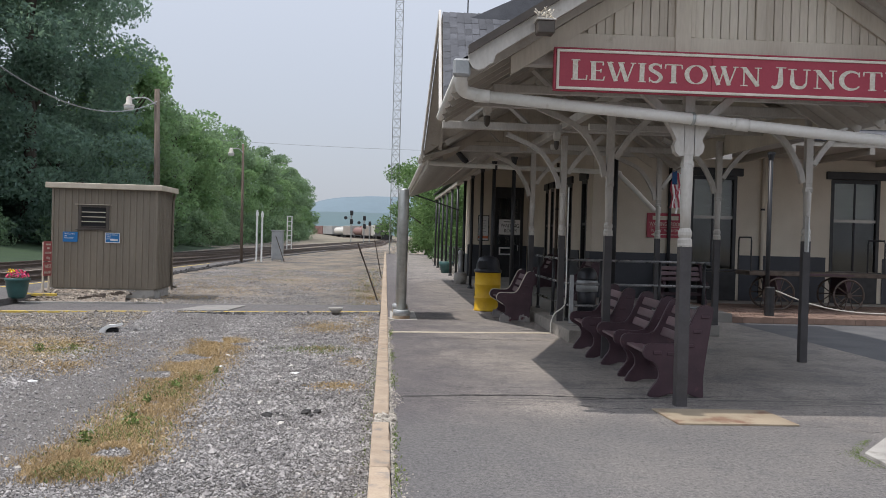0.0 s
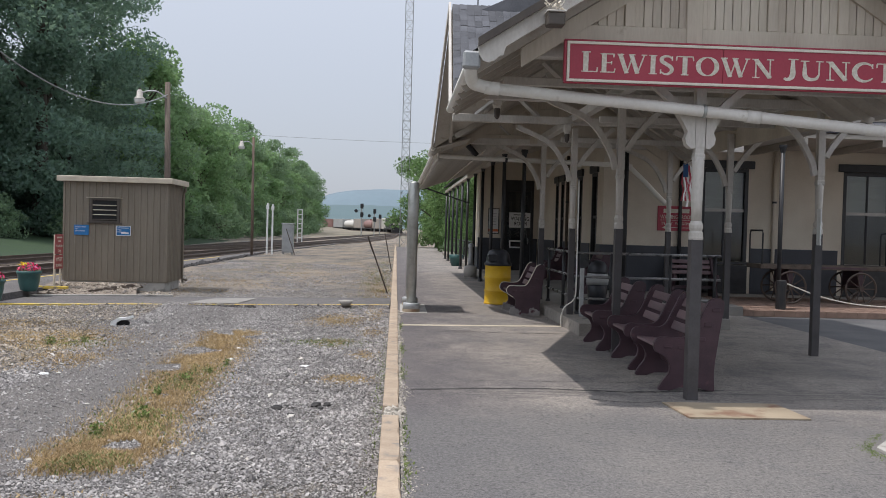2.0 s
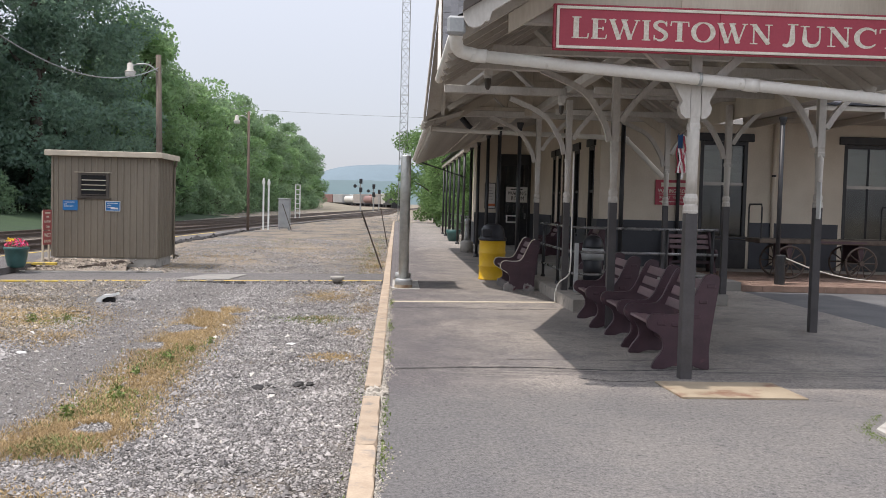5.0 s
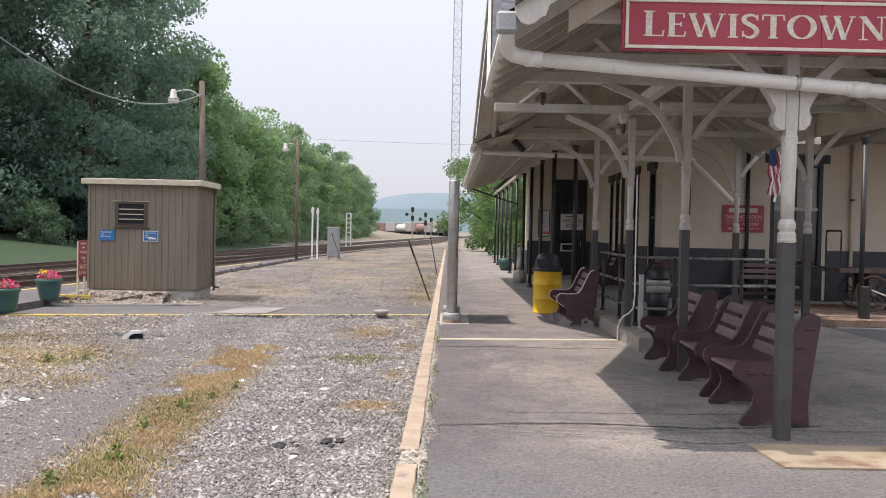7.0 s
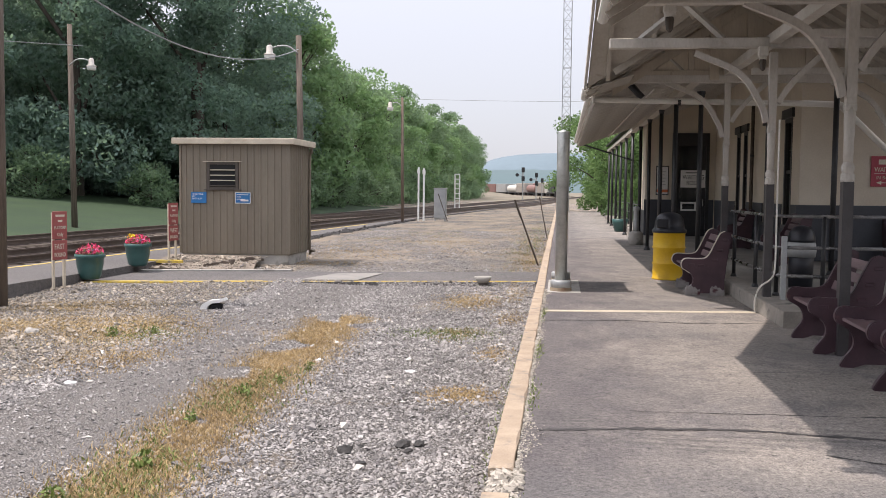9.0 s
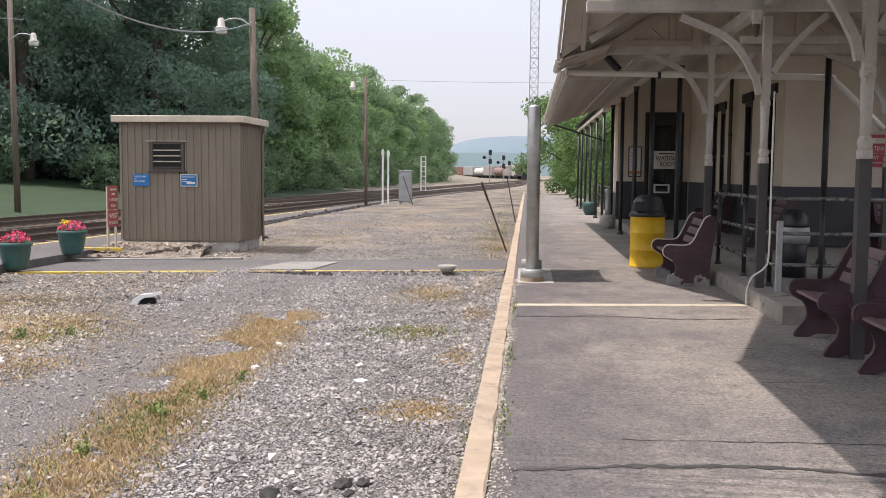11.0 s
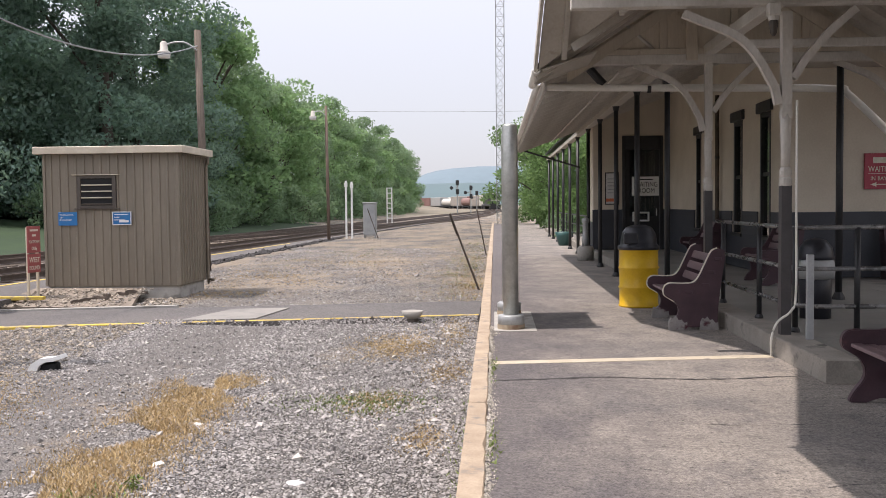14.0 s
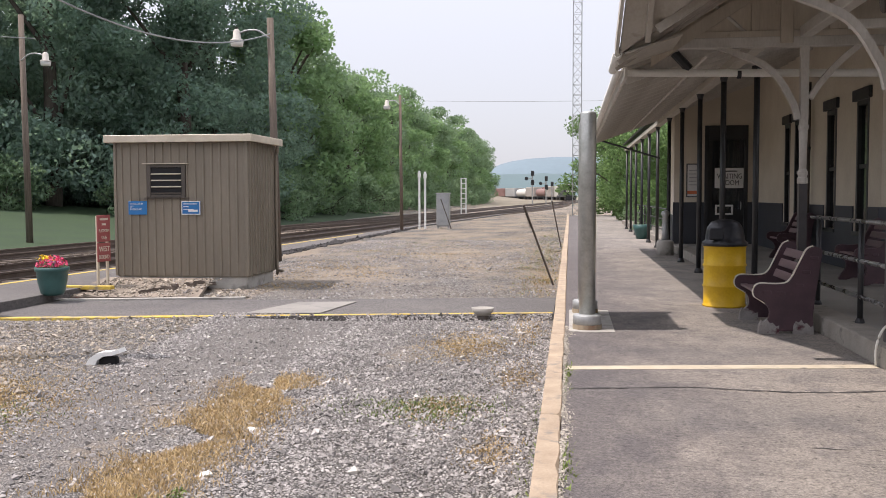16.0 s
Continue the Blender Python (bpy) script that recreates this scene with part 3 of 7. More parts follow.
def make_island():
    bm = bmesh.new()
    ys = [-60, -30, -12, -6, -2, 0, 0.02] + [2 + 2 * i for i in range(24)] + [60, 80]
    rows = []
    for y in ys:
        xr = island_edge(y) + (0.05 * noise.noise((y * 1.7, 3, 0)) if y > 2 else 0)
        xl = -10.35 + 0.072 * y
        if xr < xl + 0.3:
            xr = xl + 0.3
        rows.append([bm.verts.new(p) for p in ((xl, y, -0.4), (xl, y, 0.0), (xr, y, 0.0), (xr, y, -0.4))])
    for a, b in zip(rows, rows[1:]):
        for k in range(3):
            bm.faces.new((a[k], a[k + 1], b[k + 1], b[k]))
    bmesh.ops.recalc_face_normals(bm, faces=bm.faces[:])
    return setting("pavement_island", bm, "cross_asphalt", "narrow asphalt island platform with a crumbling edge", "platform")


make_island()
bm = bmesh.new()
slab([(-10.2 + 0.072 * -30, -30, 0.002), (-10.08 + 0.072 * -30, -30, 0.002), (-10.08 + 0.072 * 26, 26, 0.002), (-10.2 + 0.072 * 26, 26, 0.002)], 0.004, bm)
setting("trim_island_line", bm, "yellow_line", "worn yellow safety line along the island platform", "painted line")


def make_tracks():
    for k, off in enumerate((-11.75, -15.6)):
        tr = thing("railway_track", (0, 0, 0), "rusty railway track on worn wooden sleepers", "railway track", "main line tracks")
        ang = Matrix.Rotation(-math.atan(0.072), 4, "Z")
        base = Matrix.Translation((off, 0, 0)) @ ang
        for s in (-0.7175, 0.7175):
            bm = bmesh.new()
            prof = [(-0.07, 0), (0.07, 0), (0.07, 0.02), (0.012, 0.04), (0.012, 0.12), (0.035, 0.13), (0.035, 0.165), (-0.035, 0.165), (-0.035, 0.13), (-0.012, 0.12), (-0.012, 0.04), (-0.07, 0.02)]
            prism([(u + s, v - 0.06) for u, v in prof], 330, Matrix.Translation((0, -60, 0)), bm=bm)
            bm.transform(base)
            part("rail", bm, "rail_steel", tr)
        me = mesh_of(box((-1.3, -0.11, -0.2), (1.3, 0.11, -0.05), 0.01), "sleeper", "tie_wood")
        for i in range(150):
            ob = part("sleeper", me, None, tr)
            ob.matrix_basis = base @ pose(random.uniform(-0.05, 0.05), -18 + i * 0.55, 0, 0, 0, random.uniform(-1.5, 1.5))


make_tracks()

# kerb stones along the platform edge
kerb_setting = thing("kerb", (0, 0, 0), "weathered tan concrete kerb along the platform edge", "kerb", "", "structure")
y = -25.85


def kerb_length(n):
    """One kerb length with chipped arrises and rounded, broken ends."""
    bm = bmesh.new()
    last = None
    cuts = [0.006, 0.02, 0.05] + [n * (i + 1) / 16 for i in range(15)] + [n - 0.05, n - 0.02, n - 0.006]
    for i, v in enumerate(cuts):
        end = (0.02, 0.008, 0.003)[min(i, len(cuts) - 1 - i)] if min(i, len(cuts) - 1 - i) < 3 else 0
        c = [max(0.003, 0.008 + end + 0.022 * noise.noise((v * 3.1 + n, k * 5, 2))) for k in (0, 1)]
        w = 0.15 - 0.012 * abs(noise.noise((v * 2, n, 8)))
        ring = [bm.verts.new(p) for p in ((0.0, v, -0.3), (0.0, v, 0.012 - c[0]), (c[0], v, 0.012 - end * 0.5), (w - c[1], v, 0.012 - end * 0.5), (w, v, 0.012 - c[1]), (w, v, -0.3))]
        if last:
            for k in range(5):
                bm.faces.new((last[k], last[k + 1], ring[k + 1], ring[k]))
        else:
            bm.faces.new(ring)
        last = ring
    bm.faces.new(last)
    bmesh.ops.recalc_face_normals(bm, faces=bm.faces[:])
    return bm


kerb_mesh = [mesh_of(kerb_length(n), "kerb_stone", "kerb") for n in (2.4, 3.05, 1.6)]
k = 0
while y < 62:
    n = (2.4, 3.05, 1.6)[k % 3]
    part("kerb_stone", kerb_mesh[k % 3], None, kerb_setting, at=pose(random.uniform(-0.006, 0.006), y, random.uniform(-0.006, 0.004), 0, 0, random.uniform(-0.12, 0.12)))
    y += n
    k += 1
    if -12 < y < -11.5:
        y += 0.42

setting("kerb_break", box((0.012, -11.745, -0.3), (0.15, -11.335, -0.03), 0.02), "chip", "broken stretch of kerb filled with rubble", "kerb")
# painted lines
setting("trim_platform_line", slab([(0.17, -4.1, 0.0), (2.97, -3.72, 0.0), (2.97, -3.54, 0.0), (0.17, -3.92, 0.0)], 0.004), "pale_line", "faded cream line painted across the platform", "painted line")
def strip(x0, x1, y0, wide, z0, h, tilt):
    """A low strip that follows the tilt of the crossing."""
    bm = bmesh.new()
    box((x0, y0, z0), (x1, y0 + wide, z0 + h), 0.004, bm)
    for v in bm.verts:
        v.co.z += tilt * v.co.x
        v.co.y += 0.04 * v.co.x + 0.01 * noise.noise((v.co.x * 3, 0, 0))
    return bm


setting("trim_crossing_line", strip(-8.2, -4.9, -0.02, 0.16, -0.06, 0.07, 0.0176), "yellow_line", "worn yellow edge strip of the crossing", "painted line")
setting("trim_crossing_line_2", strip(-4.88, -2.5, 0.04, 0.1, -0.06, 0.066, 0.0176), "yellow_line", "worn yellow edge strip of the crossing", "painted line")
setting("trim_crossing_line_3", strip(-2.48, -0.02, 0.03, 0.09, -0.06, 0.068, 0.0176), "yellow_line", "worn yellow edge strip of the crossing", "painted line")
setting("trim_shed_kerb", strip(-8.4, -5.0, 2.3, 0.12, -0.1, 0.13, 0.0176), "concrete", "low kerb along the crossing before the shed", "kerb")
setting("trim_island_corner", strip(-8.6, -7.6, 3.1, 0.14, -0.03, 0.06, 0.0), "yellow_line", "yellow painted kerb of the island platform", "kerb")
setting("shed_bed", slab([(-8.4, 2.44, -0.17), (-5.9, 2.44, -0.17), (-6.35, 4.22, 0.0), (-8.4, 4.22, 0.0)], 0.06), "dirt", "bare stony dirt bed before the shed", "ground")
setting("crossing_slab", slab([(-4.3, 0.1, -0.072), (-3.2, 0.1, -0.053), (-3.0, 1.5, -0.05), (-3.9, 1.5, -0.066)], 0.012), "concrete_floor", "pale concrete patch set in the crossing", "slab")


def crack(points, width):
    """A tarred crack: an uneven dark ribbon just above the asphalt."""
    bm = bmesh.new()
    line = spline(points, 40)
    last = None
    for i, (x, y) in enumerate(line):
        w = width * (0.25 + 1.6 * abs(noise.noise((x * 7, y * 4, 5))))
        dy = 0.03 * noise.noise((x * 3, y, 2)) + 0.018 * noise.noise((x * 14, y, 6))
        row = (bm.verts.new((x, y + dy - w, 0.0035)), bm.verts.new((x, y + dy + w, 0.0035)))
        if last:
            bm.faces.new((last[0], row[0], row[1], last[1]))
        last = row
    return bm


for pts, w in ((((0.2, -4.95), (1.2, -4.8), (2.0, -4.9), (2.9, -4.75)), 0.026), (((0.25, -10.4), (1.4, -10.2), (2.5, -10.3), (3.6, -10.1)), 0.04),
               (((0.2, 1.1), (1.2, 1.2), (2.2, 1.1)), 0.01),
               (((2.0, -10.75), (2.35, -10.9), (2.75, -10.82)), 0.012), (((3.9, -11.5), (4.4, -11.85), (5.3, -11.9)), 0.012), 
               (((0.9, -9.75), (1.9, -9.7), (3.2, -9.6)), 0.012), (((2.0, -8.1), (2.5, -8.0), (2.8, -8.05)), 0.01), (((1.6, -6.6), (2.1, -6.65), (2.6, -6.55)), 0.006)):
    setting("trim_crack", crack(pts, w), "tar", "dark tarred crack across the asphalt", "crack")

# ---------------------------------------------------------------- station pavilion
CX, CY, EAVE_Z, SLOPE = 3.45, -4.3, 3.22, 0.64
EX0, EX1, FRONT, BACK = 0.78, 6.12, -11.25, 0.14
HALF = CX - EX0
RIDGE = EAVE_Z + SLOPE * HALF
CROSS = 5.25
SPAN = (CROSS - EAVE_Z) / SLOPE
YL, YH = CY - SPAN, CY + SPAN
JOIN = (CROSS - RIDGE) / SLOPE
roof = thing("pavilion_roof", (0, 0, 0), "weathered cross-gabled canopy roof with grey shingles and cream eaves", "roof", "", "structure")
FACES = []
for ex, tip in ((EX0, EX0 + 0.12), (EX1, EX1)):
    FACES += [
        [(ex, FRONT, EAVE_Z), (ex, YL, EAVE_Z), (CX, CY - JOIN, RIDGE), (CX, FRONT, RIDGE)],
        [(ex, YL, EAVE_Z), (tip, CY, CROSS), (CX, CY, CROSS), (CX, CY - JOIN, RIDGE)],
        [(ex, YH, EAVE_Z), (tip, CY, CROSS), (CX, CY, CROSS), (CX, CY + JOIN, RIDGE)],
        [(ex, YH, EAVE_Z), (ex, BACK, EAVE_Z), (CX, BACK, RIDGE), (CX, CY + JOIN, RIDGE)],
    ]
bm = bmesh.new()
for c in FACES:
    slab(c, 0.05, bm)
part("deck", bm, "soffit", roof, "cream tongue-and-groove roof boards")
# shingle courses, each lapping the one below
bm = bmesh.new()
rng = random.Random(4)
for n, c in enumerate(FACES):
    a, b, top, d = [Vector(p) for p in c]
    pl = (b - a).normalized()
    nor = (b - a).cross(d - a).normalized()
    if nor.z < 0:
        nor = -nor
    steps = 22
    for s in range(steps):
        f0, f1 = s / steps, min(1, (s + 1.25) / steps)
        p0, q0 = a.lerp(d, f0), b.lerp(top, f0)
        p1, q1 = a.lerp(d, f1), b.lerp(top, f1)
        pieces = max(2, int((q0 - p0).length / 0.24)) if n in (0, 1) else 1
        for i in range(pieces):
            u, w = i / pieces, (i + 0.97) / pieces
            lift = 0.064 + rng.uniform(0, 0.006)
            vs = [bm.verts.new(p + nor * e) for p, e in ((p0.lerp(q0, u), lift + 0.012), (p0.lerp(q0, w), lift + 0.012), (p1.lerp(q1, w), lift), (p1.lerp(q1, u), lift))]
            bm.faces.new(vs)
            lo = [bm.verts.new(vs[k].co - nor * 0.016) for k in (0, 1)]
            bm.faces.new((lo[0], lo[1], vs[1], vs[0]))
tagged(part("shingles", bm, "shingle", roof, "grey asphalt shingles in lapped courses"), kind="stuff")
# rafters under the slopes, barge boards and fascia
for sx, ex in ((1, EX0), (-1, EX1)):
    for i in range(19):
        yy = FRONT + 0.35 + i * 0.58
        if YL - 0.2 < yy < YH + 0.2:
            reach = HALF * (1 - max(0, (SPAN - abs(yy - CY)) / SPAN))
            if reach < 0.5:
                continue
            x0 = ex + sx * (HALF - reach)
        else:
            x0 = ex
        za, zb = EAVE_Z + SLOPE * abs(x0 - ex), RIDGE
        bm = slab([(x0, yy - 0.03, za - 0.11), (x0, yy + 0.03, za - 0.11), (CX, yy + 0.03, zb - 0.11), (CX, yy - 0.03, zb - 0.11)], 0.1)
        part("rafter", bm, "soffit", roof)
for sy in (-1, 1):
    for i in range(8):
        xx = EX0 + 0.3 + i * 0.62
        lim = JOIN + abs(xx - CX)
        y1 = CY + sy * min(SPAN, lim)
        z1 = CROSS - SLOPE * abs(y1 - CY)
        part("rafter", slab([(xx - 0.03, CY, CROSS - 0.11), (xx + 0.03, CY, CROSS - 0.11), (xx + 0.03, y1, z1 - 0.11), (xx - 0.03, y1, z1 - 0.11)], 0.1), "soffit", roof)
# barge boards on the front and the track-side gables
for s in (-1, 1):
    for (dy, h, t, mat, nm) in ((0.0, 0.17, 0.05, "white_paint", "barge_board"), (-0.055, 0.08, 0.06, "vent_metal", "barge_moulding")):
        e = CX + s * HALF
        if nm == "barge_board":
            zb = EAVE_Z - 0.06
            tail = [(0.0, 0.17), (0.015, 0.08), (0.05, 0.03), (0.1, 0.015), (0.16, 0.035), (0.2, 0.075), (0.235, 0.085), (0.26, 0.26 * SLOPE)]
            outline = [(e - s * u, zb + v) for u, v in tail] + [(CX, RIDGE - 0.06), (CX, RIDGE - 0.06 + h)]
        else:
            outline = [(e, EAVE_Z + 0.09), (CX, RIDGE + 0.09), (CX, RIDGE + 0.09 + h), (e, EAVE_Z + 0.09 + h)]
        bm = prism(outline, t, Matrix.Translation((0, FRONT - 0.03 + dy, 0)))
        part(nm, bm, mat, roof, "cream barge board")
    yy = CY + s * SPAN
    bm = bmesh.new()
    vs = [(EX0 - 0.02, yy, EAVE_Z - 0.04), (EX0 + 0.1, CY, CROSS - 0.04), (EX0 + 0.1, CY, CROSS + 0.1), (EX0 - 0.02, yy, EAVE_Z + 0.1)]
    f = bm.faces.new([bm.verts.new(v) for v in vs])
    r = bmesh.ops.extrude_face_region(bm, geom=[f])
    bmesh.ops.translate(bm, verts=[g for g in r["geom"] if isinstance(g, bmesh.types.BMVert)], vec=(-0.04, 0, 0))
    bmesh.ops.recalc_face_normals(bm, faces=bm.faces[:])
    part("barge_board", bm, "white_paint", roof)
# gutters
def gutter(p, q, r=0.055):
    """A half-round gutter between two points."""
    bm = bmesh.new()
    p, q = Vector(p), Vector(q)
    side = (q - p).cross(Vector((0, 0, 1))).normalized()
    arc = [(math.cos(a), math.sin(a)) for a in (math.pi + math.pi * k / 8 for k in range(9))]
    out = [(c * r, s * r) for c, s in arc] + [(c * (r - 0.012), s * (r - 0.012)) for c, s in arc[::-1]]
    rings = [[bm.verts.new(o + side * u + Vector((0, 0, v))) for u, v in out] for o in (p, q)]
    n = len(out)
    for i in range(n):
        bm.faces.new((rings[0][i], rings[0][(i + 1) % n], rings[1][(i + 1) % n], rings[1][i]))
    bm.faces.new(rings[0])
    bm.faces.new(rings[1][::-1])
    bmesh.ops.recalc_face_normals(bm, faces=bm.faces[:])
    return bm


part("gutter", gutter((EX0 - 0.03, FRONT, EAVE_Z + 0.02), (EX0 - 0.03, YL + 0.1, EAVE_Z + 0.0)), "pvc", roof, "grey-white half-round gutter", True)
part("gutter", gutter((EX0 - 0.03, YH - 0.1, EAVE_Z - 0.0), (EX0 - 0.03, 0.1, EAVE_Z - 0.03)), "pvc", roof, "grey-white half-round gutter", True)
part("gutter_end", box((EX0 - 0.13, FRONT - 0.02, EAVE_Z - 0.1), (EX0 + 0.03, FRONT + 0.1, EAVE_Z + 0.06), 0.02), "grey_metal", roof, "grey metal gutter end box")
# flared cap over the crossing
bm = bmesh.new()
rings = []
for r, z in ((2.2, CROSS - 0.12), (1.8, CROSS + 0.08), (1.4, CROSS + 0.28), (1.05, CROSS + 0.62), (0.72, CROSS + 1.1), (0.4, CROSS + 1.75), (0.05, CROSS + 2.5)):
    rings.append([bm.verts.new((CX + r * u, CY + 0.12 * r * v, z)) for u, v in ((-1, -1), (1, -1), (1, 1), (-1, 1))])
for a, b in zip(rings, rings[1:]):
    for k in range(4):
        bm.faces.new((a[k], a[(k + 1) % 4], b[(k + 1) % 4], b[k]))
bm.faces.new(rings[-1])
bmesh.ops.recalc_face_normals(bm, faces=bm.faces[:])
part("flared_cap", bm, "shingle", roof, "flared shingled cap over the crossing")
part("mast", tube([(1.35, CY + 0.4, CROSS), (1.35, CY + 0.4, CROSS + 2.2)], 0.012, 6), "black_iron", roof, "thin dark lightning rod")


# ---------------------------------------------------------------- canopy posts and beams
POST_X, POST_Y = 3.145, (-10.65, -6.95, -3.46, 0.05)
TIE_Z = (3.34, 3.42, 3.5, 3.43)


def knee(name, parent, direction, line, thick=0.075, depth=0.08, material="white_paint"):
    """A curved knee brace that rises from the post to the beam."""
    line = spline(line, 6)
    a, b = [], []
    for i, (u, v) in enumerate(line):
        p, q = line[max(i - 1, 0)], line[min(i + 1, len(line) - 1)]
        d = math.hypot(q[0] - p[0], q[1] - p[1])
        nx, nz = -(q[1] - p[1]) / d, (q[0] - p[0]) / d
        a.append((u + nx * thick / 2, v + nz * thick / 2))
        b.append((u - nx * thick / 2, v - nz * thick / 2))
    bm = prism(a + b[::-1], depth, Matrix.Translation((0, -depth / 2, 0)))
    bm.transform(Matrix.Rotation(direction, 4, "Z"))
    return part(name, bm, material, parent)


CURVE = [(0.075, 2.52), (0.15, 2.76), (0.44, 3.17), (1.02, 3.44)]
STRAIGHT = [(0.07, 2.78), (0.2, 2.98), (0.42, 3.23), (0.68, 3.46)]


def make_post(front=False):
    p = thing("canopy_post", (0, 0, 0), "turned wooden canopy post, cream above and dark grey below", "post", "canopy posts")
    k, q, w = (1.595, 0.057, 0.073) if front else (1.7, 0.051, 0.066)
    part("lower_shaft", lathe([(q, 0), (q, k), (q - 0.003, k + 0.005)], square=True), "grey_paint", p, "dark grey painted square shaft")
    part("collar", lathe([(w, k), (w + 0.004, k + 0.02), (w, k + 0.035), (w, k + 0.07), (w - 0.013, k + 0.09), (w - 0.002, k + 0.12), (w - 0.002, k + 0.15), (w - 0.02, k + 0.19)], 12), "white_paint", p)
    part("upper_shaft", lathe([(w - 0.02, k + 0.18), (w - 0.017, k + 0.4), (w - 0.011, 2.3), (w - 0.011, 2.42)], 12), "white_paint", p, smooth=True)
    part("capital", lathe([(0.046, 2.38), (0.052, 2.4), (0.052, 2.44), (0.045, 2.46), (0.045, 2.5), (0.049, 2.52), (0.049, 3.44)], square=True), "white_paint", p)
    if front:
        for s in (0, math.pi):
            out = [(0.055, 2.5), (0.1, 2.5), (0.14, 2.54), (0.155, 2.6), (0.13, 2.66), (0.17, 2.74), (0.25, 2.86), (0.055, 2.86)]
            bm = prism(out, 0.11, Matrix.Translation((0, -0.055, 0)))
            bm.transform(Matrix.Rotation(s, 4, "Z"))
            part("corbel", bm, "white_paint", p, "scroll-cut cream corbel")
            knee("brace", p, s, [(0.16, 2.84), (0.3, 2.98), (0.48, 3.14), (0.64, 3.3)])
    else:
        knee("brace", p, math.pi, CURVE)
        knee("brace", p, 0, STRAIGHT)
    return p


post_front = make_post(True)
post_front.matrix_basis = Matrix.Translation((3.06, POST_Y[0], 0))
post0 = make_post()
post0.matrix_basis = Matrix.Translation((POST_X, POST_Y[1], 0))
for py in POST_Y[2:]:
    copy_thing(post0, Matrix.Translation((POST_X, py, 0)))
for px, py in zip((5.96, 5.91, 5.85), POST_Y[1:]):
    copy_thing(post0, Matrix.Translation((px, py, 0)))
for py, tz in zip(POST_Y, TIE_Z):
    setting("beam_cross", box((1.0 if py > -8 else 1.3, py - 0.077, tz), (7.4 if py > -8 else 5.6, py + 0.063, tz + 0.13), 0.008), "white_paint", "cream painted timber tie beam under the canopy", "beam")
for yy in (-8.7, -5.2, -1.7):
    setting("beam_cross", box((1.3 if yy < -8 else 3.2, yy - 0.04, 3.36), (6.0, yy + 0.04, 3.46), 0.008), "white_paint", "cream painted intermediate canopy beam", "beam")
for px in (POST_X, 5.85):
    setting("beam_long", box((px - 0.075, -10.8, 3.545), (px + 0.075, 0.2, 3.68), 0.008), "white_paint", "cream painted timber plate along the canopy posts", "beam")
# struts from the tie beams up to the rafters near the eave
for py, tz in zip(POST_Y, TIE_Z):
    for bx, tx in ((1.4, 1.85), (2.5, 1.95)):
        bm = tube([(bx, py, tz + 0.12), (tx, py, tz + 0.12 + (0.36 if tx < 1.9 else 0.5))], 0.045, 4)
        setting("strut", bm, "white_paint", "cream diagonal roof strut", "strut")


def boarded_gable(name, y, label, z0=3.47, wide=0.086):
    """A gable wall of framed panels with narrow vertical boards."""
    g = thing(name, (0, y, 0), label, "gable", "", "structure")
    part("backing", prism([(EX0 + 0.35, z0), (EX0 + 0.35, z0 + 0.1), (CX, RIDGE - 0.005), (EX1 - 0.35, z0 + 0.1), (EX1 - 0.35, z0)], 0.03, Matrix.Translation((0, 0.03, 0))), "gable_board", g)
    part("bottom_rail", box((EX0 + 0.5, -0.02, z0), (EX1 - 0.5, 0.03, z0 + 0.17), 0.006), "gable_board", g)
    x = EX0 + 0.75
    n = 0
    while x < EX1 - 0.75:
        top = EAVE_Z + SLOPE * (HALF - abs(x + 0.04 - CX)) - 0.2
        stile = n % (8 if wide < 0.2 else 2) == 0
        if top > z0 + 0.3:
            if stile:
                part("stile", box((x, -0.02, z0 + 0.17), (x + 0.1, 0.03, top), 0.005), "gable_board", g)
            else:
                part("board", box((x + 0.003, 0.002 + 0.006 * (n % 2), z0 + 0.17), (x + wide - 0.003, 0.03, top), 0.004), "gable_board", g)
        x += 0.1 if stile else wide
        n += 1
    for s in (-1, 1):
        e = CX + s * (HALF - 0.45)
        zb = EAVE_Z + SLOPE * 0.45 - 0.3
        part("rake_rail", prism([(e, zb), (CX, RIDGE - 0.3), (CX, RIDGE - 0.12), (e, zb + 0.18)], 0.05, Matrix.Translation((0, -0.029, 0))), "gable_board", g)
    part("king_stile", box((2.83, -0.035, z0), (2.99, 0.028, RIDGE - 0.42), 0.008), "gable_board", g)
    return g


boarded_gable("gable_front", -10.85, "cream boarded gable with framed panels above the name sign")
side = thing("gable_side", (0, 0, 0), "cream boarded side gable of the pavilion", "gable", "", "structure")
bm = prism([(YL + 0.1, EAVE_Z - 0.02), (CY, CROSS - 0.02), (YH - 0.1, EAVE_Z - 0.02)], 0.04)
bm.transform(Matrix.Translation((5.98, 0, 0)) @ Matrix(((0, 1, 0, 0), (1, 0, 0, 0), (0, 0, 1, 0), (0, 0, 0, 1))))
bmesh.ops.recalc_face_normals(bm, faces=bm.faces[:])
part("backing", bm, "gable_board", side)
boarded_gable("gable_inner", 0.0, "cream panelled inner gable between pavilion and station roof", 3.47, 0.85)
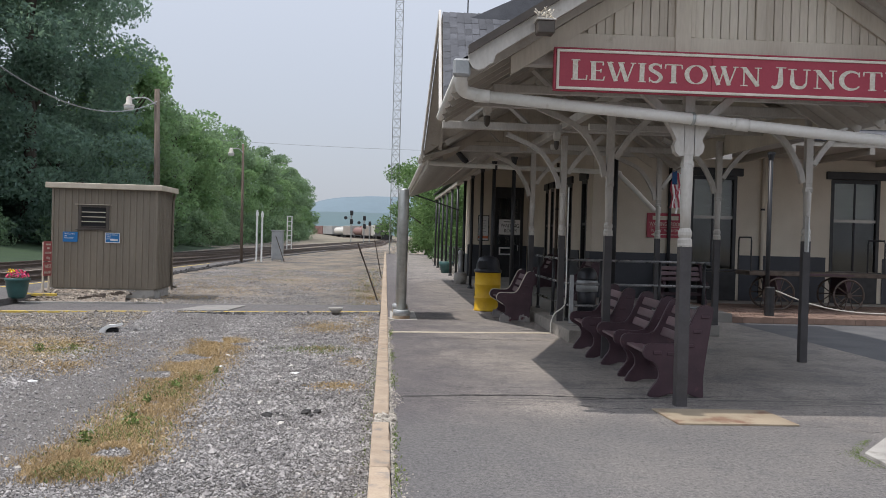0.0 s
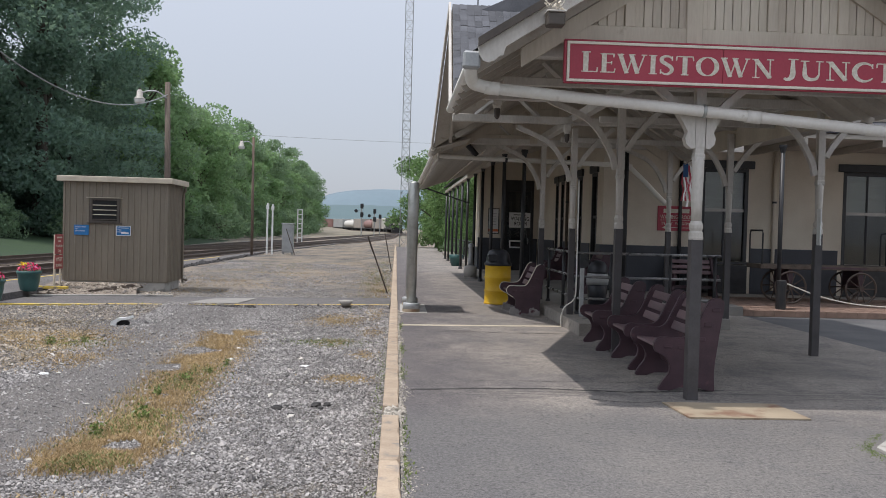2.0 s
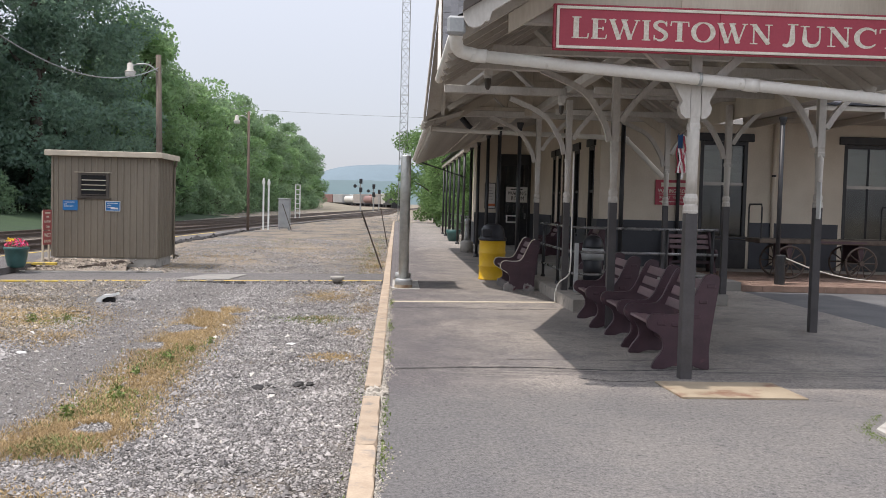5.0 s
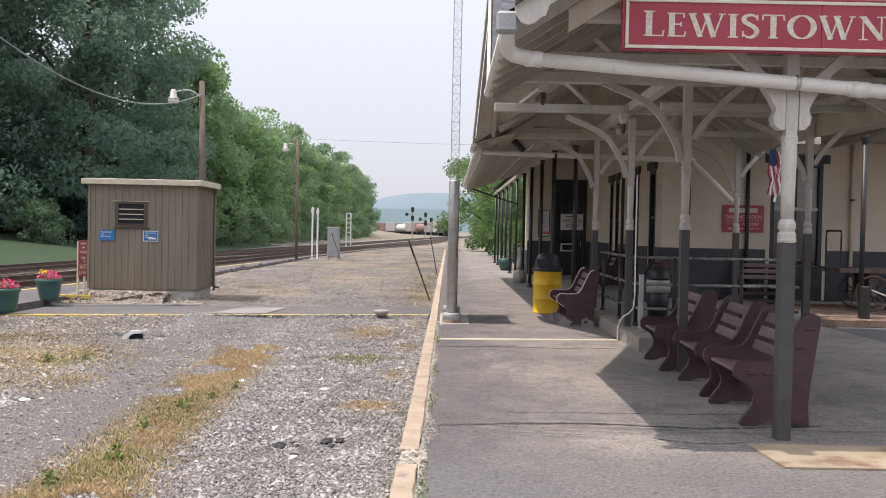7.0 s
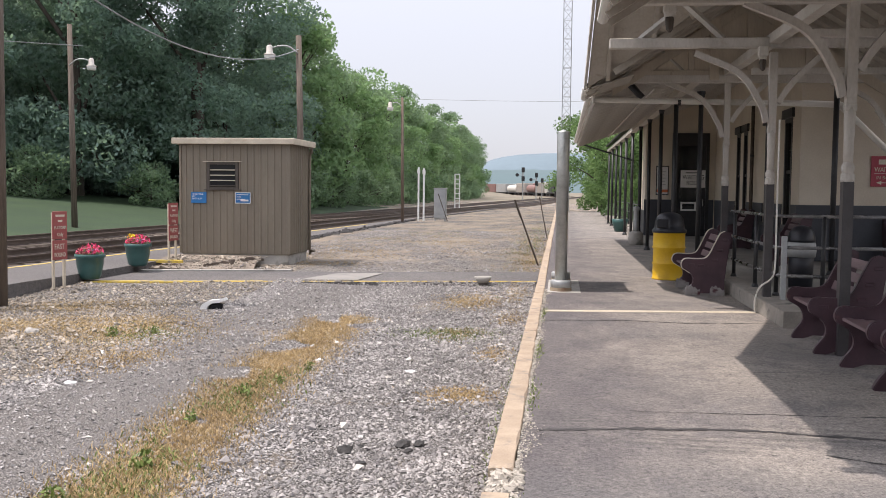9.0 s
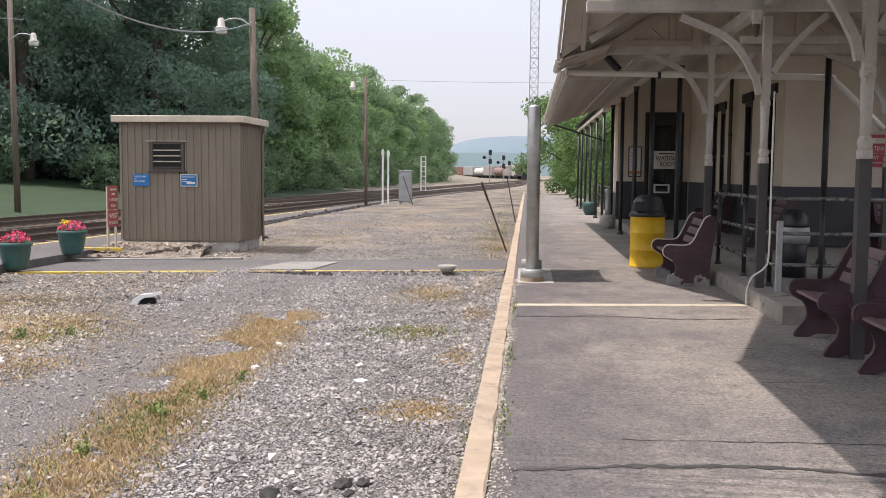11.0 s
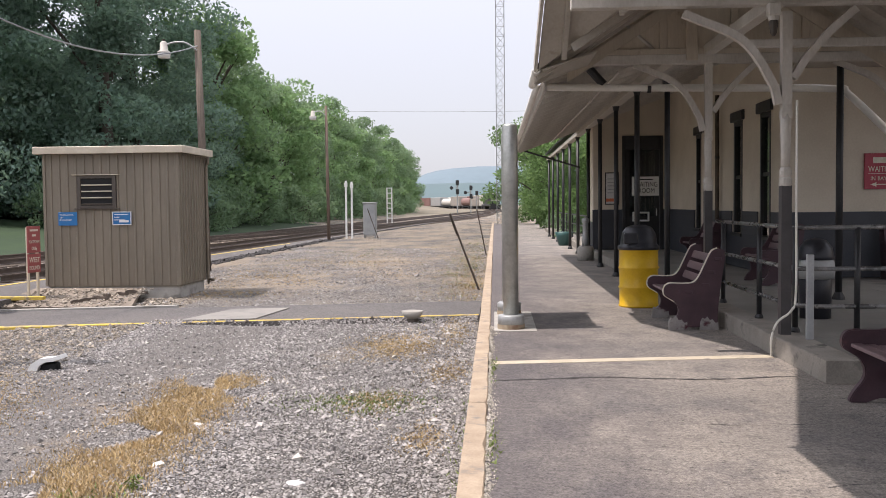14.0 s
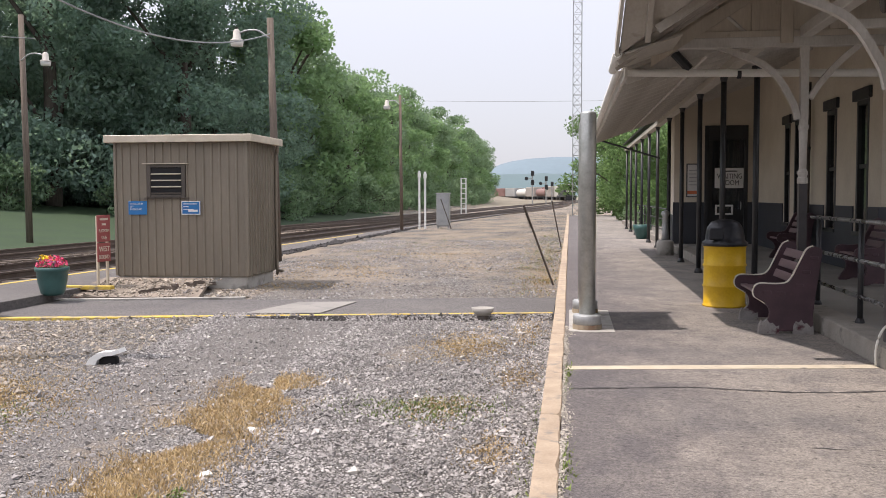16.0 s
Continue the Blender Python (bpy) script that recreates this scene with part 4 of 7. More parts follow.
# floodlamp with an abandoned nest, under the front barge board
nest = thing("wall_lamp", (1.47, -11.4, 3.60), "small square lamp on the gable with a bird nest on top", "lamp")
part("housing", box((-0.08, -0.06, -0.1), (0.08, 0.1, 0.02), 0.012), "vent_metal", nest)
part("bracket", box((-0.09, -0.07, 0.02), (0.09, 0.26, 0.035), 0.004), "white_paint", nest)
bm = bmesh.new()
for i in range(40):
    a = random.uniform(0, 6.28)
    p = Vector((0.07 * math.cos(a), 0.06 * math.sin(a), 0.05 + random.uniform(0, 0.06)))
    tube([p, p + Vector((random.uniform(-0.05, 0.05), random.uniform(-0.05, 0.05), random.uniform(-0.02, 0.04)))], 0.006, 3, bm)
part("nest", bm, "sign_cream", nest, "pale dry nest")

# ---------------------------------------------------------------- name sign
sign = thing("station_sign", (1.67, -10.97, 3.088), "long red station name sign with cream border and lettering", "sign")
W, Hh = 3.98, 0.36
part("panel", box((0, 0, 0), (W / 2 - 0.49, 0.04, Hh), 0.003), "sign_red", sign)
part("panel", box((W / 2 - 0.487, 0, 0), (W, 0.04, Hh), 0.003), "sign_red", sign)
for lo, hi in (((-0.012, -0.012, -0.012), (W + 0.012, 0.045, 0.014)), ((-0.012, -0.012, Hh - 0.014), (W + 0.012, 0.045, Hh + 0.012)), ((-0.012, -0.012, 0.0145), (0.014, 0.045, Hh - 0.0145)), ((W - 0.014, -0.012, 0.0145), (W + 0.012, 0.045, Hh - 0.0145))):
    part("border", box(lo, hi, 0.003), "sign_cream", sign, "cream border strip")


for lo, hi in (((-0.04, 0.0, Hh + 0.0125), (W + 0.04, 0.05, Hh + 0.032)), ((-0.04, 0.0, -0.028), (W + 0.04, 0.05, -0.0125)), ((-0.04, 0.0, -0.0124), (-0.0125, 0.05, Hh + 0.0124)), ((W + 0.0125, 0.0, -0.0124), (W + 0.04, 0.05, Hh + 0.0124))):
    part("moulding", box(lo, hi, 0.006), "sign_red", sign, "red outer moulding")


def ribbon(line, widths, bm, lift):
    """A flat pen stroke of changing width, given a little depth."""
    rows = []
    for k, (x, y) in enumerate(line):
        p, q = line[max(k - 1, 0)], line[min(k + 1, len(line) - 1)]
        d = math.hypot(q[0] - p[0], q[1] - p[1])
        w = widths[0] + (widths[1] - widths[0]) * math.sin(math.pi * k / (len(line) - 1)) if len(widths) == 2 else widths[0]
        nx, ny = -(q[1] - p[1]) / d * w / 2, (q[0] - p[0]) / d * w / 2
        rows.append([bm.verts.new((x + nx, y + ny, lift)), bm.verts.new((x - nx, y - ny, lift)), bm.verts.new((x - nx, y - ny, 0)), bm.verts.new((x + nx, y + ny, 0))])
    for a, b in zip(rows, rows[1:]):
        for k in range(4):
            bm.faces.new((a[k], a[(k + 1) % 4], b[(k + 1) % 4], b[k]))
    bm.faces.new(rows[0])
    bm.faces.new(rows[-1][::-1])


def arc(cx, cy, rx, ry, a0, a1, n=18):
    return [(cx + rx * math.cos(math.radians(a0 + (a1 - a0) * k / n)), cy + ry * math.sin(math.radians(a0 + (a1 - a0) * k / n))) for k in range(n + 1)]


K, F, V = 0.19, 0.055, 0.05
GLYPHS = {
    "L": (0.62, [([(0.17, 0), (0.17, 1)], (K,)), ([(0.02, 0.025), (0.6, 0.025)], (F,)), ([(0.02, 0.975), (0.34, 0.975)], (F,)), ([(0.58, 0.03), (0.6, 0.24)], (V,))]),
    "E": (0.62, [([(0.17, 0), (0.17, 1)], (K,)), ([(0.02, 0.025), (0.58, 0.025)], (F,)), ([(0.02, 0.975), (0.56, 0.975)], (F,)), ([(0.17, 0.52), (0.46, 0.52)], (F,)), ([(0.57, 0.03), (0.6, 0.22)], (V,)), ([(0.54, 0.8), (0.55, 0.97)], (V,)), ([(0.46, 0.43), (0.46, 0.61)], (V,))]),
    "W": (1.16, [([(0.1, 1), (0.38, 0)], (K * 0.9,)), ([(0.38, 0.0), (0.62, 0.98)], (F,)), ([(0.54, 1), (0.8, 0)], (K * 0.9,)), ([(0.8, 0.0), (1.06, 0.98)], (F,)), ([(0.0, 0.975), (0.26, 0.975)], (F,)), ([(0.45, 0.975), (0.7, 0.975)], (F,)), ([(0.95, 0.975), (1.16, 0.975)], (F,))]),
    "I": (0.36, [([(0.18, 0), (0.18, 1)], (K,)), ([(0.02, 0.025), (0.34, 0.025)], (F,)), ([(0.02, 0.975), (0.34, 0.975)], (F,))]),
    "S": (0.58, [(spline([(0.5, 0.84), (0.4, 0.95), (0.24, 0.96), (0.1, 0.85), (0.12, 0.68), (0.3, 0.54), (0.46, 0.4), (0.5, 0.22), (0.38, 0.06), (0.22, 0.03), (0.08, 0.14)], 4), (0.05, 0.18)), ([(0.51, 0.98), (0.51, 0.74)], (V,)), ([(0.06, 0.02), (0.06, 0.28)], (V,))]),
    "T": (0.74, [([(0.37, 0), (0.37, 1)], (K,)), ([(0.04, 0.975), (0.7, 0.975)], (F,)), ([(0.22, 0.025), (0.52, 0.025)], (F,)), ([(0.05, 0.98), (0.03, 0.76)], (V,)), ([(0.69, 0.98), (0.71, 0.76)], (V,))]),
    "O": (0.92, [(arc(0.46, 0.5, 0.37, 0.475, 90, 270), (0.05, K)), (arc(0.46, 0.5, 0.37, 0.475, -90, 90), (0.05, K))]),
    "N": (0.9, [([(0.17, 0.0), (0.17, 0.98)], (F,)), ([(0.17, 0.97), (0.74, 0.02)], (K * 0.95,)), ([(0.74, 0.0), (0.74, 0.98)], (F,)), ([(0.02, 0.975), (0.24, 0.975)], (F,)), ([(0.04, 0.025), (0.32, 0.025)], (F,)), ([(0.6, 0.975), (0.88, 0.975)], (F,))]),
    "J": (0.5, [(spline([(0.32, 1.0), (0.32, 0.6), (0.32, 0.25), (0.26, 0.06), (0.14, -0.02), (0.03, 0.04)], 4), (0.1, K)), ([(0.16, 0.975), (0.5, 0.975)], (F,))]),
    "U": (0.86, [(spline([(0.17, 1.0), (0.17, 0.6), (0.18, 0.25), (0.28, 0.06), (0.45, 0.02), (0.6, 0.08), (0.68, 0.26)], 4), (0.07, K)), ([(0.69, 0.24), (0.7, 0.98)], (F,)), ([(0.02, 0.975), (0.33, 0.975)], (F,)), ([(0.57, 0.975), (0.84, 0.975)], (F,))]),
    "C": (0.8, [(arc(0.46, 0.5, 0.37, 0.475, 38, 322, 24), (0.05, K)), ([(0.74, 0.96), (0.74, 0.7)], (V,))]),
}


def serif_word(text, x0, x1, z0, cap, small):
    """Letters set one by one: a tall initial and small capitals with fine serifs, to a given width."""
    pen, rows = 0.0, []
    for i, ch in enumerate(text):
        h = cap if i == 0 else small
        rows.append((ch, pen, h))
        pen += GLYPHS[ch][0] * h + 0.012
    k = (x1 - x0) / (pen - 0.012)
    for ch, px, h in rows:
        bm = bmesh.new()
        for n, (line, widths) in enumerate(GLYPHS[ch][1]):
            ribbon(line, widths, bm, 0.05 + 0.002 * n)
        bmesh.ops.recalc_face_normals(bm, faces=bm.faces[:])
        m = Matrix.Translation((x0 + px * k, 0.002, z0)) @ Matrix.Rotation(math.pi / 2, 4, "X") @ Matrix.Diagonal((h * k, h, 0.12, 1))
        part("letter", bm, "letter_gold", sign, "cream painted letter", at=m)


serif_word("LEWISTOWN", 0.125, 2.0, 0.083, 0.195, 0.182)
serif_word("JUNCTION", 2.09, 3.85, 0.083, 0.195, 0.182)

# ---------------------------------------------------------------- downspouts
pipe = thing("downspout", (0, 0, 0), "white plastic downspout sloping across the front post", "pipe")
part("elbow", tube(spline([(0.75, -10.98, 3.22), (0.75, -10.9, 3.13), (0.79, -10.8, 3.05), (0.95, -10.78, 3.012)], 6), 0.062, 14), "pvc", pipe, "", True)
part("run", tube([(0.93, -10.78, 3.013), (2.95, -10.78, 2.867), (6.2, -10.78, 2.62)], 0.057, 16), "pvc", pipe, "", True)
for x in (0.97, 3.55):
    z = 3.013 - (x - 0.93) * 0.0738
    part("coupling", tube([(x - 0.07, -10.78, z + 0.005), (x + 0.07, -10.78, z - 0.005)], 0.064, 16), "pvc", pipe, "", True)
part("strap", tube([(3.045, -10.78, 2.861), (3.075, -10.78, 2.859)], 0.066, 16), "galvanised", pipe, "", True)
pipe = thing("downspout", (0, 0, 0), "white downspout crossing under the canopy to the wall", "pipe")
part("run", tube(spline([(0.95, 0.24, 3.28), (0.96, 0.25, 3.2), (1.15, 0.25, 3.17), (3.0, 0.25, 3.13), (4.85, 0.25, 3.09), (5.1, 0.25, 3.0), (5.85, 0.3, 2.3)], 6), 0.052, 12), "pvc", pipe, "", True)
part("hopper", tube([(1.55, 0.25, 3.42), (1.75, 0.25, 3.2)], 0.06, 8), "black_iron", pipe, "black branch pipe")
for x in (2.35, 4.95):
    part("strap", tube([(x, 0.25, 3.13), (x + 0.05, 0.25, 3.13)], 0.06, 12), "black_iron", pipe)
conduit = thing("conduit", (0, 0, 0), "white bent conduit running from the ground up a post", "pipe")
part("run", tube(spline([(2.97, -3.62, 0.0), (2.97, -3.62, 0.18), (3.03, -3.61, 0.34), (3.17, -3.59, 0.45), (3.225, -3.56, 0.62), (3.228, -3.55, 1.4), (3.228, -3.55, 2.55)], 6), 0.012, 8), "pvc", conduit, "", True)
for (a, b, r) in (((1.9, -0.3, 3.3), (1.9, 15.2, 3.36), 0.018),):
    c = thing("conduit", (0, 0, 0), "thin pale conduit under the canopy ceiling", "pipe")
    part("run", tube([a, b], r, 6), "white_paint", c)
for at, lab in (((1.42, -6.9, 3.4), "caged lamp under the canopy beam"), ((2.98, -3.6, 3.42), "caged lamp under the canopy beam")):
    lamp = thing("canopy_lamp", at, lab, "lamp", "canopy lamps")
    part("box", box((-0.06, -0.06, -0.05), (0.06, 0.06, 0.08), 0.01), "white_paint", lamp)
    part("cap", lathe([(0.05, -0.09), (0.055, -0.05)], 12), "white_paint", lamp)
    part("bulb_cage", lathe([(0.012, -0.24), (0.035, -0.21), (0.045, -0.12), (0.04, -0.09)], 10), "vent_metal", lamp)

# small flag hung behind the front post
flag = thing("flag", (2.955, -10.42, 1.93), "small striped flag hanging folded behind the post", "flag")
part("stick", tube([(0.12, -0.19, 0.5), (0.02, 0, 0.42)], 0.008, 6), "pole_wood", flag)
for i in range(7):
    bm = bmesh.new()
    pts = [(0.02 + 0.016 * i + 0.012 * math.sin(z * 30 + i), -0.015 * math.sin(i * 1.7), 0.42 - z) for z in [0.06 * k for k in range(8)] if z < 0.44 - 0.02 * abs(i - 3)]
    rows = [(bm.verts.new(p), bm.verts.new((p[0] + 0.0165, p[1] + 0.01 * math.cos(i), p[2]))) for p in pts]
    for a, b in zip(rows, rows[1:]):
        bm.faces.new((a[0], a[1], b[1], b[0]))
    r = bmesh.ops.extrude_face_region(bm, geom=bm.faces[:])
    bmesh.ops.translate(bm, verts=[g for g in r["geom"] if isinstance(g, bmesh.types.BMVert)], vec=(0, 0.003, 0))
    part("stripe", bm, ("sign_red", "white_sign")[i % 2], flag)
part("canton", box((0.02, -0.03, 0.3), (0.07, -0.02, 0.44), 0.003), "navy", flag, "dark blue canton")

# ---------------------------------------------------------------- station walls
def wall_holes(name, axis, at, thick, lo, hi, z0, z1, holes, material, label):
    """A wall built of blocks round its openings; axis is the way it runs."""
    bm = bmesh.new()
    xs = sorted({lo, hi, *[h[0] for h in holes], *[h[1] for h in holes]})
    for a, b in zip(xs, xs[1:]):
        cuts = sorted((h[2], h[3]) for h in holes if h[0] <= a and h[1] >= b)
        z = z0
        for c, d in cuts + [(z1, z1)]:
            if c > z:
                box((a, at, z) if axis == "x" else (at, a, z), (b, at + thick, c) if axis == "x" else (at + thick, b, c), 0, bm)
            z = d
    bmesh.ops.remove_doubles(bm, verts=bm.verts[:], dist=0.001)
    return setting(name, bm, material, label, "wall")


def window_unit(m, w, z0, z1, label, name, mid=None, cross=True, blind=True, door=False):
    """A framed opening with panes and a dark lintel, facing -y in its own space, centred on x."""
    u = thing(name, m, label, "door" if door else "window", "", "structure")
    fr = 0.09
    part("window_frame", box((-w / 2, -0.03, z0), (-w / 2 + fr, 0.1, z1), 0.006), "black_iron", u)
    part("window_frame", box((w / 2 - fr, -0.03, z0), (w / 2, 0.1, z1), 0.006), "black_iron", u)
    part("window_head", box((-w / 2 + fr, -0.03, z1 - fr), (w / 2 - fr, 0.1, z1), 0.006), "black_iron", u)
    part("lintel", box((-w / 2 - 0.14, -0.08, z1 + 0.002), (w / 2 + 0.14, 0.02, z1 + 0.2), 0.012), "black_iron", u, "dark painted timber lintel")
    part("window_sill", box((-w / 2 - 0.06, -0.08, z0 - 0.07), (w / 2 + 0.06, 0.06, z0 - 0.002), 0.01), "black_iron", u)
    mid = mid or (z0 + z1) / 2
    part("rail", box((-w / 2 + fr, 0.0, mid - 0.035), (w / 2 - fr, 0.07, mid + 0.035), 0.004), "white_paint" if blind else "black_iron", u)
    halves = ((-w / 2 + fr, -0.012), (0.012, w / 2 - fr)) if cross else ((-w / 2 + fr, w / 2 - fr),)
    if cross:
        part("mullion", box((-0.02, 0.01, z0 + 0.02), (0.02, 0.06, z1 - fr), 0.003), "black_iron", u)
    for a, b in halves:
        for c, d in ((z0, mid - 0.035), (mid + 0.035, z1 - fr)):
            ob = part("pane", box((a, 0.03, c), (b, 0.036, d)), "glass", u)
            ob.visible_shadow = False
    if blind:
        part("blind", box((-w / 2 + fr, 0.16, mid - 0.05), (w / 2 - fr, 0.17, z1 - fr)), "blind", u, "pale drawn blind")
    return u


W2 = 3.8
wall_holes("wall_north", "x", W2, 0.3, 5.25, 22, 0.2, 5.2, [(7.75, 8.95, 1.0, 3.35), (11.4, 12.7, 1.0, 3.35), (15.2, 16.4, 1.0, 3.35)], "cream", "cream plastered station wall beside the waiting room")
west = [(4.5, 5.2, 0.9, 3.2), (6.5, 7.2, 0.9, 3.2), (9.4, 9.95, 0.9, 3.2), (10.4, 10.95, 0.9, 3.2)]
wall_holes("wall_west", "y", 5.25, 0.3, W2 + 0.3, 17.5, 0.2, 5.2, west, "cream", "cream plastered trackside wall with narrow windows")
wall_holes("wall_bay", "x", 14.6, 0.25, 3.07, 5.24, 0.2, 4.6, [(3.98, 4.96, 0.2, 3.4)], "cream", "cream side wall of the projecting bay")
setting("wall_bay_front", box((3.07, 14.86, 0.2), (3.32, 15.8, 4.6)), "cream", "cream front wall of the projecting bay", "wall")
setting("wall_bay_back", box((3.07, 15.81, 0.2), (5.24, 16.0, 4.6)), "cream", "cream far wall of the bay", "wall")
setting("wall_inner", box((5.6, 9, 0.2), (22, 9.2, 5.2)), "interior", "plain interior wall behind the windows", "wall")
setting("wall_inner_2", box((9.9, 9.21, 0.2), (10.1, 17.2, 5.2)), "interior", "plain interior wall behind the windows", "wall")
setting("wall_east", box((22.01, -12, 0.0), (22.3, 9.2, 5.2)), "cream", "plain side wall closing the forecourt", "wall")
# dark dado boards proud of the walls
for lo, hi in (((5.2, W2 - 0.03, 0.2), (7.65, W2 - 0.002, 1.35)), ((9.05, W2 - 0.03, 0.2), (11.3, W2 - 0.002, 1.35)), ((12.8, W2 - 0.03, 0.2), (22, W2 - 0.002, 1.35)),
               ((5.22, W2 + 0.01, 0.2), (5.248, 14.5, 0.9)), ((5.22, W2 + 0.01, 0.9), (5.248, 4.4, 1.35)), ((5.22, 5.3, 0.9), (5.248, 6.4, 1.35)), ((5.22, 7.3, 0.9), (5.248, 9.3, 1.35)), ((5.22, 11.05, 0.9), (5.248, 14.5, 1.35)),
               ((3.04, 14.57, 0.2), (3.96, 14.598, 1.35)), ((4.98, 14.57, 0.2), (5.2, 14.598, 1.35)), ((3.04, 14.6, 0.2), (3.068, 15.8, 1.0))):
    setting("trim_dado", box(lo, hi, 0.003), "dado", "dark blue-black painted wall base", "dado")
for x, n in ((8.35, 1), (12.05, 2), (15.8, 3)):
    window_unit(Matrix.Translation((x, W2 + 0.02, 0)), 1.2 if x < 10 else 1.3, 1.0, 3.35, "tall dark-framed sash window with a drawn blind above", "window_%d" % n, 2.3)
    setting("trim_panel", box((x - 0.62, W2 - 0.03, 0.2), (x + 0.62, W2 - 0.002, 0.92), 0.004), "black_iron", "dark panel below the tall window", "panel")
for i, (a, b, c, d) in enumerate(west):
    window_unit(Matrix.Translation((5.27, (a + b) / 2, 0)) @ Matrix.Rotation(-math.pi / 2, 4, "Z"), b - a, c, d, "narrow dark-framed window in the trackside wall", "window_%d" % (i + 4), None, False, False)
setting("wall_end", box((5.56, 17.25, 0.2), (22, 17.5, 5.2)), "cream", "plain end wall of the station", "wall")
# downpipe and pilaster strips on the walls
for p, lab in (((9.6, W2 - 0.08, 0.3), "cream painted downpipe on the wall"), ((7.2, W2 - 0.07, 0.3), "black iron downpipe on the wall"), ((5.15, 8.3, 0.3), "brown painted downpipe on the wall")):
    d = thing("wall_pipe", p, lab, "pipe")
    part("run", tube([(0, 0, 0), (0, 0, 3.6)], 0.045, 10), "cream" if "cream p" in lab else "tie_wood" if "brown" in lab else "black_iron", d, "", True)
    for z in (0.5, 2.2):
        part("clip", tube([(0, 0, z), (0, 0, z + 0.05)], 0.055, 10), "black_iron", d)

# waiting-room door in the bay
door = thing("door_1", (4.47, 14.62, 0.16), "dark panelled waiting-room door with glass and white notices", "door", "", "structure")
part("door_frame", box((-0.58, -0.06, 0), (-0.48, 0.1, 3.3), 0.008), "black_iron", door)
part("door_frame", box((0.48, -0.06, 0), (0.58, 0.1, 3.3), 0.008), "black_iron", door)
part("door_head", box((-0.48, -0.06, 2.9), (0.48, 0.1, 3.3), 0.008), "black_iron", door)
part("leaf", box((-0.48, 0.02, 0.01), (0.48, 0.08, 1.0), 0.006), "black_iron", door)
for a, b in ((-0.48, -0.36), (0.36, 0.48)):
    part("stile", box((a, 0.02, 1.0), (b, 0.08, 2.9), 0.004), "black_iron", door)
# dark sheet added behind the glass, standing for the unlit room
part("dark_room_sheet", box((-0.36, 0.075, 1.0), (0.36, 0.085, 2.9)), "dado", door)
ob = part("pane", box((-0.36, 0.04, 1.0), (0.36, 0.05, 2.9)), "glass", door)
ob.visible_shadow = False
part("notice", box((-0.3, -0.02, 1.58), (0.47, 0.0, 2.13), 0.003), "white_sign", door, "white waiting-room notice")
for txt, zz in (("WAITING", 1.84), ("ROOM", 1.66)):
    words(txt, 0.2, "dark", door, Matrix.Translation((-0.24 if txt == "WAITING" else -0.12, -0.024, zz)) @ Matrix.Rotation(math.pi / 2, 4, "X"), "black lettering", 0.002, 0.78)
part("notice_bar", box((-0.14, -0.024, 2.03), (0.3, -0.021, 2.06)), "dark", door)
for lo, hi in (((-0.28, -0.03, 0.84), (0.2, 0.015, 0.89)), ((-0.28, -0.03, 1.07), (0.2, 0.015, 1.12)), ((-0.28, -0.03, 0.891), (-0.23, 0.015, 1.069)), ((0.15, -0.03, 0.891), (0.2, 0.015, 1.069))):
    part("slot_rim", box(lo, hi, 0.004), "white_sign", door, "white rim of a small hatch")
part("door_handle", tube([(0.4, -0.02, 1.0), (0.4, -0.06, 1.02), (0.4, -0.06, 1.18), (0.4, -0.02, 1.2)], 0.012, 8), "galvanised", door)
board = thing("notice_board", (3.6, 14.57, 1.52), "white timetable poster in a dark frame with an orange band", "poster")
part("frame", box((-0.2, 0.0, -0.03), (0.2, 0.028, 0.9), 0.005), "black_iron", board)
part("sheet", box((-0.17, -0.006, 0.0), (0.17, -0.002, 0.87)), "map_paper", board)
part("band", box((-0.17, -0.009, 0.06), (0.17, -0.0065, 0.15)), "orange", board, "orange band")
for i in range(5):
    part("text_bar", box((-0.13, -0.009, 0.3 + i * 0.1), (0.1 - 0.03 * (i % 2), -0.0065, 0.325 + i * 0.1)), "grey_metal", board)

# red waiting-room sign on the wall
rs = thing("waiting_room_sign", (6.64, W2 - 0.03, 1.74), "red waiting-room direction sign with cream lettering", "sign")
part("panel", box((0, -0.02, 0), (0.95, 0.02, 0.62), 0.004), "sign_red", rs)
for txt, x0 in (("WAITING", 0.06), ("ROOM", 0.6)):
    words(txt, 0.14, "letter_gold", rs, Matrix.Translation((x0, -0.024, 0.3)) @ Matrix.Rotation(math.pi / 2, 4, "X"), "cream lettering", 0.002, 0.76 if x0 < 0.1 else 0.7)
for txt, x0 in (("IN", 0.1), ("BAY", 0.22), ("WINDOW", 0.44)):
    words(txt, 0.1, "letter_gold", rs, Matrix.Translation((x0, -0.024, 0.15)) @ Matrix.Rotation(math.pi / 2, 4, "X"), "cream lettering", 0.002, 0.85)
part("logo_bar", box((0.14, -0.025, 0.45), (0.8, -0.021, 0.55)), "letter_gold", rs, "cream emblem bar")
part("rule", box((0.06, -0.025, 0.262), (0.9, -0.021, 0.27)), "letter_gold", rs)
part("arrow", prism([(0.1, 0.08), (0.2, 0.12), (0.2, 0.087), (0.85, 0.087), (0.85, 0.073), (0.2, 0.073), (0.2, 0.04)], 0.004, Matrix.Translation((0, -0.025, 0))), "letter_gold", rs, "cream arrow")

# ---------------------------------------------------------------- long canopy along the building
def canopy_z(x):
    return 3.2 + (x - 0.95) * 0.36


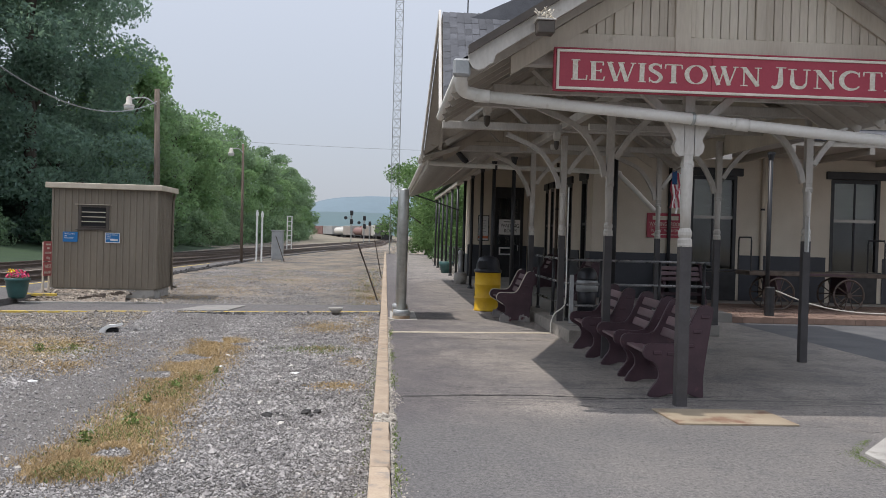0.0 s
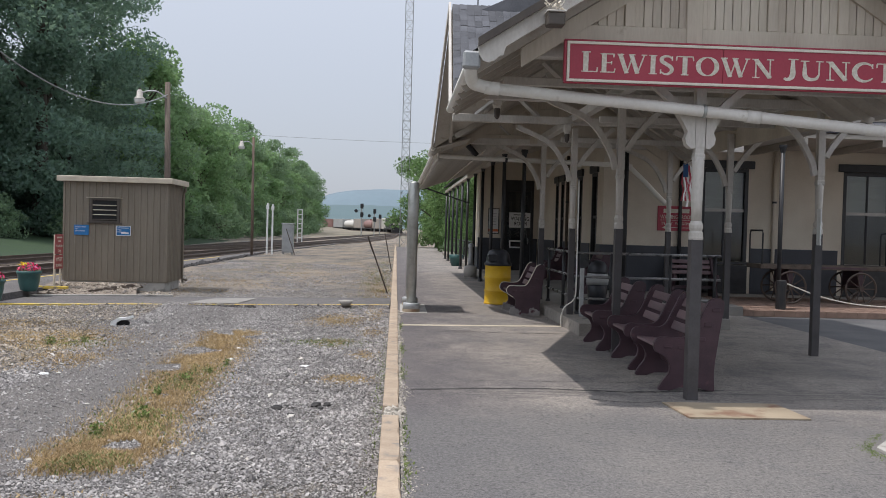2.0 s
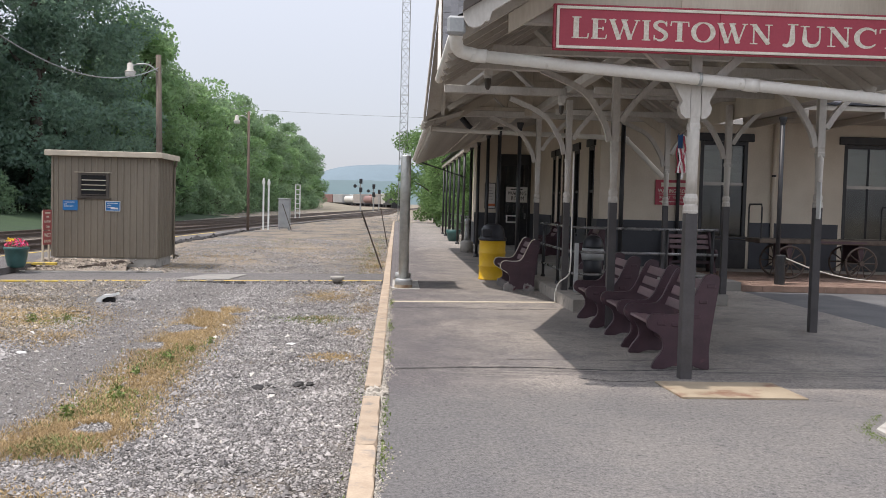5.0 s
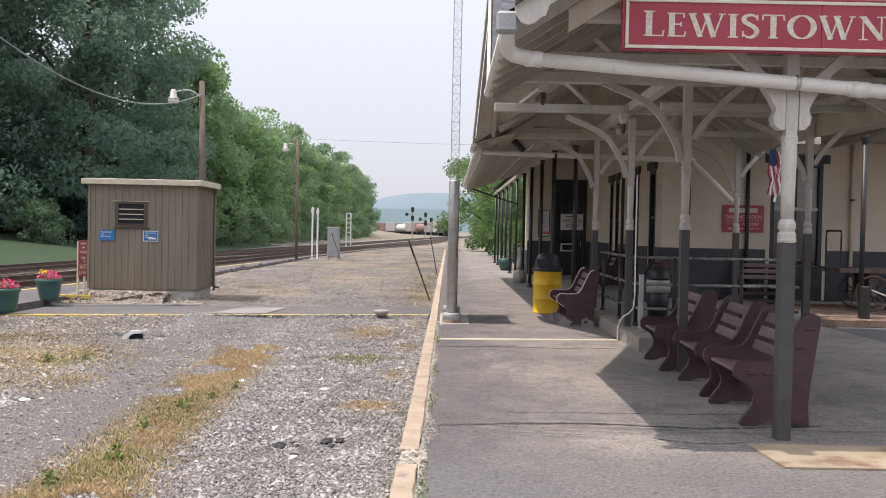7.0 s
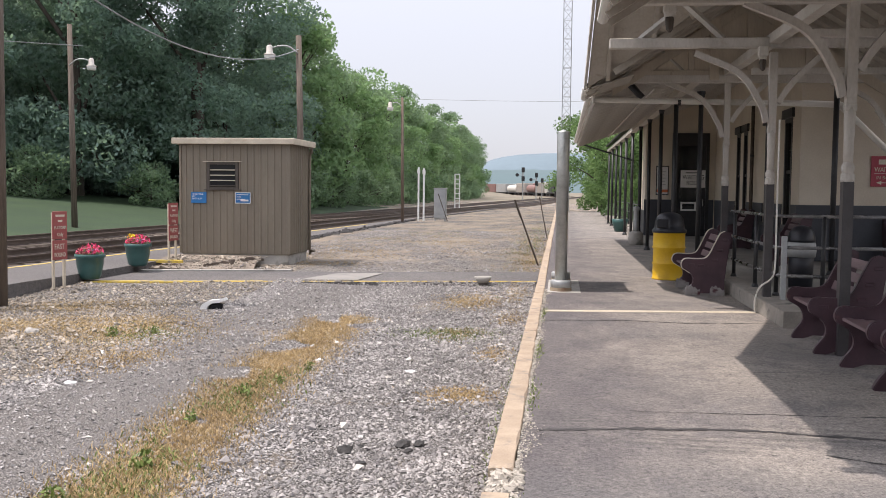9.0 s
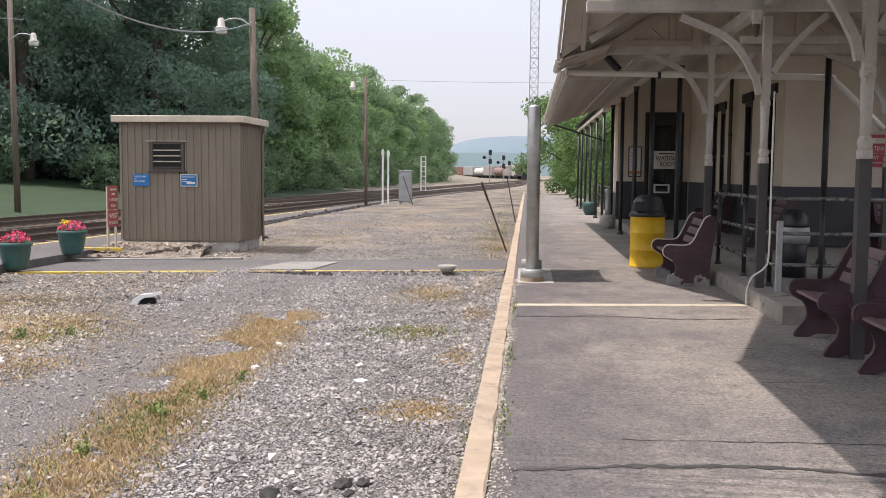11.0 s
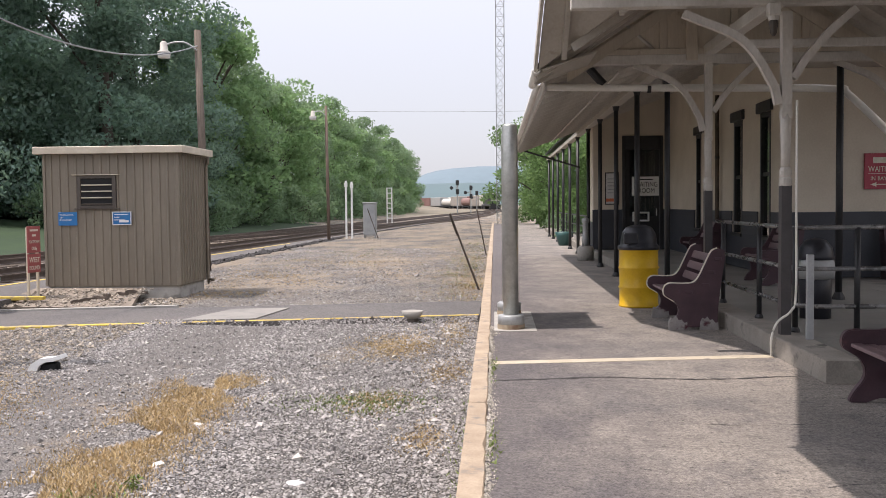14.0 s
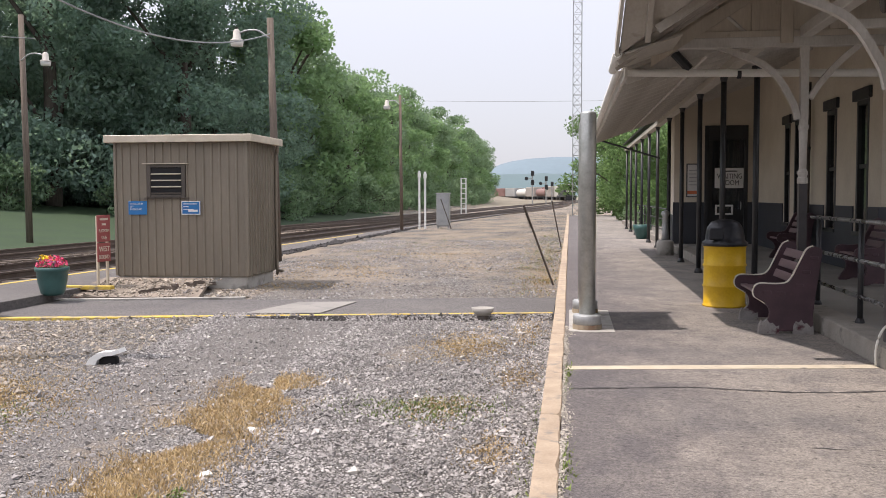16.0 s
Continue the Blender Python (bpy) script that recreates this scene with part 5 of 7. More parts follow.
can = thing("trackside_canopy", (0, 0, 0), "long cream canopy roof on black iron posts beside the platform", "canopy", "", "structure")
part("deck", slab([(0.95, 0.15, canopy_z(0.95)), (0.95, 15.5, canopy_z(0.95)), (5.24, 15.5, canopy_z(5.24)), (5.24, 0.15, canopy_z(5.24))], 0.05), "soffit", can, "cream boarded soffit")
part("shingle_layer", slab([(0.9, 0.13, canopy_z(0.9) + 0.06), (0.9, 15.55, canopy_z(0.9) + 0.06), (5.26, 15.55, canopy_z(5.26) + 0.06), (5.26, 0.13, canopy_z(5.26) + 0.06)], 0.03), "shingle", can)
part("deck_far", slab([(2.6, 15.5, canopy_z(2.6)), (2.6, 32, canopy_z(2.6)), (3.6, 32, canopy_z(3.6)), (3.6, 15.5, canopy_z(3.6))], 0.06), "black_iron", can, "narrow dark far canopy")
part("fascia", box((0.9, 0.15, 3.1), (0.945, 15.5, 3.26), 0.006), "white_paint", can)
part("gutter", gutter((0.84, 0.2, 3.24), (0.84, 15.5, 3.22)), "pvc", can, "pale gutter", True)
me = mesh_of(slab([(0.95, -0.035, canopy_z(0.95) - 0.16), (0.95, 0.035, canopy_z(0.95) - 0.16), (5.2, 0.035, canopy_z(5.2) - 0.16), (5.2, -0.035, canopy_z(5.2) - 0.16)], 0.15), "rafter", "white_paint")
for i in range(20):
    part("rafter", me, None, can, at=(0, 0.45 + i * 0.78, 0))
part("post_beam", box((2.67, 0.2, canopy_z(2.76) - 0.3), (2.85, 32, canopy_z(2.76) - 0.165), 0.008), "soffit", can, "cream beam over the posts")
part("eave_board", slab([(0.84, -1.2, 3.21), (0.84, 0.14, 3.21), (1.5, 0.14, 3.42), (1.5, -1.2, 3.42)], 0.02), "soffit", can, "cream closing board under the eave")
part("end_strut", tube([(1.0, 15.4, 3.15), (2.76, 15.4, 2.6)], 0.03, 6), "black_iron", can)
part("ceiling_side", box((6.02, -7.3, 3.5), (7.5, -1.01, 3.56)), "soffit", can, "boarded side ceiling")
part("ceiling_north", box((5.3, 0.6, 3.85), (16, W2 - 0.01, 3.95)), "soffit", can, "flat boarded ceiling by the forecourt")
part("roof_north", slab([(6.05, 0.55, 3.97), (16.05, 0.55, 3.97), (16.05, W2, 4.6), (6.05, W2, 4.6)], 0.05), "shingle", can)
for x in (7.3, 9.0, 10.8, 12.6):
    part("ceiling_beam", box((x - 0.06, 0.6, 3.7), (x + 0.06, W2 - 0.01, 3.848), 0.006), "soffit", can)
# main station roof behind
bm = bmesh.new()
slab([(4.7, W2 - 0.4, 5.0), (22, W2 - 0.4, 5.0), (22, 12, 8.6), (8.6, 12, 8.6)], 0.1, bm)
slab([(4.7, W2 - 0.4, 5.0), (4.7, 17.9, 5.0), (8.6, 15, 8.6), (8.6, 12, 8.6)], 0.1, bm)
setting("roof_main", bm, "shingle", "grey shingled hip roof of the station", "roof")

iron = thing("iron_post", (2.76, 4.0, 0.0), "slender black iron canopy post with a flared cap", "post", "iron canopy posts")
part("shaft", tube([(0, 0, 0), (0, 0, 3.5)], 0.048, 12), "black_iron", iron, "", True)
part("cap", lathe([(0.05, 3.45), (0.06, 3.5), (0.085, 3.58), (0.085, 3.62)], 12), "black_iron", iron)
part("foot", lathe([(0.085, 0.0), (0.085, 0.03), (0.06, 0.08), (0.048, 0.1)], 12), "black_iron", iron)
for py in (6.95, 10, 12.9, 16.2, 19.3, 22.4, 25.5, 28.6, 31.6):
    copy_thing(iron, Matrix.Translation((2.76, py, 0)))
copy_thing(iron, Matrix.Translation((3.17, 3.3, 0.0)))
copy_thing(iron, Matrix.Translation((4.93, 0.1, 0.19)))
rp = copy_thing(iron, Matrix.Translation((8.28, 0.05, 0.0)))
rope_sleeve = thing("bollard", (8.28, -0.12, 0.12), "short black bollard sleeve with a rope", "bollard")
part("sleeve", lathe([(0.1, 0), (0.1, 0.6), (0.09, 0.62)], 12), "black_iron", rope_sleeve)
part("rope", tube(spline([(0.1, -0.05, 0.55), (0.8, -0.1, 0.3), (1.7, -0.1, 0.14), (3.0, -0.1, 0.12), (4.5, -0.1, 0.3)], 8), 0.015, 6), "lead_rope", rope_sleeve, "pale sagging rope")

# ---------------------------------------------------------------- railings
rail = thing("railing", (0, 0, 0), "black pipe railing on the raised concrete floor", "railing")
for px, py in ((3.26, -0.35), (3.26, -2.1), (3.3, -3.3), (3.86, -3.47), (4.9, -3.47), (5.7, -3.47)):
    part("post", tube([(px, py, 0.2), (px, py, 1.28)], 0.03, 10), "black_iron", rail, "", True)
    part("base", lathe([(0.05, 0.2), (0.05, 0.22), (0.035, 0.25)], 10, at=(px, py, 0)), "black_iron", rail)
for z in (0.48, 0.86, 1.28):
    part("rail", tube([(3.26, 0.0, z), (3.26, -3.2, z), (3.34, -3.4, z), (3.55, -3.47, z), (5.8, -3.47, z)], 0.024, 10), "worn_highlit_iron", rail, "black pipe rail, pale with wear and painted highlights", True)
rail = thing("railing", (0, 0, 0), "black pipe railing at the far end of the platform", "railing")
for py in (19.0, 22.0, 25.0, 28.0, 31.0, 34.0):
    part("post", tube([(3.3, py, 0.0), (3.3, py, 1.1)], 0.03, 8), "black_iron", rail)
for z in (0.4, 0.75, 1.1):
    part("rail", tube([(3.3, 19, z), (3.3, 34, z)], 0.022, 8), "black_iron", rail)


# ---------------------------------------------------------------- benches
END_LOW = [(0.02, 0.0), (0.02, 0.03), (0.06, 0.1), (0.12, 0.18), (0.13, 0.26), (0.09, 0.34), (0.02, 0.385), (-0.03, 0.42), (-0.045, 0.48), (-0.02, 0.54), (0.04, 0.565), (0.16, 0.56), (0.3, 0.57), (0.37, 0.63), (0.43, 0.75), (0.5, 0.9), (0.54, 0.96), (0.6, 0.985), (0.66, 0.97), (0.69, 0.92), (0.66, 0.7), (0.62, 0.4), (0.6, 0.2), (0.61, 0.0)]


def make_bench(label, length, chipped=False):
    """A bench with two scroll-cut ends and long slats; it faces -x and runs along y."""
    b = thing("bench", (0, 0, 0), label, "bench", "platform benches")
    outline = [(0.02, 0.0)] + spline(END_LOW[1:-1], 3) + [(0.61, 0.0), (0.54, 0.0), (0.44, 0.035), (0.24, 0.035), (0.14, 0.0)]
    for yy in (0.0, length - 0.07):
        e = part("end_panel", prism(outline, 0.07, Matrix.Translation((0, yy, 0)), 0.008), "bench_red", b, "dark maroon scroll-cut end panel")
        if chipped:
            for a in (0.015, 0.385):
                part("bare_foot", prism([(a, 0.0), (a + 0.005, 0.1), (a + 0.03, 0.15), (a + 0.06, 0.135), (a + 0.09, 0.165), (a + 0.12, 0.12), (a + 0.15, 0.13), (a + 0.19, 0.085), (a + 0.22, 0.1), (a + 0.225, 0.0)], 0.078, Matrix.Translation((0, yy - 0.004, 0))), "bare_concrete", e, "foot with paint worn off")
        edge = spline([p for p in END_LOW[5:18]], 3)
        if chipped:
            part("worn_edge", tube([(u - 0.004, yy + 0.035, v + 0.004) for u, v in edge], 0.012, 6), "sign_cream", e, "edge worn pale")
        for bx, bz in ((0.1, 0.47), (0.25, 0.46), (0.45, 0.55), (0.52, 0.7), (0.6, 0.86)):
            part("tenon", box((bx - 0.045, yy - 0.012 if yy == 0 else yy + 0.07, bz - 0.02), (bx + 0.045, yy if yy == 0 else yy + 0.085, bz + 0.02), 0.006), "bench_red", e)
    for i in range(4):
        x = 0.02 + i * 0.1
        part("seat_slat", box((x, 0.07, 0.43 - i * 0.008), (x + 0.085, length - 0.07, 0.46 - i * 0.008), 0.006), "bench_slat", b)
    for u, v in ((0.44, 0.6), (0.5, 0.73), (0.56, 0.86)):
        bm = box((-0.015, 0.07, -0.05), (0.015, length - 0.07, 0.05), 0.006)
        part("back_slat", bm, "bench_slat", b, at=Matrix.Translation((u, 0, v)) @ Matrix.Rotation(math.radians(22), 4, "Y"))
    part("stretcher", box((0.3, 0.07, 0.2), (0.36, length - 0.07, 0.28), 0.006), "bench_red", b)
    return b


bench = make_bench("dark maroon slatted bench with scroll-cut ends under the canopy", 1.13)
bench.matrix_basis = pose(2.86, -10.15, 0, 0, 0, -1.2)
copy_thing(bench, pose(2.89, -8.7, 0, 0, 0, -2))
copy_thing(bench, pose(2.87, -6.93, 0, 0, 0, -2))
for m, lab in ((pose(4.45, 2.2, 0.2), "dark bench standing against the trackside wall"), (pose(4.45, 7.6, 0.2), "dark bench standing against the trackside wall"), (pose(8.0, 3.0, 0.12, 0, 0, 90), "dark slatted bench below the waiting-room sign")):
    tagged(copy_thing(bench, m), lab)
worn = make_bench("maroon bench with pale worn edges and bare feet beside the drum", 1.3, True)
worn.matrix_basis = Matrix.Translation((2.3, -1.62, 0))

# ---------------------------------------------------------------- platform things
drum = thing("waste_drum", (2.36, 1.12, 0), "yellow steel waste drum with a black domed lid", "waste bin")
part("barrel", lathe([(0.285, 0.012), (0.295, 0.0), (0.3, 0.02), (0.285, 0.035), (0.285, 0.27), (0.3, 0.285), (0.3, 0.3), (0.285, 0.315), (0.285, 0.56), (0.3, 0.575), (0.3, 0.59), (0.285, 0.605), (0.285, 0.83), (0.3, 0.845), (0.3, 0.865), (0.28, 0.87)], 32), "yellow", drum, "", True)
part("lid", lathe([(0.31, 0.85), (0.312, 0.9), (0.27, 0.93), (0.265, 1.0), (0.245, 1.1), (0.19, 1.18), (0.1, 1.215), (0.02, 1.22)], 28), "black_plastic", drum, "black domed lid", True)
part("flap", box((-0.25, -0.27, 0.94), (-0.05, -0.19, 1.1), 0.015, m=None), "black_plastic", drum)
tie = thing("sign_stand", (0.41, -1.42, 0), "platform sign on two galvanised posts, seen edge-on", "sign")
for yy in (0.0, 1.55):
    part("post", lathe([(0.095, 0.0), (0.095, 2.5), (0.09, 2.52), (0.02, 2.54)], 20, at=(0, yy, 0)), "galvanised", tie, "", True)
    part("collar", lathe([(0.165, 0.06), (0.165, 0.16), (0.15, 0.175), (0.1, 0.18)], 20, at=(0, yy, 0)), "grey_metal", tie, "", True)
    part("base_pad", lathe([(0.17, 0.0), (0.17, 0.06)], 20, at=(0, yy, 0)), "rust_slab", tie)
part("panel", box((-0.03, 0.08, 0.3), (0.03, 1.47, 2.45), 0.01), "grey_metal", tie)
setting("trim_sign_pad", box((0.2, -1.7, 0.0), (0.72, 0.4, 0.006)), "concrete", "concrete pad let into the platform below the sign", "pad")
setting("trim_rust_slab", slab([(2.74, -11.66, 0.002), (3.86, -11.64, 0.002), (3.82, -10.9, 0.002), (2.7, -10.92, 0.002)], 0.014), "rust_slab", "tan rust-stained concrete footing slab", "slab")
setting("trim_patch", slab([(3.86, -13.25, 0.002), (5.4, -13.4, 0.002), (5.4, -12.05, 0.002), (4.45, -12.08, 0.002), (3.88, -12.78, 0.002)], 0.02), "concrete", "pale concrete patch in the asphalt", "slab")

bin2 = thing("waste_bin", (3.93, -2.0, 0.19), "black bin with a clear bag hanging over its rim", "waste bin")
part("body", lathe([(0.17, 0.0), (0.19, 0.66)], 20), "black_plastic", bin2, "", True)
part("bag", lathe([(0.205, 0.46), (0.215, 0.56), (0.2, 0.67), (0.19, 0.68)], 20), "grey_metal", bin2, "pale plastic bag rim", True)
part("lid", lathe([(0.2, 0.68), (0.2, 0.72), (0.18, 0.82), (0.12, 0.9), (0.015, 0.93)], 20), "black_plastic", bin2, "", True)
stake = thing("marker_post", (3.27, -3.85, 0.2), "pale plastic marker post beside the railing", "post")
part("shaft", box((-0.035, -0.02, 0), (0.035, 0.02, 0.83), 0.006), "grey_metal", stake)
ash = thing("ashtray_stand", (2.66, 12.7, 0), "grey smokers' receptacle on a pale round base", "ashtray")
part("base", lathe([(0.22, 0), (0.22, 0.33), (0.2, 0.37), (0.12, 0.4)], 20), "concrete", ash, "", True)
part("neck", lathe([(0.1, 0.4), (0.085, 0.6), (0.075, 1.0), (0.1, 1.05), (0.1, 1.12), (0.03, 1.16)], 16), "grey_metal", ash, "", True)
gp = thing("planter_pot", (2.75, 22.0, 0), "teal glazed pot at the far end of the canopy", "plant pot")
part("pot", lathe([(0.2, 0), (0.3, 0.35), (0.33, 0.5), (0.28, 0.5)], 18), "teal", gp, "", True)
fl = thing("notice_post", (5.98, -7.05, 1.55), "white notice fixed to the side of a canopy post", "notice")
part("sheet", box((-0.06, -0.06, 0), (-0.04, 0.06, 0.5), 0.004), "white_sign", fl)

# baggage wagon
wag = thing("baggage_wagon", (8.7, 2.1, 0.12), "old maroon baggage wagon with spoked iron wheels", "wagon")
part("deck", box((-0.2, -0.45, 0.8), (3.1, 0.45, 0.9), 0.01), "tie_wood", wag)
part("side_lettering", box((1.0, -0.456, 0.83), (2.3, -0.451, 0.87)), "bench_red", wag)
for x in (0.53, 2.2):
    for yy in (-0.42, 0.42):
        wheel = part("wheel", tube([(x + 0.36 * math.cos(2 * math.pi * i / 28), yy, 0.38 + 0.36 * math.sin(2 * math.pi * i / 28)) for i in range(29)], 0.025, 6), "rail_steel", wag, "spoked iron wheel")
        part("hub", tube([(x, yy - 0.06, 0.38), (x, yy + 0.06, 0.38)], 0.06, 10), "rail_steel", wheel)
        for k in range(10):
            a = 2 * math.pi * k / 10
            part("spoke", tube([(x, yy, 0.38), (x + 0.35 * math.cos(a), yy, 0.38 + 0.35 * math.sin(a))], 0.014, 4), "rail_steel", wheel)
    part("axle", tube([(x, -0.42, 0.38), (x, 0.42, 0.38)], 0.03, 8), "rail_steel", wag)
    part("bolster", box((x - 0.06, -0.4, 0.42), (x + 0.06, 0.4, 0.8), 0.008), "bench_red", wag)
for x in (-0.15, 3.05):
    part("end_rack", tube([(x, -0.4, 0.9), (x, -0.4, 1.6), (x, -0.36, 1.68), (x, 0.36, 1.68), (x, 0.4, 1.6), (x, 0.4, 0.9)], 0.02, 8), "black_iron", wag)

# brick paving by the wall, joined because the pieces are tiny from the platform
verts, faces = [], []
rng = random.Random(9)
for r in range(40):
    for c in range(40):
        x0, y0 = 7.32 + c * 0.22 + (0.11 if r % 2 else 0), -0.55 + r * 0.108
        h = 0.12 + rng.uniform(-0.004, 0.004)
        n = len(verts)
        verts += [(x0, y0, 0.0), (x0 + 0.21, y0, 0.0), (x0 + 0.21, y0 + 0.1, 0.0), (x0, y0 + 0.1, 0.0), (x0, y0, h), (x0 + 0.21, y0, h), (x0 + 0.21, y0 + 0.1, h), (x0, y0 + 0.1, h)]
        faces += [(n + 4, n + 5, n + 6, n + 7), (n, n + 1, n + 5, n + 4), (n + 1, n + 2, n + 6, n + 5), (n + 2, n + 3, n + 7, n + 6), (n + 3, n, n + 4, n + 7)]
me = bpy.data.meshes.new("brick_paving")
me.from_pydata(verts, [], faces)
me.materials.append(M["brick"])
tagged(part("brick_paving", me, None), "red-brown brick paving along the station wall", "paving", "", "stuff")
setting("floor_brick_sub", box((7.302, -0.54, -0.01), (22, W2 - 0.01, 0.108)), "dirt", "mortar bed below the brick paving", "floor")


# ---------------------------------------------------------------- shed
SW, SD = 2.53, 1.6
shed = thing("equipment_shed", (-8.17, 4.2, 0), "brown ribbed-metal shed with a flat cream-edged roof", "shed")


def ribbed(length, z0, z1):
    """Ribbed sheet metal along x, with narrow raised ribs."""
    pts = [(0.0, 0.0)]
    x = 0.0
    while x < length - 0.01:
        for dx, d in ((0.105, 0), (0.116, 0.022), (0.14, 0.022), (0.151, 0)):
            if x + dx < length:
                pts.append((x + dx, -d))
        x += 0.158
    pts.append((length, 0))
    bm = bmesh.new()
    lo = [bm.verts.new((u, v, z0)) for u, v in pts]
    hi = [bm.verts.new((u, v, z1)) for u, v in pts]
    for i in range(len(pts) - 1):
        bm.faces.new((lo[i], lo[i + 1], hi[i + 1], hi[i]))
    return bm


part("core", box((0.01, 0.01, 0.08), (SW - 0.01, SD - 0.01, 2.6)), "shed_metal", shed)
for m, n in ((Matrix.Identity(4), SW), (pose(SW, 0, 0, 0, 0, 90), SD), (pose(SW, SD, 0, 0, 0, 180), SW), (pose(0, SD, 0, 0, 0, -90), SD)):
    bm = ribbed(n, 0.1, 2.56)
    bm.transform(m)
    part("siding", bm, "shed_metal", shed, "brown ribbed metal sheet")
for x, yy in ((0, 0), (SW, 0), (SW, SD), (0, SD)):
    part("corner_trim", box((x - 0.025, yy - 0.025, 0.1), (x + 0.025, yy + 0.025, 2.56), 0.004), "shed_metal", shed)
part("roof", box((-0.12, -0.12, 2.6), (SW + 0.12, SD + 0.12, 2.66), 0.01), "shed_trim", shed)
for lo, hi in (((-0.15, -0.15, 2.555), (SW + 0.15, -0.121, 2.69)), ((-0.15, SD + 0.121, 2.555), (SW + 0.15, SD + 0.15, 2.69)), ((-0.15, -0.12, 2.555), (-0.121, SD + 0.12, 2.69)), ((SW + 0.121, -0.12, 2.555), (SW + 0.15, SD + 0.12, 2.69))):
    part("fascia", box(lo, hi, 0.008), "shed_trim", shed, "cream metal roof edge")
part("foundation", box((0.03, 0.03, -0.35), (SW - 0.03, SD - 0.03, 0.1), 0.01), "concrete", shed, "stained concrete footing")
part("downpipe", tube(spline([(SW + 0.12, SD - 0.1, 2.55), (SW + 0.1, SD - 0.06, 2.42), (SW + 0.06, SD - 0.03, 2.3), (SW + 0.06, SD - 0.03, 0.2), (SW + 0.1, SD - 0.05, 0.1), (SW + 0.2, SD - 0.1, 0.08)], 5), 0.03, 8), "shed_metal", shed, "", True)
vent = part("vent", box((0.65, -0.03, 1.57), (1.35, -0.022, 2.13)), "dark", shed, "dark louvred vent")
for lo, hi in (((0.63, -0.05, 1.55), (0.7, -0.005, 2.15)), ((1.3, -0.05, 1.55), (1.37, -0.005, 2.15)), ((0.701, -0.05, 1.55), (1.299, -0.005, 1.6)), ((0.701, -0.05, 2.1), (1.299, -0.005, 2.15))):
    part("vent_frame", box(lo, hi, 0.004), "vent_metal", vent)
for i in range(4):
    part("louvre", box((0.71, -0.06, 0), (1.29, 0.0, 0.012), 0.002), "shed_trim" if i else "vent_metal", vent, at=Matrix.Translation((0, 0, 1.64 + i * 0.118)) @ Matrix.Rotation(math.radians(28), 4, "X"))
part("drip_cap", box((0.55, -0.075, 2.16), (1.43, -0.005, 2.175), 0.003), "shed_trim", vent)
part("vent_sill", box((0.57, -0.06, 1.525), (1.43, -0.005, 1.545), 0.003), "vent_metal", vent)
for x, mat, nm in ((0.26, "blue_sign", "blue notice plate"), (1.29, "blue_sign", "blue notice plate with a white border")):
    pl = part("notice_plate", box((x, -0.04, 1.23), (x + 0.36, -0.026, 1.48), 0.003), mat, shed, nm)
    if x > 1:
        for lo, hi in (((x, -0.045, 1.23), (x + 0.36, -0.041, 1.245)), ((x, -0.045, 1.465), (x + 0.36, -0.041, 1.48)), ((x, -0.045, 1.246), (x + 0.015, -0.041, 1.464)), ((x + 0.345, -0.045, 1.246), (x + 0.36, -0.041, 1.464))):
            part("border", box(lo, hi), "white_sign", pl)
        part("panel", box((x + 0.13, -0.045, 1.28), (x + 0.31, -0.041, 1.32)), "white_sign", pl)
    if x < 1:
        for i, line in enumerate(("WHEELCHAIR", "LIFT", "ENCLOSURE")):
            words(line, 0.046, "white_sign", pl, Matrix.Translation((x + 0.03, -0.043, 1.415 - i * 0.05)) @ Matrix.Rotation(math.pi / 2, 4, "X"), "white lettering", 0.001, 0.9)
        continue
    for i, w in enumerate((0.27, 0.1, 0.2)):
        part("text_bar", box((x + 0.035, -0.045, 1.42 - i * 0.05), (x + 0.035 + w, -0.041, 1.433 - i * 0.05)), "white_sign", pl)
# loose timber by the footing
for i in range(6):
    y = 2.75 + 0.17 * i
    d = thing("timber_scrap", pose(-7.05 + i * 0.16 + random.uniform(-0.12, 0.12), y, -0.11 + (y - 2.44) * 0.0955, random.uniform(-8, 8), random.uniform(-6, 6), random.uniform(-60, 60)), "splintered dark timber offcut on the stones", "timber", "timber offcuts")
    w = random.uniform(0.08, 0.2)
    part("piece", prism([(-w, 0.0), (-w * 0.8, 0.05), (-w * 0.2, 0.065), (w * 0.4, 0.045), (w, 0.06), (w * 1.15, 0.0)], random.uniform(0.06, 0.12), bevel=0.006), "tie_wood", d)


# ---------------------------------------------------------------- island platform things
def leaf_mesh(name, n, spread, size, material, seed, flat=0.0):
    """Many small bent leaves scattered by spread(rng)."""
    rng = np.random.default_rng(seed)
    p = spread(rng, n)
    a = rng.normal(size=(n, 3))
    a /= np.linalg.norm(a, axis=1)[:, None]
    b = np.cross(a, rng.normal(size=(n, 3)))
    b /= np.linalg.norm(b, axis=1)[:, None]
    s = size * rng.uniform(0.6, 1.3, (n, 1))
    c = np.cross(a, b)
    v = np.stack([p - a * s, p + b * s * 0.5, p + a * s, p - b * s * 0.5], 1).reshape(-1, 3)
    f = np.arange(n * 4).reshape(-1, 4)
    me = bpy.data.meshes.new(name)
    me.from_pydata(v.tolist(), [], f.tolist())
    me.materials.append(M[material])
    return me


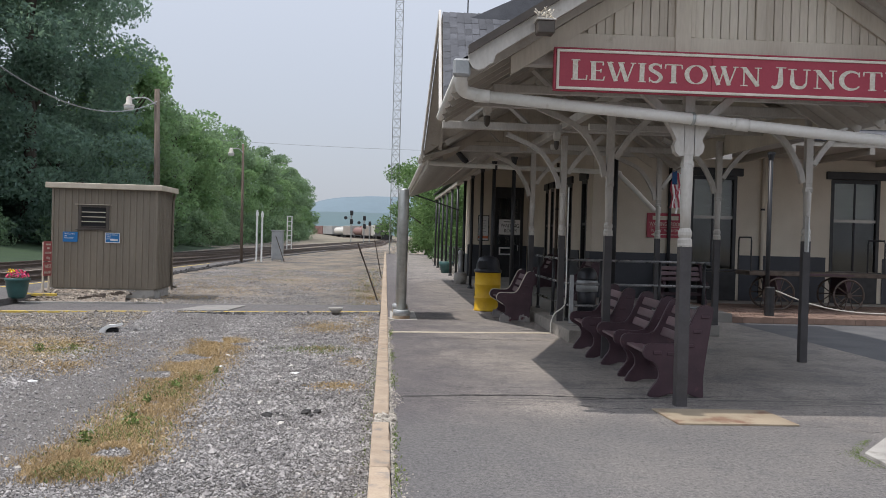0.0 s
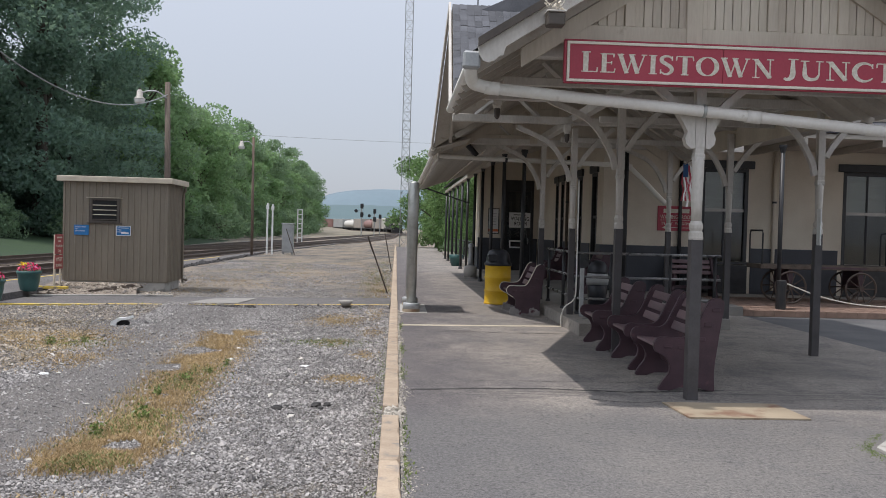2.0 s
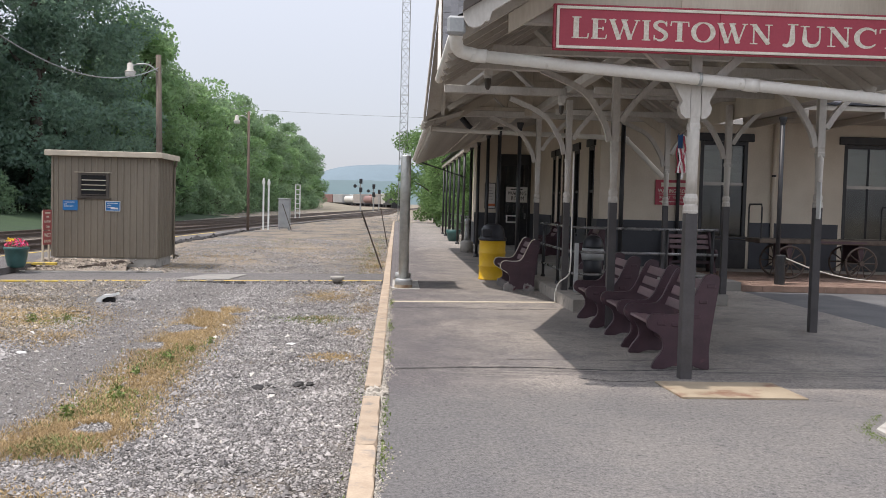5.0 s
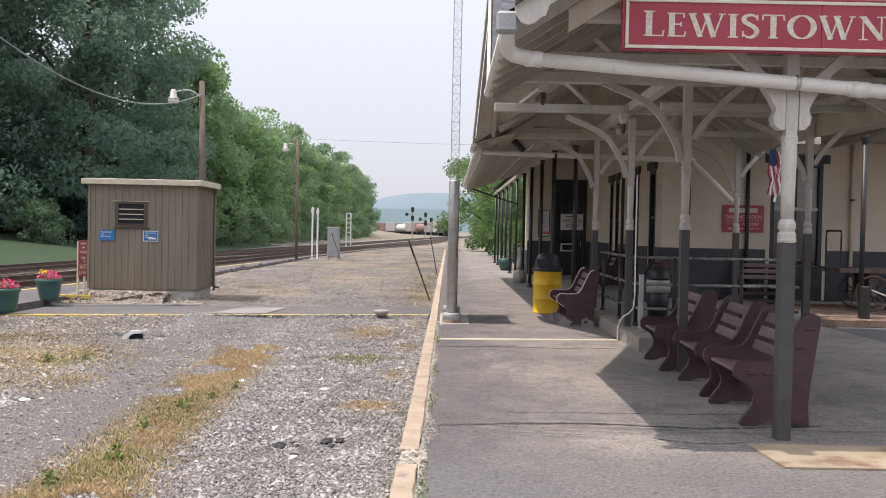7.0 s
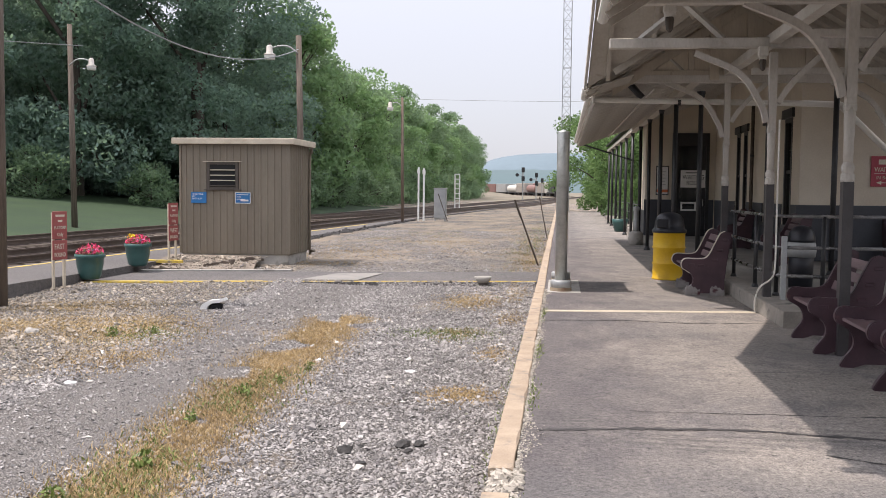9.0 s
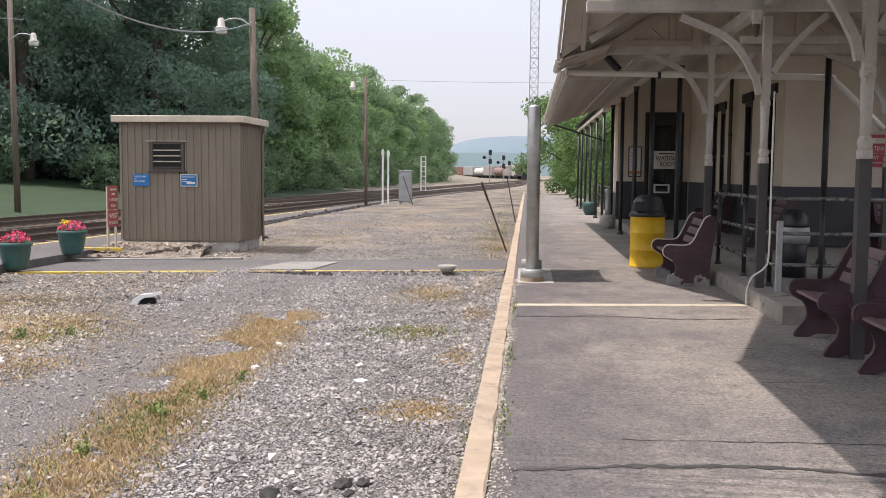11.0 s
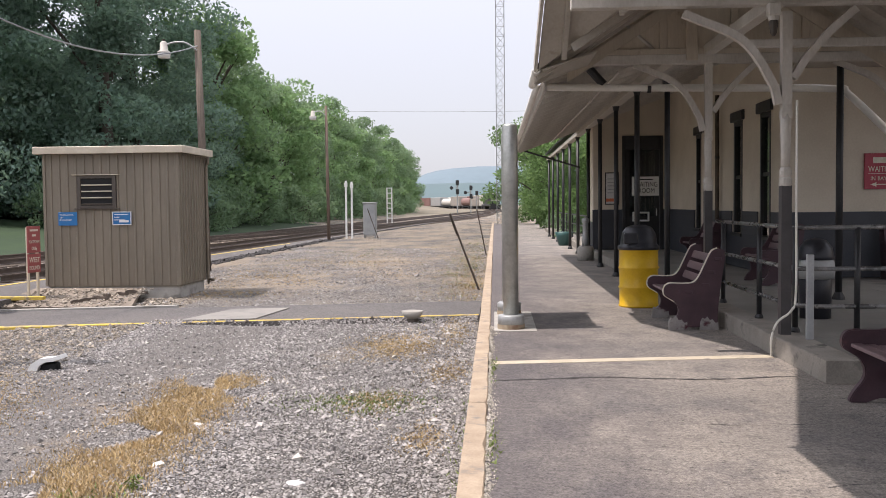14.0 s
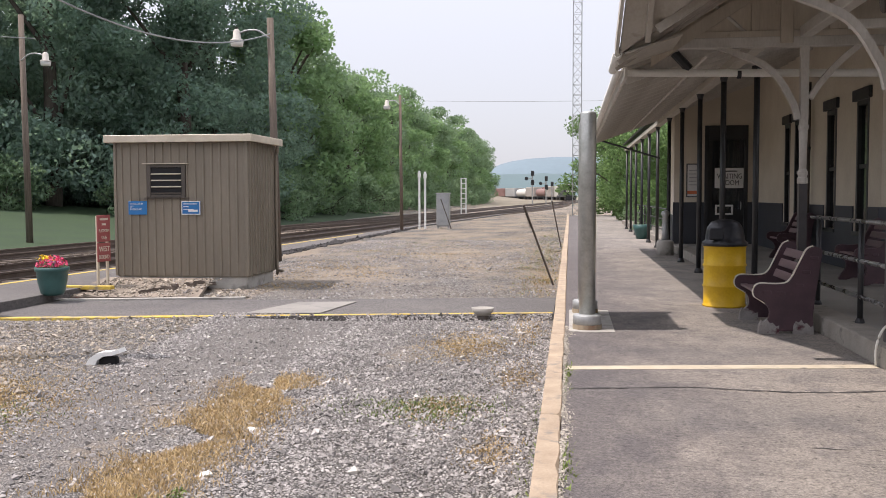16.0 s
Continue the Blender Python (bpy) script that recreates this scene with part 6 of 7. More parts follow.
def make_pot(at, label, yellow):
    p = thing("flower_pot", Matrix.Translation(at) @ Matrix.Diagonal((0.82, 0.82, 0.9, 1)), label, "plant pot", "flower pots")
    part("pot", lathe([(0.2, 0), (0.23, 0.05), (0.28, 0.25), (0.3, 0.42), (0.33, 0.44), (0.33, 0.5), (0.3, 0.505), (0.27, 0.44)], 28), "teal", p, "teal glazed pot", True)
    part("soil", lathe([(0.28, 0.42), (0.28, 0.445)], 20), "soil", p)

    def dome(rng, n):
        a, r = rng.uniform(0, 6.283, n), 0.3 * np.sqrt(rng.uniform(0, 1, n))
        return np.stack([r * np.cos(a), r * np.sin(a), 0.46 + rng.uniform(0, 0.2, n) * (1 - (r / 0.36) ** 2)], 1)

    part("foliage", leaf_mesh("foliage", 260, dome, 0.05, "leaf_mid", 3), None, p)

    def tops(rng, n):
        q = dome(rng, n)
        q[:, 2] += 0.06
        return q

    part("blossom", leaf_mesh("blossom", 240, tops, 0.04, "petal_pink", 4), None, p, "bright pink blossom")
    if yellow:
        part("blossom", leaf_mesh("blossom", 60, lambda rng, n: np.stack([rng.normal(-0.12, 0.07, n), rng.normal(0, 0.07, n), rng.uniform(0.6, 0.72, n)], 1), 0.035, "petal_yellow", 5), None, p, "yellow blossom")
    part("blossom", leaf_mesh("blossom", 60, lambda rng, n: np.stack([rng.normal(0.1, 0.08, n), rng.normal(-0.08, 0.07, n), rng.uniform(0.5, 0.62, n)], 1), 0.035, "petal_violet", 6), None, p, "mauve blossom")
    return p


make_pot((-8.1, -0.2, -0.1), "teal pot of pink flowers at the platform corner", False)
make_pot((-8.1, 1.8, -0.02), "teal pot of pink and yellow flowers on the platform", True)


def make_direction_sign(at, label, word):
    s = thing("platform_notice", at, label, "sign", "platform notices")
    for x in (-0.12, 0.12):
        part("leg", box((x - 0.022, -0.02, 0), (x + 0.022, 0.02, 1.3), 0.004), "shed_trim", s)
    for z0, z1 in ((0.5, 0.83), (0.85, 1.32)):
        part("board", box((-0.16, -0.045, z0), (0.16, -0.022, z1), 0.003), "faded_red", s, "faded red board")
    words(word, 0.13, "letter_gold", s, Matrix.Translation((-0.135, -0.049, 0.68)) @ Matrix.Rotation(math.pi / 2, 4, "X"), "cream lettering", 0.002, 0.78)
    words("BOUND", 0.1, "letter_gold", s, Matrix.Translation((-0.14, -0.049, 0.55)) @ Matrix.Rotation(math.pi / 2, 4, "X"), "cream lettering", 0.002, 0.72)
    for z, h in ((1.23, 0.035), (1.14, 0.035)):
        part("text_bar", box((-0.1 if z > 1.2 else -0.05, -0.049, z), (0.1 if z > 1.2 else 0.05, -0.046, z + h)), "letter_gold", s)
    words("PLATFORM", 0.075, "letter_gold", s, Matrix.Translation((-0.135, -0.049, 1.02)) @ Matrix.Rotation(math.pi / 2, 4, "X"), "cream lettering", 0.002, 0.72)
    words("Only", 0.085, "letter_gold", s, Matrix.Translation((-0.07, -0.049, 0.9)) @ Matrix.Rotation(math.pi / 2, 4, "X"), "cream lettering", 0.002, 0.8)
    return s


make_direction_sign(pose(-8.1, -1.3, -0.17, 0, 0, 74), "red eastbound platform notice on two pale legs", "EAST")
make_direction_sign(pose(-8.0, 3.3, -0.08, 0, 0, 76), "red westbound platform notice on two pale legs", "WEST")

pole = thing("utility_pole", (-7.95, -3.3, -0.27), "weathered brown wooden utility pole beside the platform", "pole")
part("shaft", tube([(0, 0, 0), (0.04, 0, 8.5)], 0.12, 12, r_end=0.1), "pole_wood", pole, "", True)
part("conduit", tube([(0.02, -0.14, 0.1), (0.03, -0.14, 2.6)], 0.02, 6), "grey_metal", pole)
part("guard", box((-0.1, -0.16, 2.9), (0.08, -0.1, 3.3), 0.01), "grey_metal", pole)
part("crossarm", box((-0.6, -0.06, 7.6), (0.6, 0.06, 7.75), 0.01), "pole_wood", pole)
sp = thing("station_flag_sign", (-8.02, -3.75, -0.27), "blue and white station flag sign on a pale post", "sign")
part("post", lathe([(0.055, 0.5), (0.055, 3.0), (0.02, 3.02)], 14), "shed_trim", sp, "", True)
part("footing", lathe([(0.28, 0), (0.26, 0.2), (0.17, 0.22), (0.17, 0.5), (0.06, 0.52)], 14), "concrete", sp, "rough concrete footing")
part("panel", box((-0.85, -0.02, 2.62), (0.04, 0.02, 2.98), 0.004), "navy", sp, "dark blue panel")
part("white_wedge", prism([(-0.85, 2.62), (-0.35, 2.62), (-0.85, 2.8)], 0.006, Matrix.Translation((0, -0.027, 0))), "white_sign", sp)
part("emblem", prism([(-0.3, 2.88), (-0.22, 2.92), (-0.22, 2.86)], 0.006, Matrix.Translation((0, -0.027, 0))), "white_sign", sp)
part("emblem_bar", box((-0.2, -0.026, 2.86), (0.0, -0.021, 2.91)), "white_sign", sp)
for i in range(5):
    part("flag_stripe", slab([(-0.1 + i * 0.04, 0.01 * (i % 2), 2.42 - i * 0.02), (-0.06 + i * 0.04, 0.01 * ((i + 1) % 2), 2.41 - i * 0.02), (-0.02 + i * 0.04, 0, 2.2), (-0.06 + i * 0.04, 0.01, 2.2)], 0.004), ("sign_red", "white_sign")[i % 2], sp)


def lamp_pole(at, h, label, arm, material, lean=(0, 0), dz=0.35, r=0.11):
    """A wooden pole with a bracket arm and a bell lamp."""
    p = thing("street_lamp", at, label, "street lamp", "yard lamps")
    part("shaft", tube([(0, 0, 0), (lean[0], lean[1], h)], r, 12, r_end=r * 0.78), material, p, "", True)
    zz = h - dz
    x0 = lean[0] * zz / h
    s = 1 if arm > 0 else -1
    part("arm", tube(spline([(x0, -0.08, zz - 0.12), (x0 + arm * 0.35, -0.1, zz + 0.08), (x0 + arm * 0.75, -0.1, zz + 0.08), (x0 + arm, -0.1, zz - 0.02)], 5), 0.022, 8), "grey_metal", p, "", True)
    hd = part("lamp_head", lathe([(0.05, zz + 0.12), (0.09, zz + 0.08), (0.1, zz - 0.1), (0.17, zz - 0.15), (0.175, zz - 0.18)], 16, at=(x0 + arm, -0.1, 0)), "white_paint", p, "white bell lamp head", True)
    part("lens", lathe([(0.15, zz - 0.3), (0.165, zz - 0.2), (0.165, zz - 0.181)], 16, at=(x0 + arm, -0.1, 0)), "lamp_glass", hd, "pale glass refractor", True)
    part("sensor", lathe([(0.035, zz + 0.12), (0.035, zz + 0.18)], 10, at=(x0 + arm, -0.1, 0)), "vent_metal", hd)
    return p


lamp_pole((-7.2, 11.0, -0.1), 6.15, "weathered wooden pole with a white yard lamp behind the shed", -0.85, "pole_wood", (-0.12, 0), 0.4)
lamp_pole((-17.2, 16.4, 0.0), 7.4, "wooden pole with a white yard lamp across the tracks", 0.85, "pole_wood", (-0.1, 0), 1.35)
lamp_pole((-7.5, 31.0, -0.18), 6.35, "brown wooden pole with a small yard lamp by the gravel", -0.6, "pole_brown", (-0.05, 0), 0.35, 0.08)


def wire(a, b, sag, r=0.014):
    a, b = Vector(a), Vector(b)
    return [a.lerp(b, k / 24) - Vector((0, 0, sag * 4 * (k / 24) * (1 - k / 24))) for k in range(25)], r


for a, b, sag, lab in (((-7.3, 10.95, 5.65), (-7.92, -3.3, 5.4), 0.95, "sagging grey cable between two poles"), ((-22, 80, 11.0), (16, 80, 10.6), 0.3, "thin cable across the sky"), ((-16.7, 16.2, 6.6), (-42, -8, 7.2), 0.5, "thin cable over the lawn")):
    pts, r = wire(a, b, sag)
    c = thing("overhead_cable", (0, 0, 0), lab, "cable")
    part("run", tube(pts, 0.016, 5), "cable", c)

# ---------------------------------------------------------------- yard things
cab = thing("signal_cabinet", Matrix.Translation((-5.97, 34.1, -0.15)) @ Matrix.Diagonal((1.16, 1.16, 1.02, 1)), "grey metal signal cabinet on legs", "cabinet")
part("body", box((-0.27, -0.2, 0.2), (0.27, 0.25, 1.75), 0.015), "grey_metal", cab)
part("door", box((-0.24, -0.215, 0.24), (0.24, -0.2, 1.7), 0.006), "grey_metal", cab)
part("roof", box((-0.3, -0.24, 1.75), (0.3, 0.28, 1.8), 0.01), "grey_metal", cab)
for x in (-0.22, 0.22):
    part("leg", box((x - 0.03, -0.1, 0), (x + 0.03, 0.1, 0.2)), "grey_metal", cab)
for x, h in ((-7.0, 2.85), (-6.72, 2.8)):
    w = thing("marker_post", (x, 33.1, -0.1), "tall white marker post beside the track", "post", "white posts")
    part("shaft", box((-0.045, -0.045, 0), (0.045, 0.045, h), 0.008), "white_sign", w)
    part("plate", box((-0.07, -0.08, h - 0.32), (0.09, -0.061, h - 0.1), 0.004), "white_sign", w)
lad = thing("signal_mast", (-8.6, 67.0, -0.1), "grey ladder signal mast beside the track", "signal")
for x in (-0.2, 0.2):
    part("rail", box((x - 0.05, -0.05, 0), (x + 0.05, 0.05, 3.1)), "white_sign", lad)
for i in range(7):
    part("rung", box((-0.15, -0.03, 0.5 + i * 0.42), (0.15, 0.03, 0.58 + i * 0.42)), "white_sign", lad)


def lean_stake(at, top, label, plate):
    s = thing("leaning_marker", at, label, "marker post")
    part("shaft", tube([(0, 0, 0), top], 0.022, 6), "tie_wood", s)
    if plate:
        t = Vector(top)
        d = t.normalized()
        m = Matrix.Translation(t * 0.82) @ d.to_track_quat("Z", "Y").to_matrix().to_4x4()
        part("plate", box((-0.06, -0.03, -0.16), (0.06, -0.022, 0.26), 0.003, m=m), "vent_metal", s, "dark narrow plate")
        for i in range(4):
            part("text_bar", box((-0.035, -0.034, -0.1 + i * 0.08), (0.035, -0.031, -0.06 + i * 0.08), 0, m=m), "sign_cream", s)


lean_stake((-0.1, 5.5, -0.15), (-0.56, 0.0, 1.52), "leaning rusty marker post with a dark plate", True)
lean_stake((-0.05, 17.2, -0.12), (-0.3, 0.1, 1.5), "thin leaning stake by the kerb", False)
lean_stake((-5.5, 33.6, -0.12), (-0.5, -0.2, 1.5), "leaning white-tipped stake by the cabinet", False)

bowl = thing("broken_lamp", (-0.92, -0.28, -0.1), "broken white lamp bowl lying at the crossing edge", "debris")
part("stub", lathe([(0.09, 0), (0.08, 0.1)], 10), "vent_metal", bowl)
part("bowl", lathe([(0.08, 0.1), (0.13, 0.14), (0.15, 0.2), (0.135, 0.2), (0.11, 0.15)], 14), "concrete", bowl, "", True)
junk = thing("scrap_piece", (-4.62, -3.35, ground_height(-4.62, -3.35) - 0.02), "bent pale scrap with a dark hollow lying on the stones", "debris")
part("shell", prism([(-0.2, 0.0), (-0.15, 0.09), (-0.05, 0.15), (0.08, 0.16), (0.17, 0.19), (0.19, 0.15), (0.1, 0.12), (0.0, 0.11), (-0.06, 0.07), (-0.09, 0.0)], 0.16), "white_sign", junk)
# near-black block added to stand for the shade in the hollow
part("core", box((-0.08, 0.05, 0.0), (0.12, 0.15, 0.1), 0.02), "dark", junk)


def stone_thing(at, r, material, label):
    bm = bmesh.new()
    bmesh.ops.create_icosphere(bm, subdivisions=2, radius=r)
    for v in bm.verts:
        v.co *= 1 + 0.4 * noise.noise(v.co / r * 1.2 + Vector(at)) + 0.45 * noise.noise(v.co / r * 3.1 + Vector(at))
        v.co.z *= 0.6
    o = part("stone", bm, material, None)
    o.location = (at[0], at[1], at[2] + r * 0.35)
    return tagged(o, label, "stone", "loose stones")


for at, r, mat, lab in (((-1.1, -7.2, -0.29), 0.06, "white_sign", "pale white stone on the gravel"), ((-1.1, -10.16, -0.28), 0.075, "coal", "dark lump of coal-like stone"), ((-0.93, -10.45, -0.28), 0.05, "coal", "dark lump of coal-like stone"),
                        ((-0.72, -9.95, -0.28), 0.07, "coal", "dark lump of coal-like stone"), ((-0.6, -9.9, -0.28), 0.06, "coal", "dark lump of coal-like stone"), ((-0.66, -10.08, -0.28), 0.04, "coal", "dark lump of coal-like stone"), ((-1.02, -10.02, -0.28), 0.035, "coal", "dark lump of coal-like stone"), ((-1.2, -7.7, -0.28), 0.05, "coal", "dark lump of coal-like stone"),
                        ((-2.15, -6.8, -0.27), 0.05, "white_sign", "pale white stone on the gravel"), ((-2.25, -5.6, -0.27), 0.05, "white_sign", "pale white stone on the gravel"), ((-4.5, -7.4, -0.27), 0.05, "white_sign", "pale white stone on the gravel"),
                        ((-4.1, -8.4, -0.27), 0.06, "white_sign", "pale white stone on the gravel"), ((-4.75, -9.0, -0.27), 0.06, "white_sign", "pale white stone on the gravel"), ((-6.1, -5.6, -0.27), 0.1, "concrete", "broken lump of concrete")):
    stone_thing(at, r * 0.8 if mat == "coal" else r, mat, lab)

# ---------------------------------------------------------------- tower, signals, train, hills
tower = thing("radio_tower", (0.72, 60, 0), "tall slender steel lattice radio tower", "tower")
hw = 0.32
for sx, sy in ((-1, -1), (1, -1), (1, 1), (-1, 1)):
    part("leg", tube([(sx * hw, sy * hw, 0), (sx * hw, sy * hw, 45)], 0.035, 6), "grey_metal", tower)
for face in range(4):
    bm = bmesh.new()
    a, b = ((-1, -1), (1, -1), (1, 1), (-1, 1))[face], ((1, -1), (1, 1), (-1, 1), (-1, -1))[face]
    for i in range(60):
        z = i * 0.75
        p, q = (a, b) if i % 2 else (b, a)
        tube([(p[0] * hw, p[1] * hw, z), (q[0] * hw, q[1] * hw, z + 0.75)], 0.018, 4, bm)
        tube([(p[0] * hw, p[1] * hw, z), (q[0] * hw, q[1] * hw, z)], 0.015, 4, bm)
    part("bracing", bm, "grey_metal", tower)
for x, yy, h, n in ((-5.6, 137, 5.2, 2), (-3.8, 150, 4.6, 2), (-3.0, 160, 3.8, 1)):
    s = thing("railway_signal", (x, yy, 0), "dark two-headed railway signal on a slim mast", "signal", "yard signals")
    part("mast", tube([(0, 0, 0), (0, 0, h)], 0.09, 8), "grey_metal", s)
    for i in range(n):
        part("target", lathe([(0.28, -0.05), (0.28, 0.05)], 16), "black_iron", s, at=Matrix.Translation((0.05, -0.15, h - 0.3 - i * 1.4)) @ Matrix.Rotation(math.pi / 2, 4, "X"))
        part("head", box((-0.2, -0.5, h - 0.7 - i * 1.4), (0.3, -0.2, h + 0.1 - i * 1.4), 0.03), "black_iron", s)
    part("side_head", lathe([(0.28, -0.05), (0.28, 0.05)], 14), "black_iron", s, at=Matrix.Translation((-0.9, -0.15, h - 1.1)) @ Matrix.Rotation(math.pi / 2, 4, "X"))
    part("bracket", box((-0.9, -0.05, h - 1.15), (0, 0.05, h - 1.05)), "grey_metal", s)


def rail_car(m, material, tank, label):
    c = thing("freight_car", m, label, "freight car", "freight train")
    if tank:
        bm = tube([(0, -7.4, 2.3), (0, -7.0, 2.3), (0, 7.0, 2.3), (0, 7.4, 2.3)], 1.35, 18)
        part("tank", bm, material, c, "", True)
        part("dome", lathe([(0.5, 3.5), (0.5, 4.0), (0.3, 4.1)], 12), material, c)
    else:
        part("body", box((-1.5, -7.6, 1.0), (1.5, 7.6, 4.2), 0.06), material, c)
        for i in range(13):
            part("rib", box((1.5, -7.3 + i * 1.2, 1.1), (1.58, -7.15 + i * 1.2, 4.1)), material, c)
            part("rib", box((-1.58, -7.3 + i * 1.2, 1.1), (-1.5, -7.15 + i * 1.2, 4.1)), material, c)
    part("underframe", box((-1.3, -7.8, 0.75), (1.3, 7.8, 1.0)), "loco_black", c)
    for yy in (-5.6, 5.6):
        part("bogie", box((-1.1, yy - 1.2, 0.1), (1.1, yy + 1.2, 0.75), 0.1), "loco_black", c)


TRAIN = [(x + 2.5, y + 45) for x, y in [(-2.6, 208), (-5.6, 226), (-8.9, 244), (-12.6, 261), (-16.6, 278), (-21.0, 294), (-26.0, 310), (-31.5, 325)]]
for i in range(1, len(TRAIN)):
    (x0, y0), (x1, y1) = TRAIN[i - 1], TRAIN[i]
    ang = math.degrees(math.atan2(-(x1 - x0), y1 - y0))
    mat = ("car_white", "car_tan", "car_rust", "car_tan", "car_white", "car_grey", "car_rust")[i - 1]
    rail_car(pose((x0 + x1) / 2 - 0.1, (y0 + y1) / 2 + 8, 0, 0, 0, ang), mat, i in (3, 5), {"car_white": "pale grey-white freight car on the curve", "car_tan": "tan weathered freight car on the curve, hazed in colour", "car_rust": "rust-red freight car on the curve", "car_grey": "dull grey freight car on the curve"}[mat])
loco = thing("locomotive", pose(0.2, 245, 0, 0, 0, 8), "black diesel locomotive with a pale nose stripe", "locomotive", "freight train")
part("hood", box((-1.2, 3.0, 1.4), (1.2, 15, 4.3), 0.15), "loco_black", loco)
part("cab", box((-1.5, 0.6, 1.4), (1.5, 3.0, 4.6), 0.15), "loco_black", loco)
part("nose", box((-1.3, -1.2, 1.4), (1.3, 0.6, 3.1), 0.15), "loco_black", loco)
part("nose_stripe", box((-1.2, -1.23, 2.3), (1.2, -1.205, 2.7)), "car_white", loco)
part("number_strip", box((-1.1, 0.57, 4.2), (1.1, 0.595, 4.45)), "car_white", loco)
for x in (-0.75, 0.75):
    part("windscreen", box((x - 0.55, 0.56, 3.4), (x + 0.55, 0.595, 4.05)), "glass", loco)
    part("headlight", tube([(x * 0.25, 0.55, 4.32), (x * 0.25, 0.59, 4.32)], 0.12, 10), "lamp_glass", loco)
part("frame", box((-1.5, -1.9, 0.9), (1.5, 16, 1.4), 0.05), "loco_black", loco)
part("plough", box((-1.4, -2.0, 0.15), (1.4, -1.7, 0.9), 0.03), "loco_black", loco)
for yy in (1.0, 13.0):
    part("bogie", box((-1.1, yy - 1.8, 0.1), (1.1, yy + 1.8, 0.9), 0.1), "loco_black", loco)
# the yard track on which it stands, crossing ahead
yard = thing("railway_track", (0, 0, 0), "rusty yard track curving across the gravel", "railway track", "main line tracks")
curve = spline([(-13.5, 30), (-9.0, 52), (-4.6, 80), (-1.5, 120), (-0.6, 170), (0.0, 215), (-0.1, 253), (-6.4, 289), (-18.5, 339), (-39, 405)], 10)
for s in (-0.72, 0.72):
    bm = bmesh.new()
    last = None
    for i, (x, yy) in enumerate(curve):
        p, q = curve[max(0, i - 1)], curve[min(len(curve) - 1, i + 1)]
        d = Vector((q[0] - p[0], q[1] - p[1], 0)).normalized()
        n = Vector((d.y, -d.x, 0))
        ring = [bm.verts.new(Vector((x, yy, 0)) + n * (s + u) + Vector((0, 0, v))) for u, v in ((-0.04, -0.1), (-0.04, 0.12), (0.04, 0.12), (0.04, -0.1))]
        if last:
            for k in range(3):
                bm.faces.new((last[k], last[k + 1], ring[k + 1], ring[k]))
        last = ring
    bmesh.ops.recalc_face_normals(bm, faces=bm.faces[:])
    part("rail", bm, "rail_steel", yard)
me = mesh_of(box((-1.25, -0.12, -0.12), (1.25, 0.12, 0.0), 0.01), "sleeper", "tie_wood")
for i in range(0, len(curve) - 30):
    for k in range(4):
        x, yy = [curve[i][j] + (curve[i + 1][j] - curve[i][j]) * k / 4 for j in (0, 1)]
        ang = math.degrees(math.atan2(-(curve[i + 1][0] - curve[i][0]), curve[i + 1][1] - curve[i][1]))
        part("sleeper", me, None, yard, at=pose(x, yy, -0.01, 0, 0, ang))


def rolling(x):
    """Low rolling foothills."""
    return 0.62 + 0.3 * noise.noise((x * 0.003 + 7.4, 0, 0))


def shouldered(x):
    """A long ridge that drops away to a shoulder in the west."""
    return 1 - 0.45 * math.exp(-max(x + 200, 0) / 50)


def hill(name, y0, height, x0, x1, profile, material, label, seed):
    bm = bmesh.new()
    rows = []
    n = 160
    for j in range(7):
        f = j / 6
        row = []
        for i in range(n + 1):
            x = x0 + (x1 - x0) * i / n
            rough = 0.025 * noise.noise((i * 0.4, j * 1.3, seed)) + 0.02 * noise.noise((i * 1.5, j, seed))
            row.append(bm.verts.new((x, y0 + 260 * f, height * math.sin(math.pi / 2 * f) * (profile(x) + rough) - 1)))
        rows.append(row)
    for a, b in zip(rows, rows[1:]):
        for i in range(n):
            bm.faces.new((a[i], a[i + 1], b[i + 1], b[i]))
    setting(name, bm, material, label, "hills", True)


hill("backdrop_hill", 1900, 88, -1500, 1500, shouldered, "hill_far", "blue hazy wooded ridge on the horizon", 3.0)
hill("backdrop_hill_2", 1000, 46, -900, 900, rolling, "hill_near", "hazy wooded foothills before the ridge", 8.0)


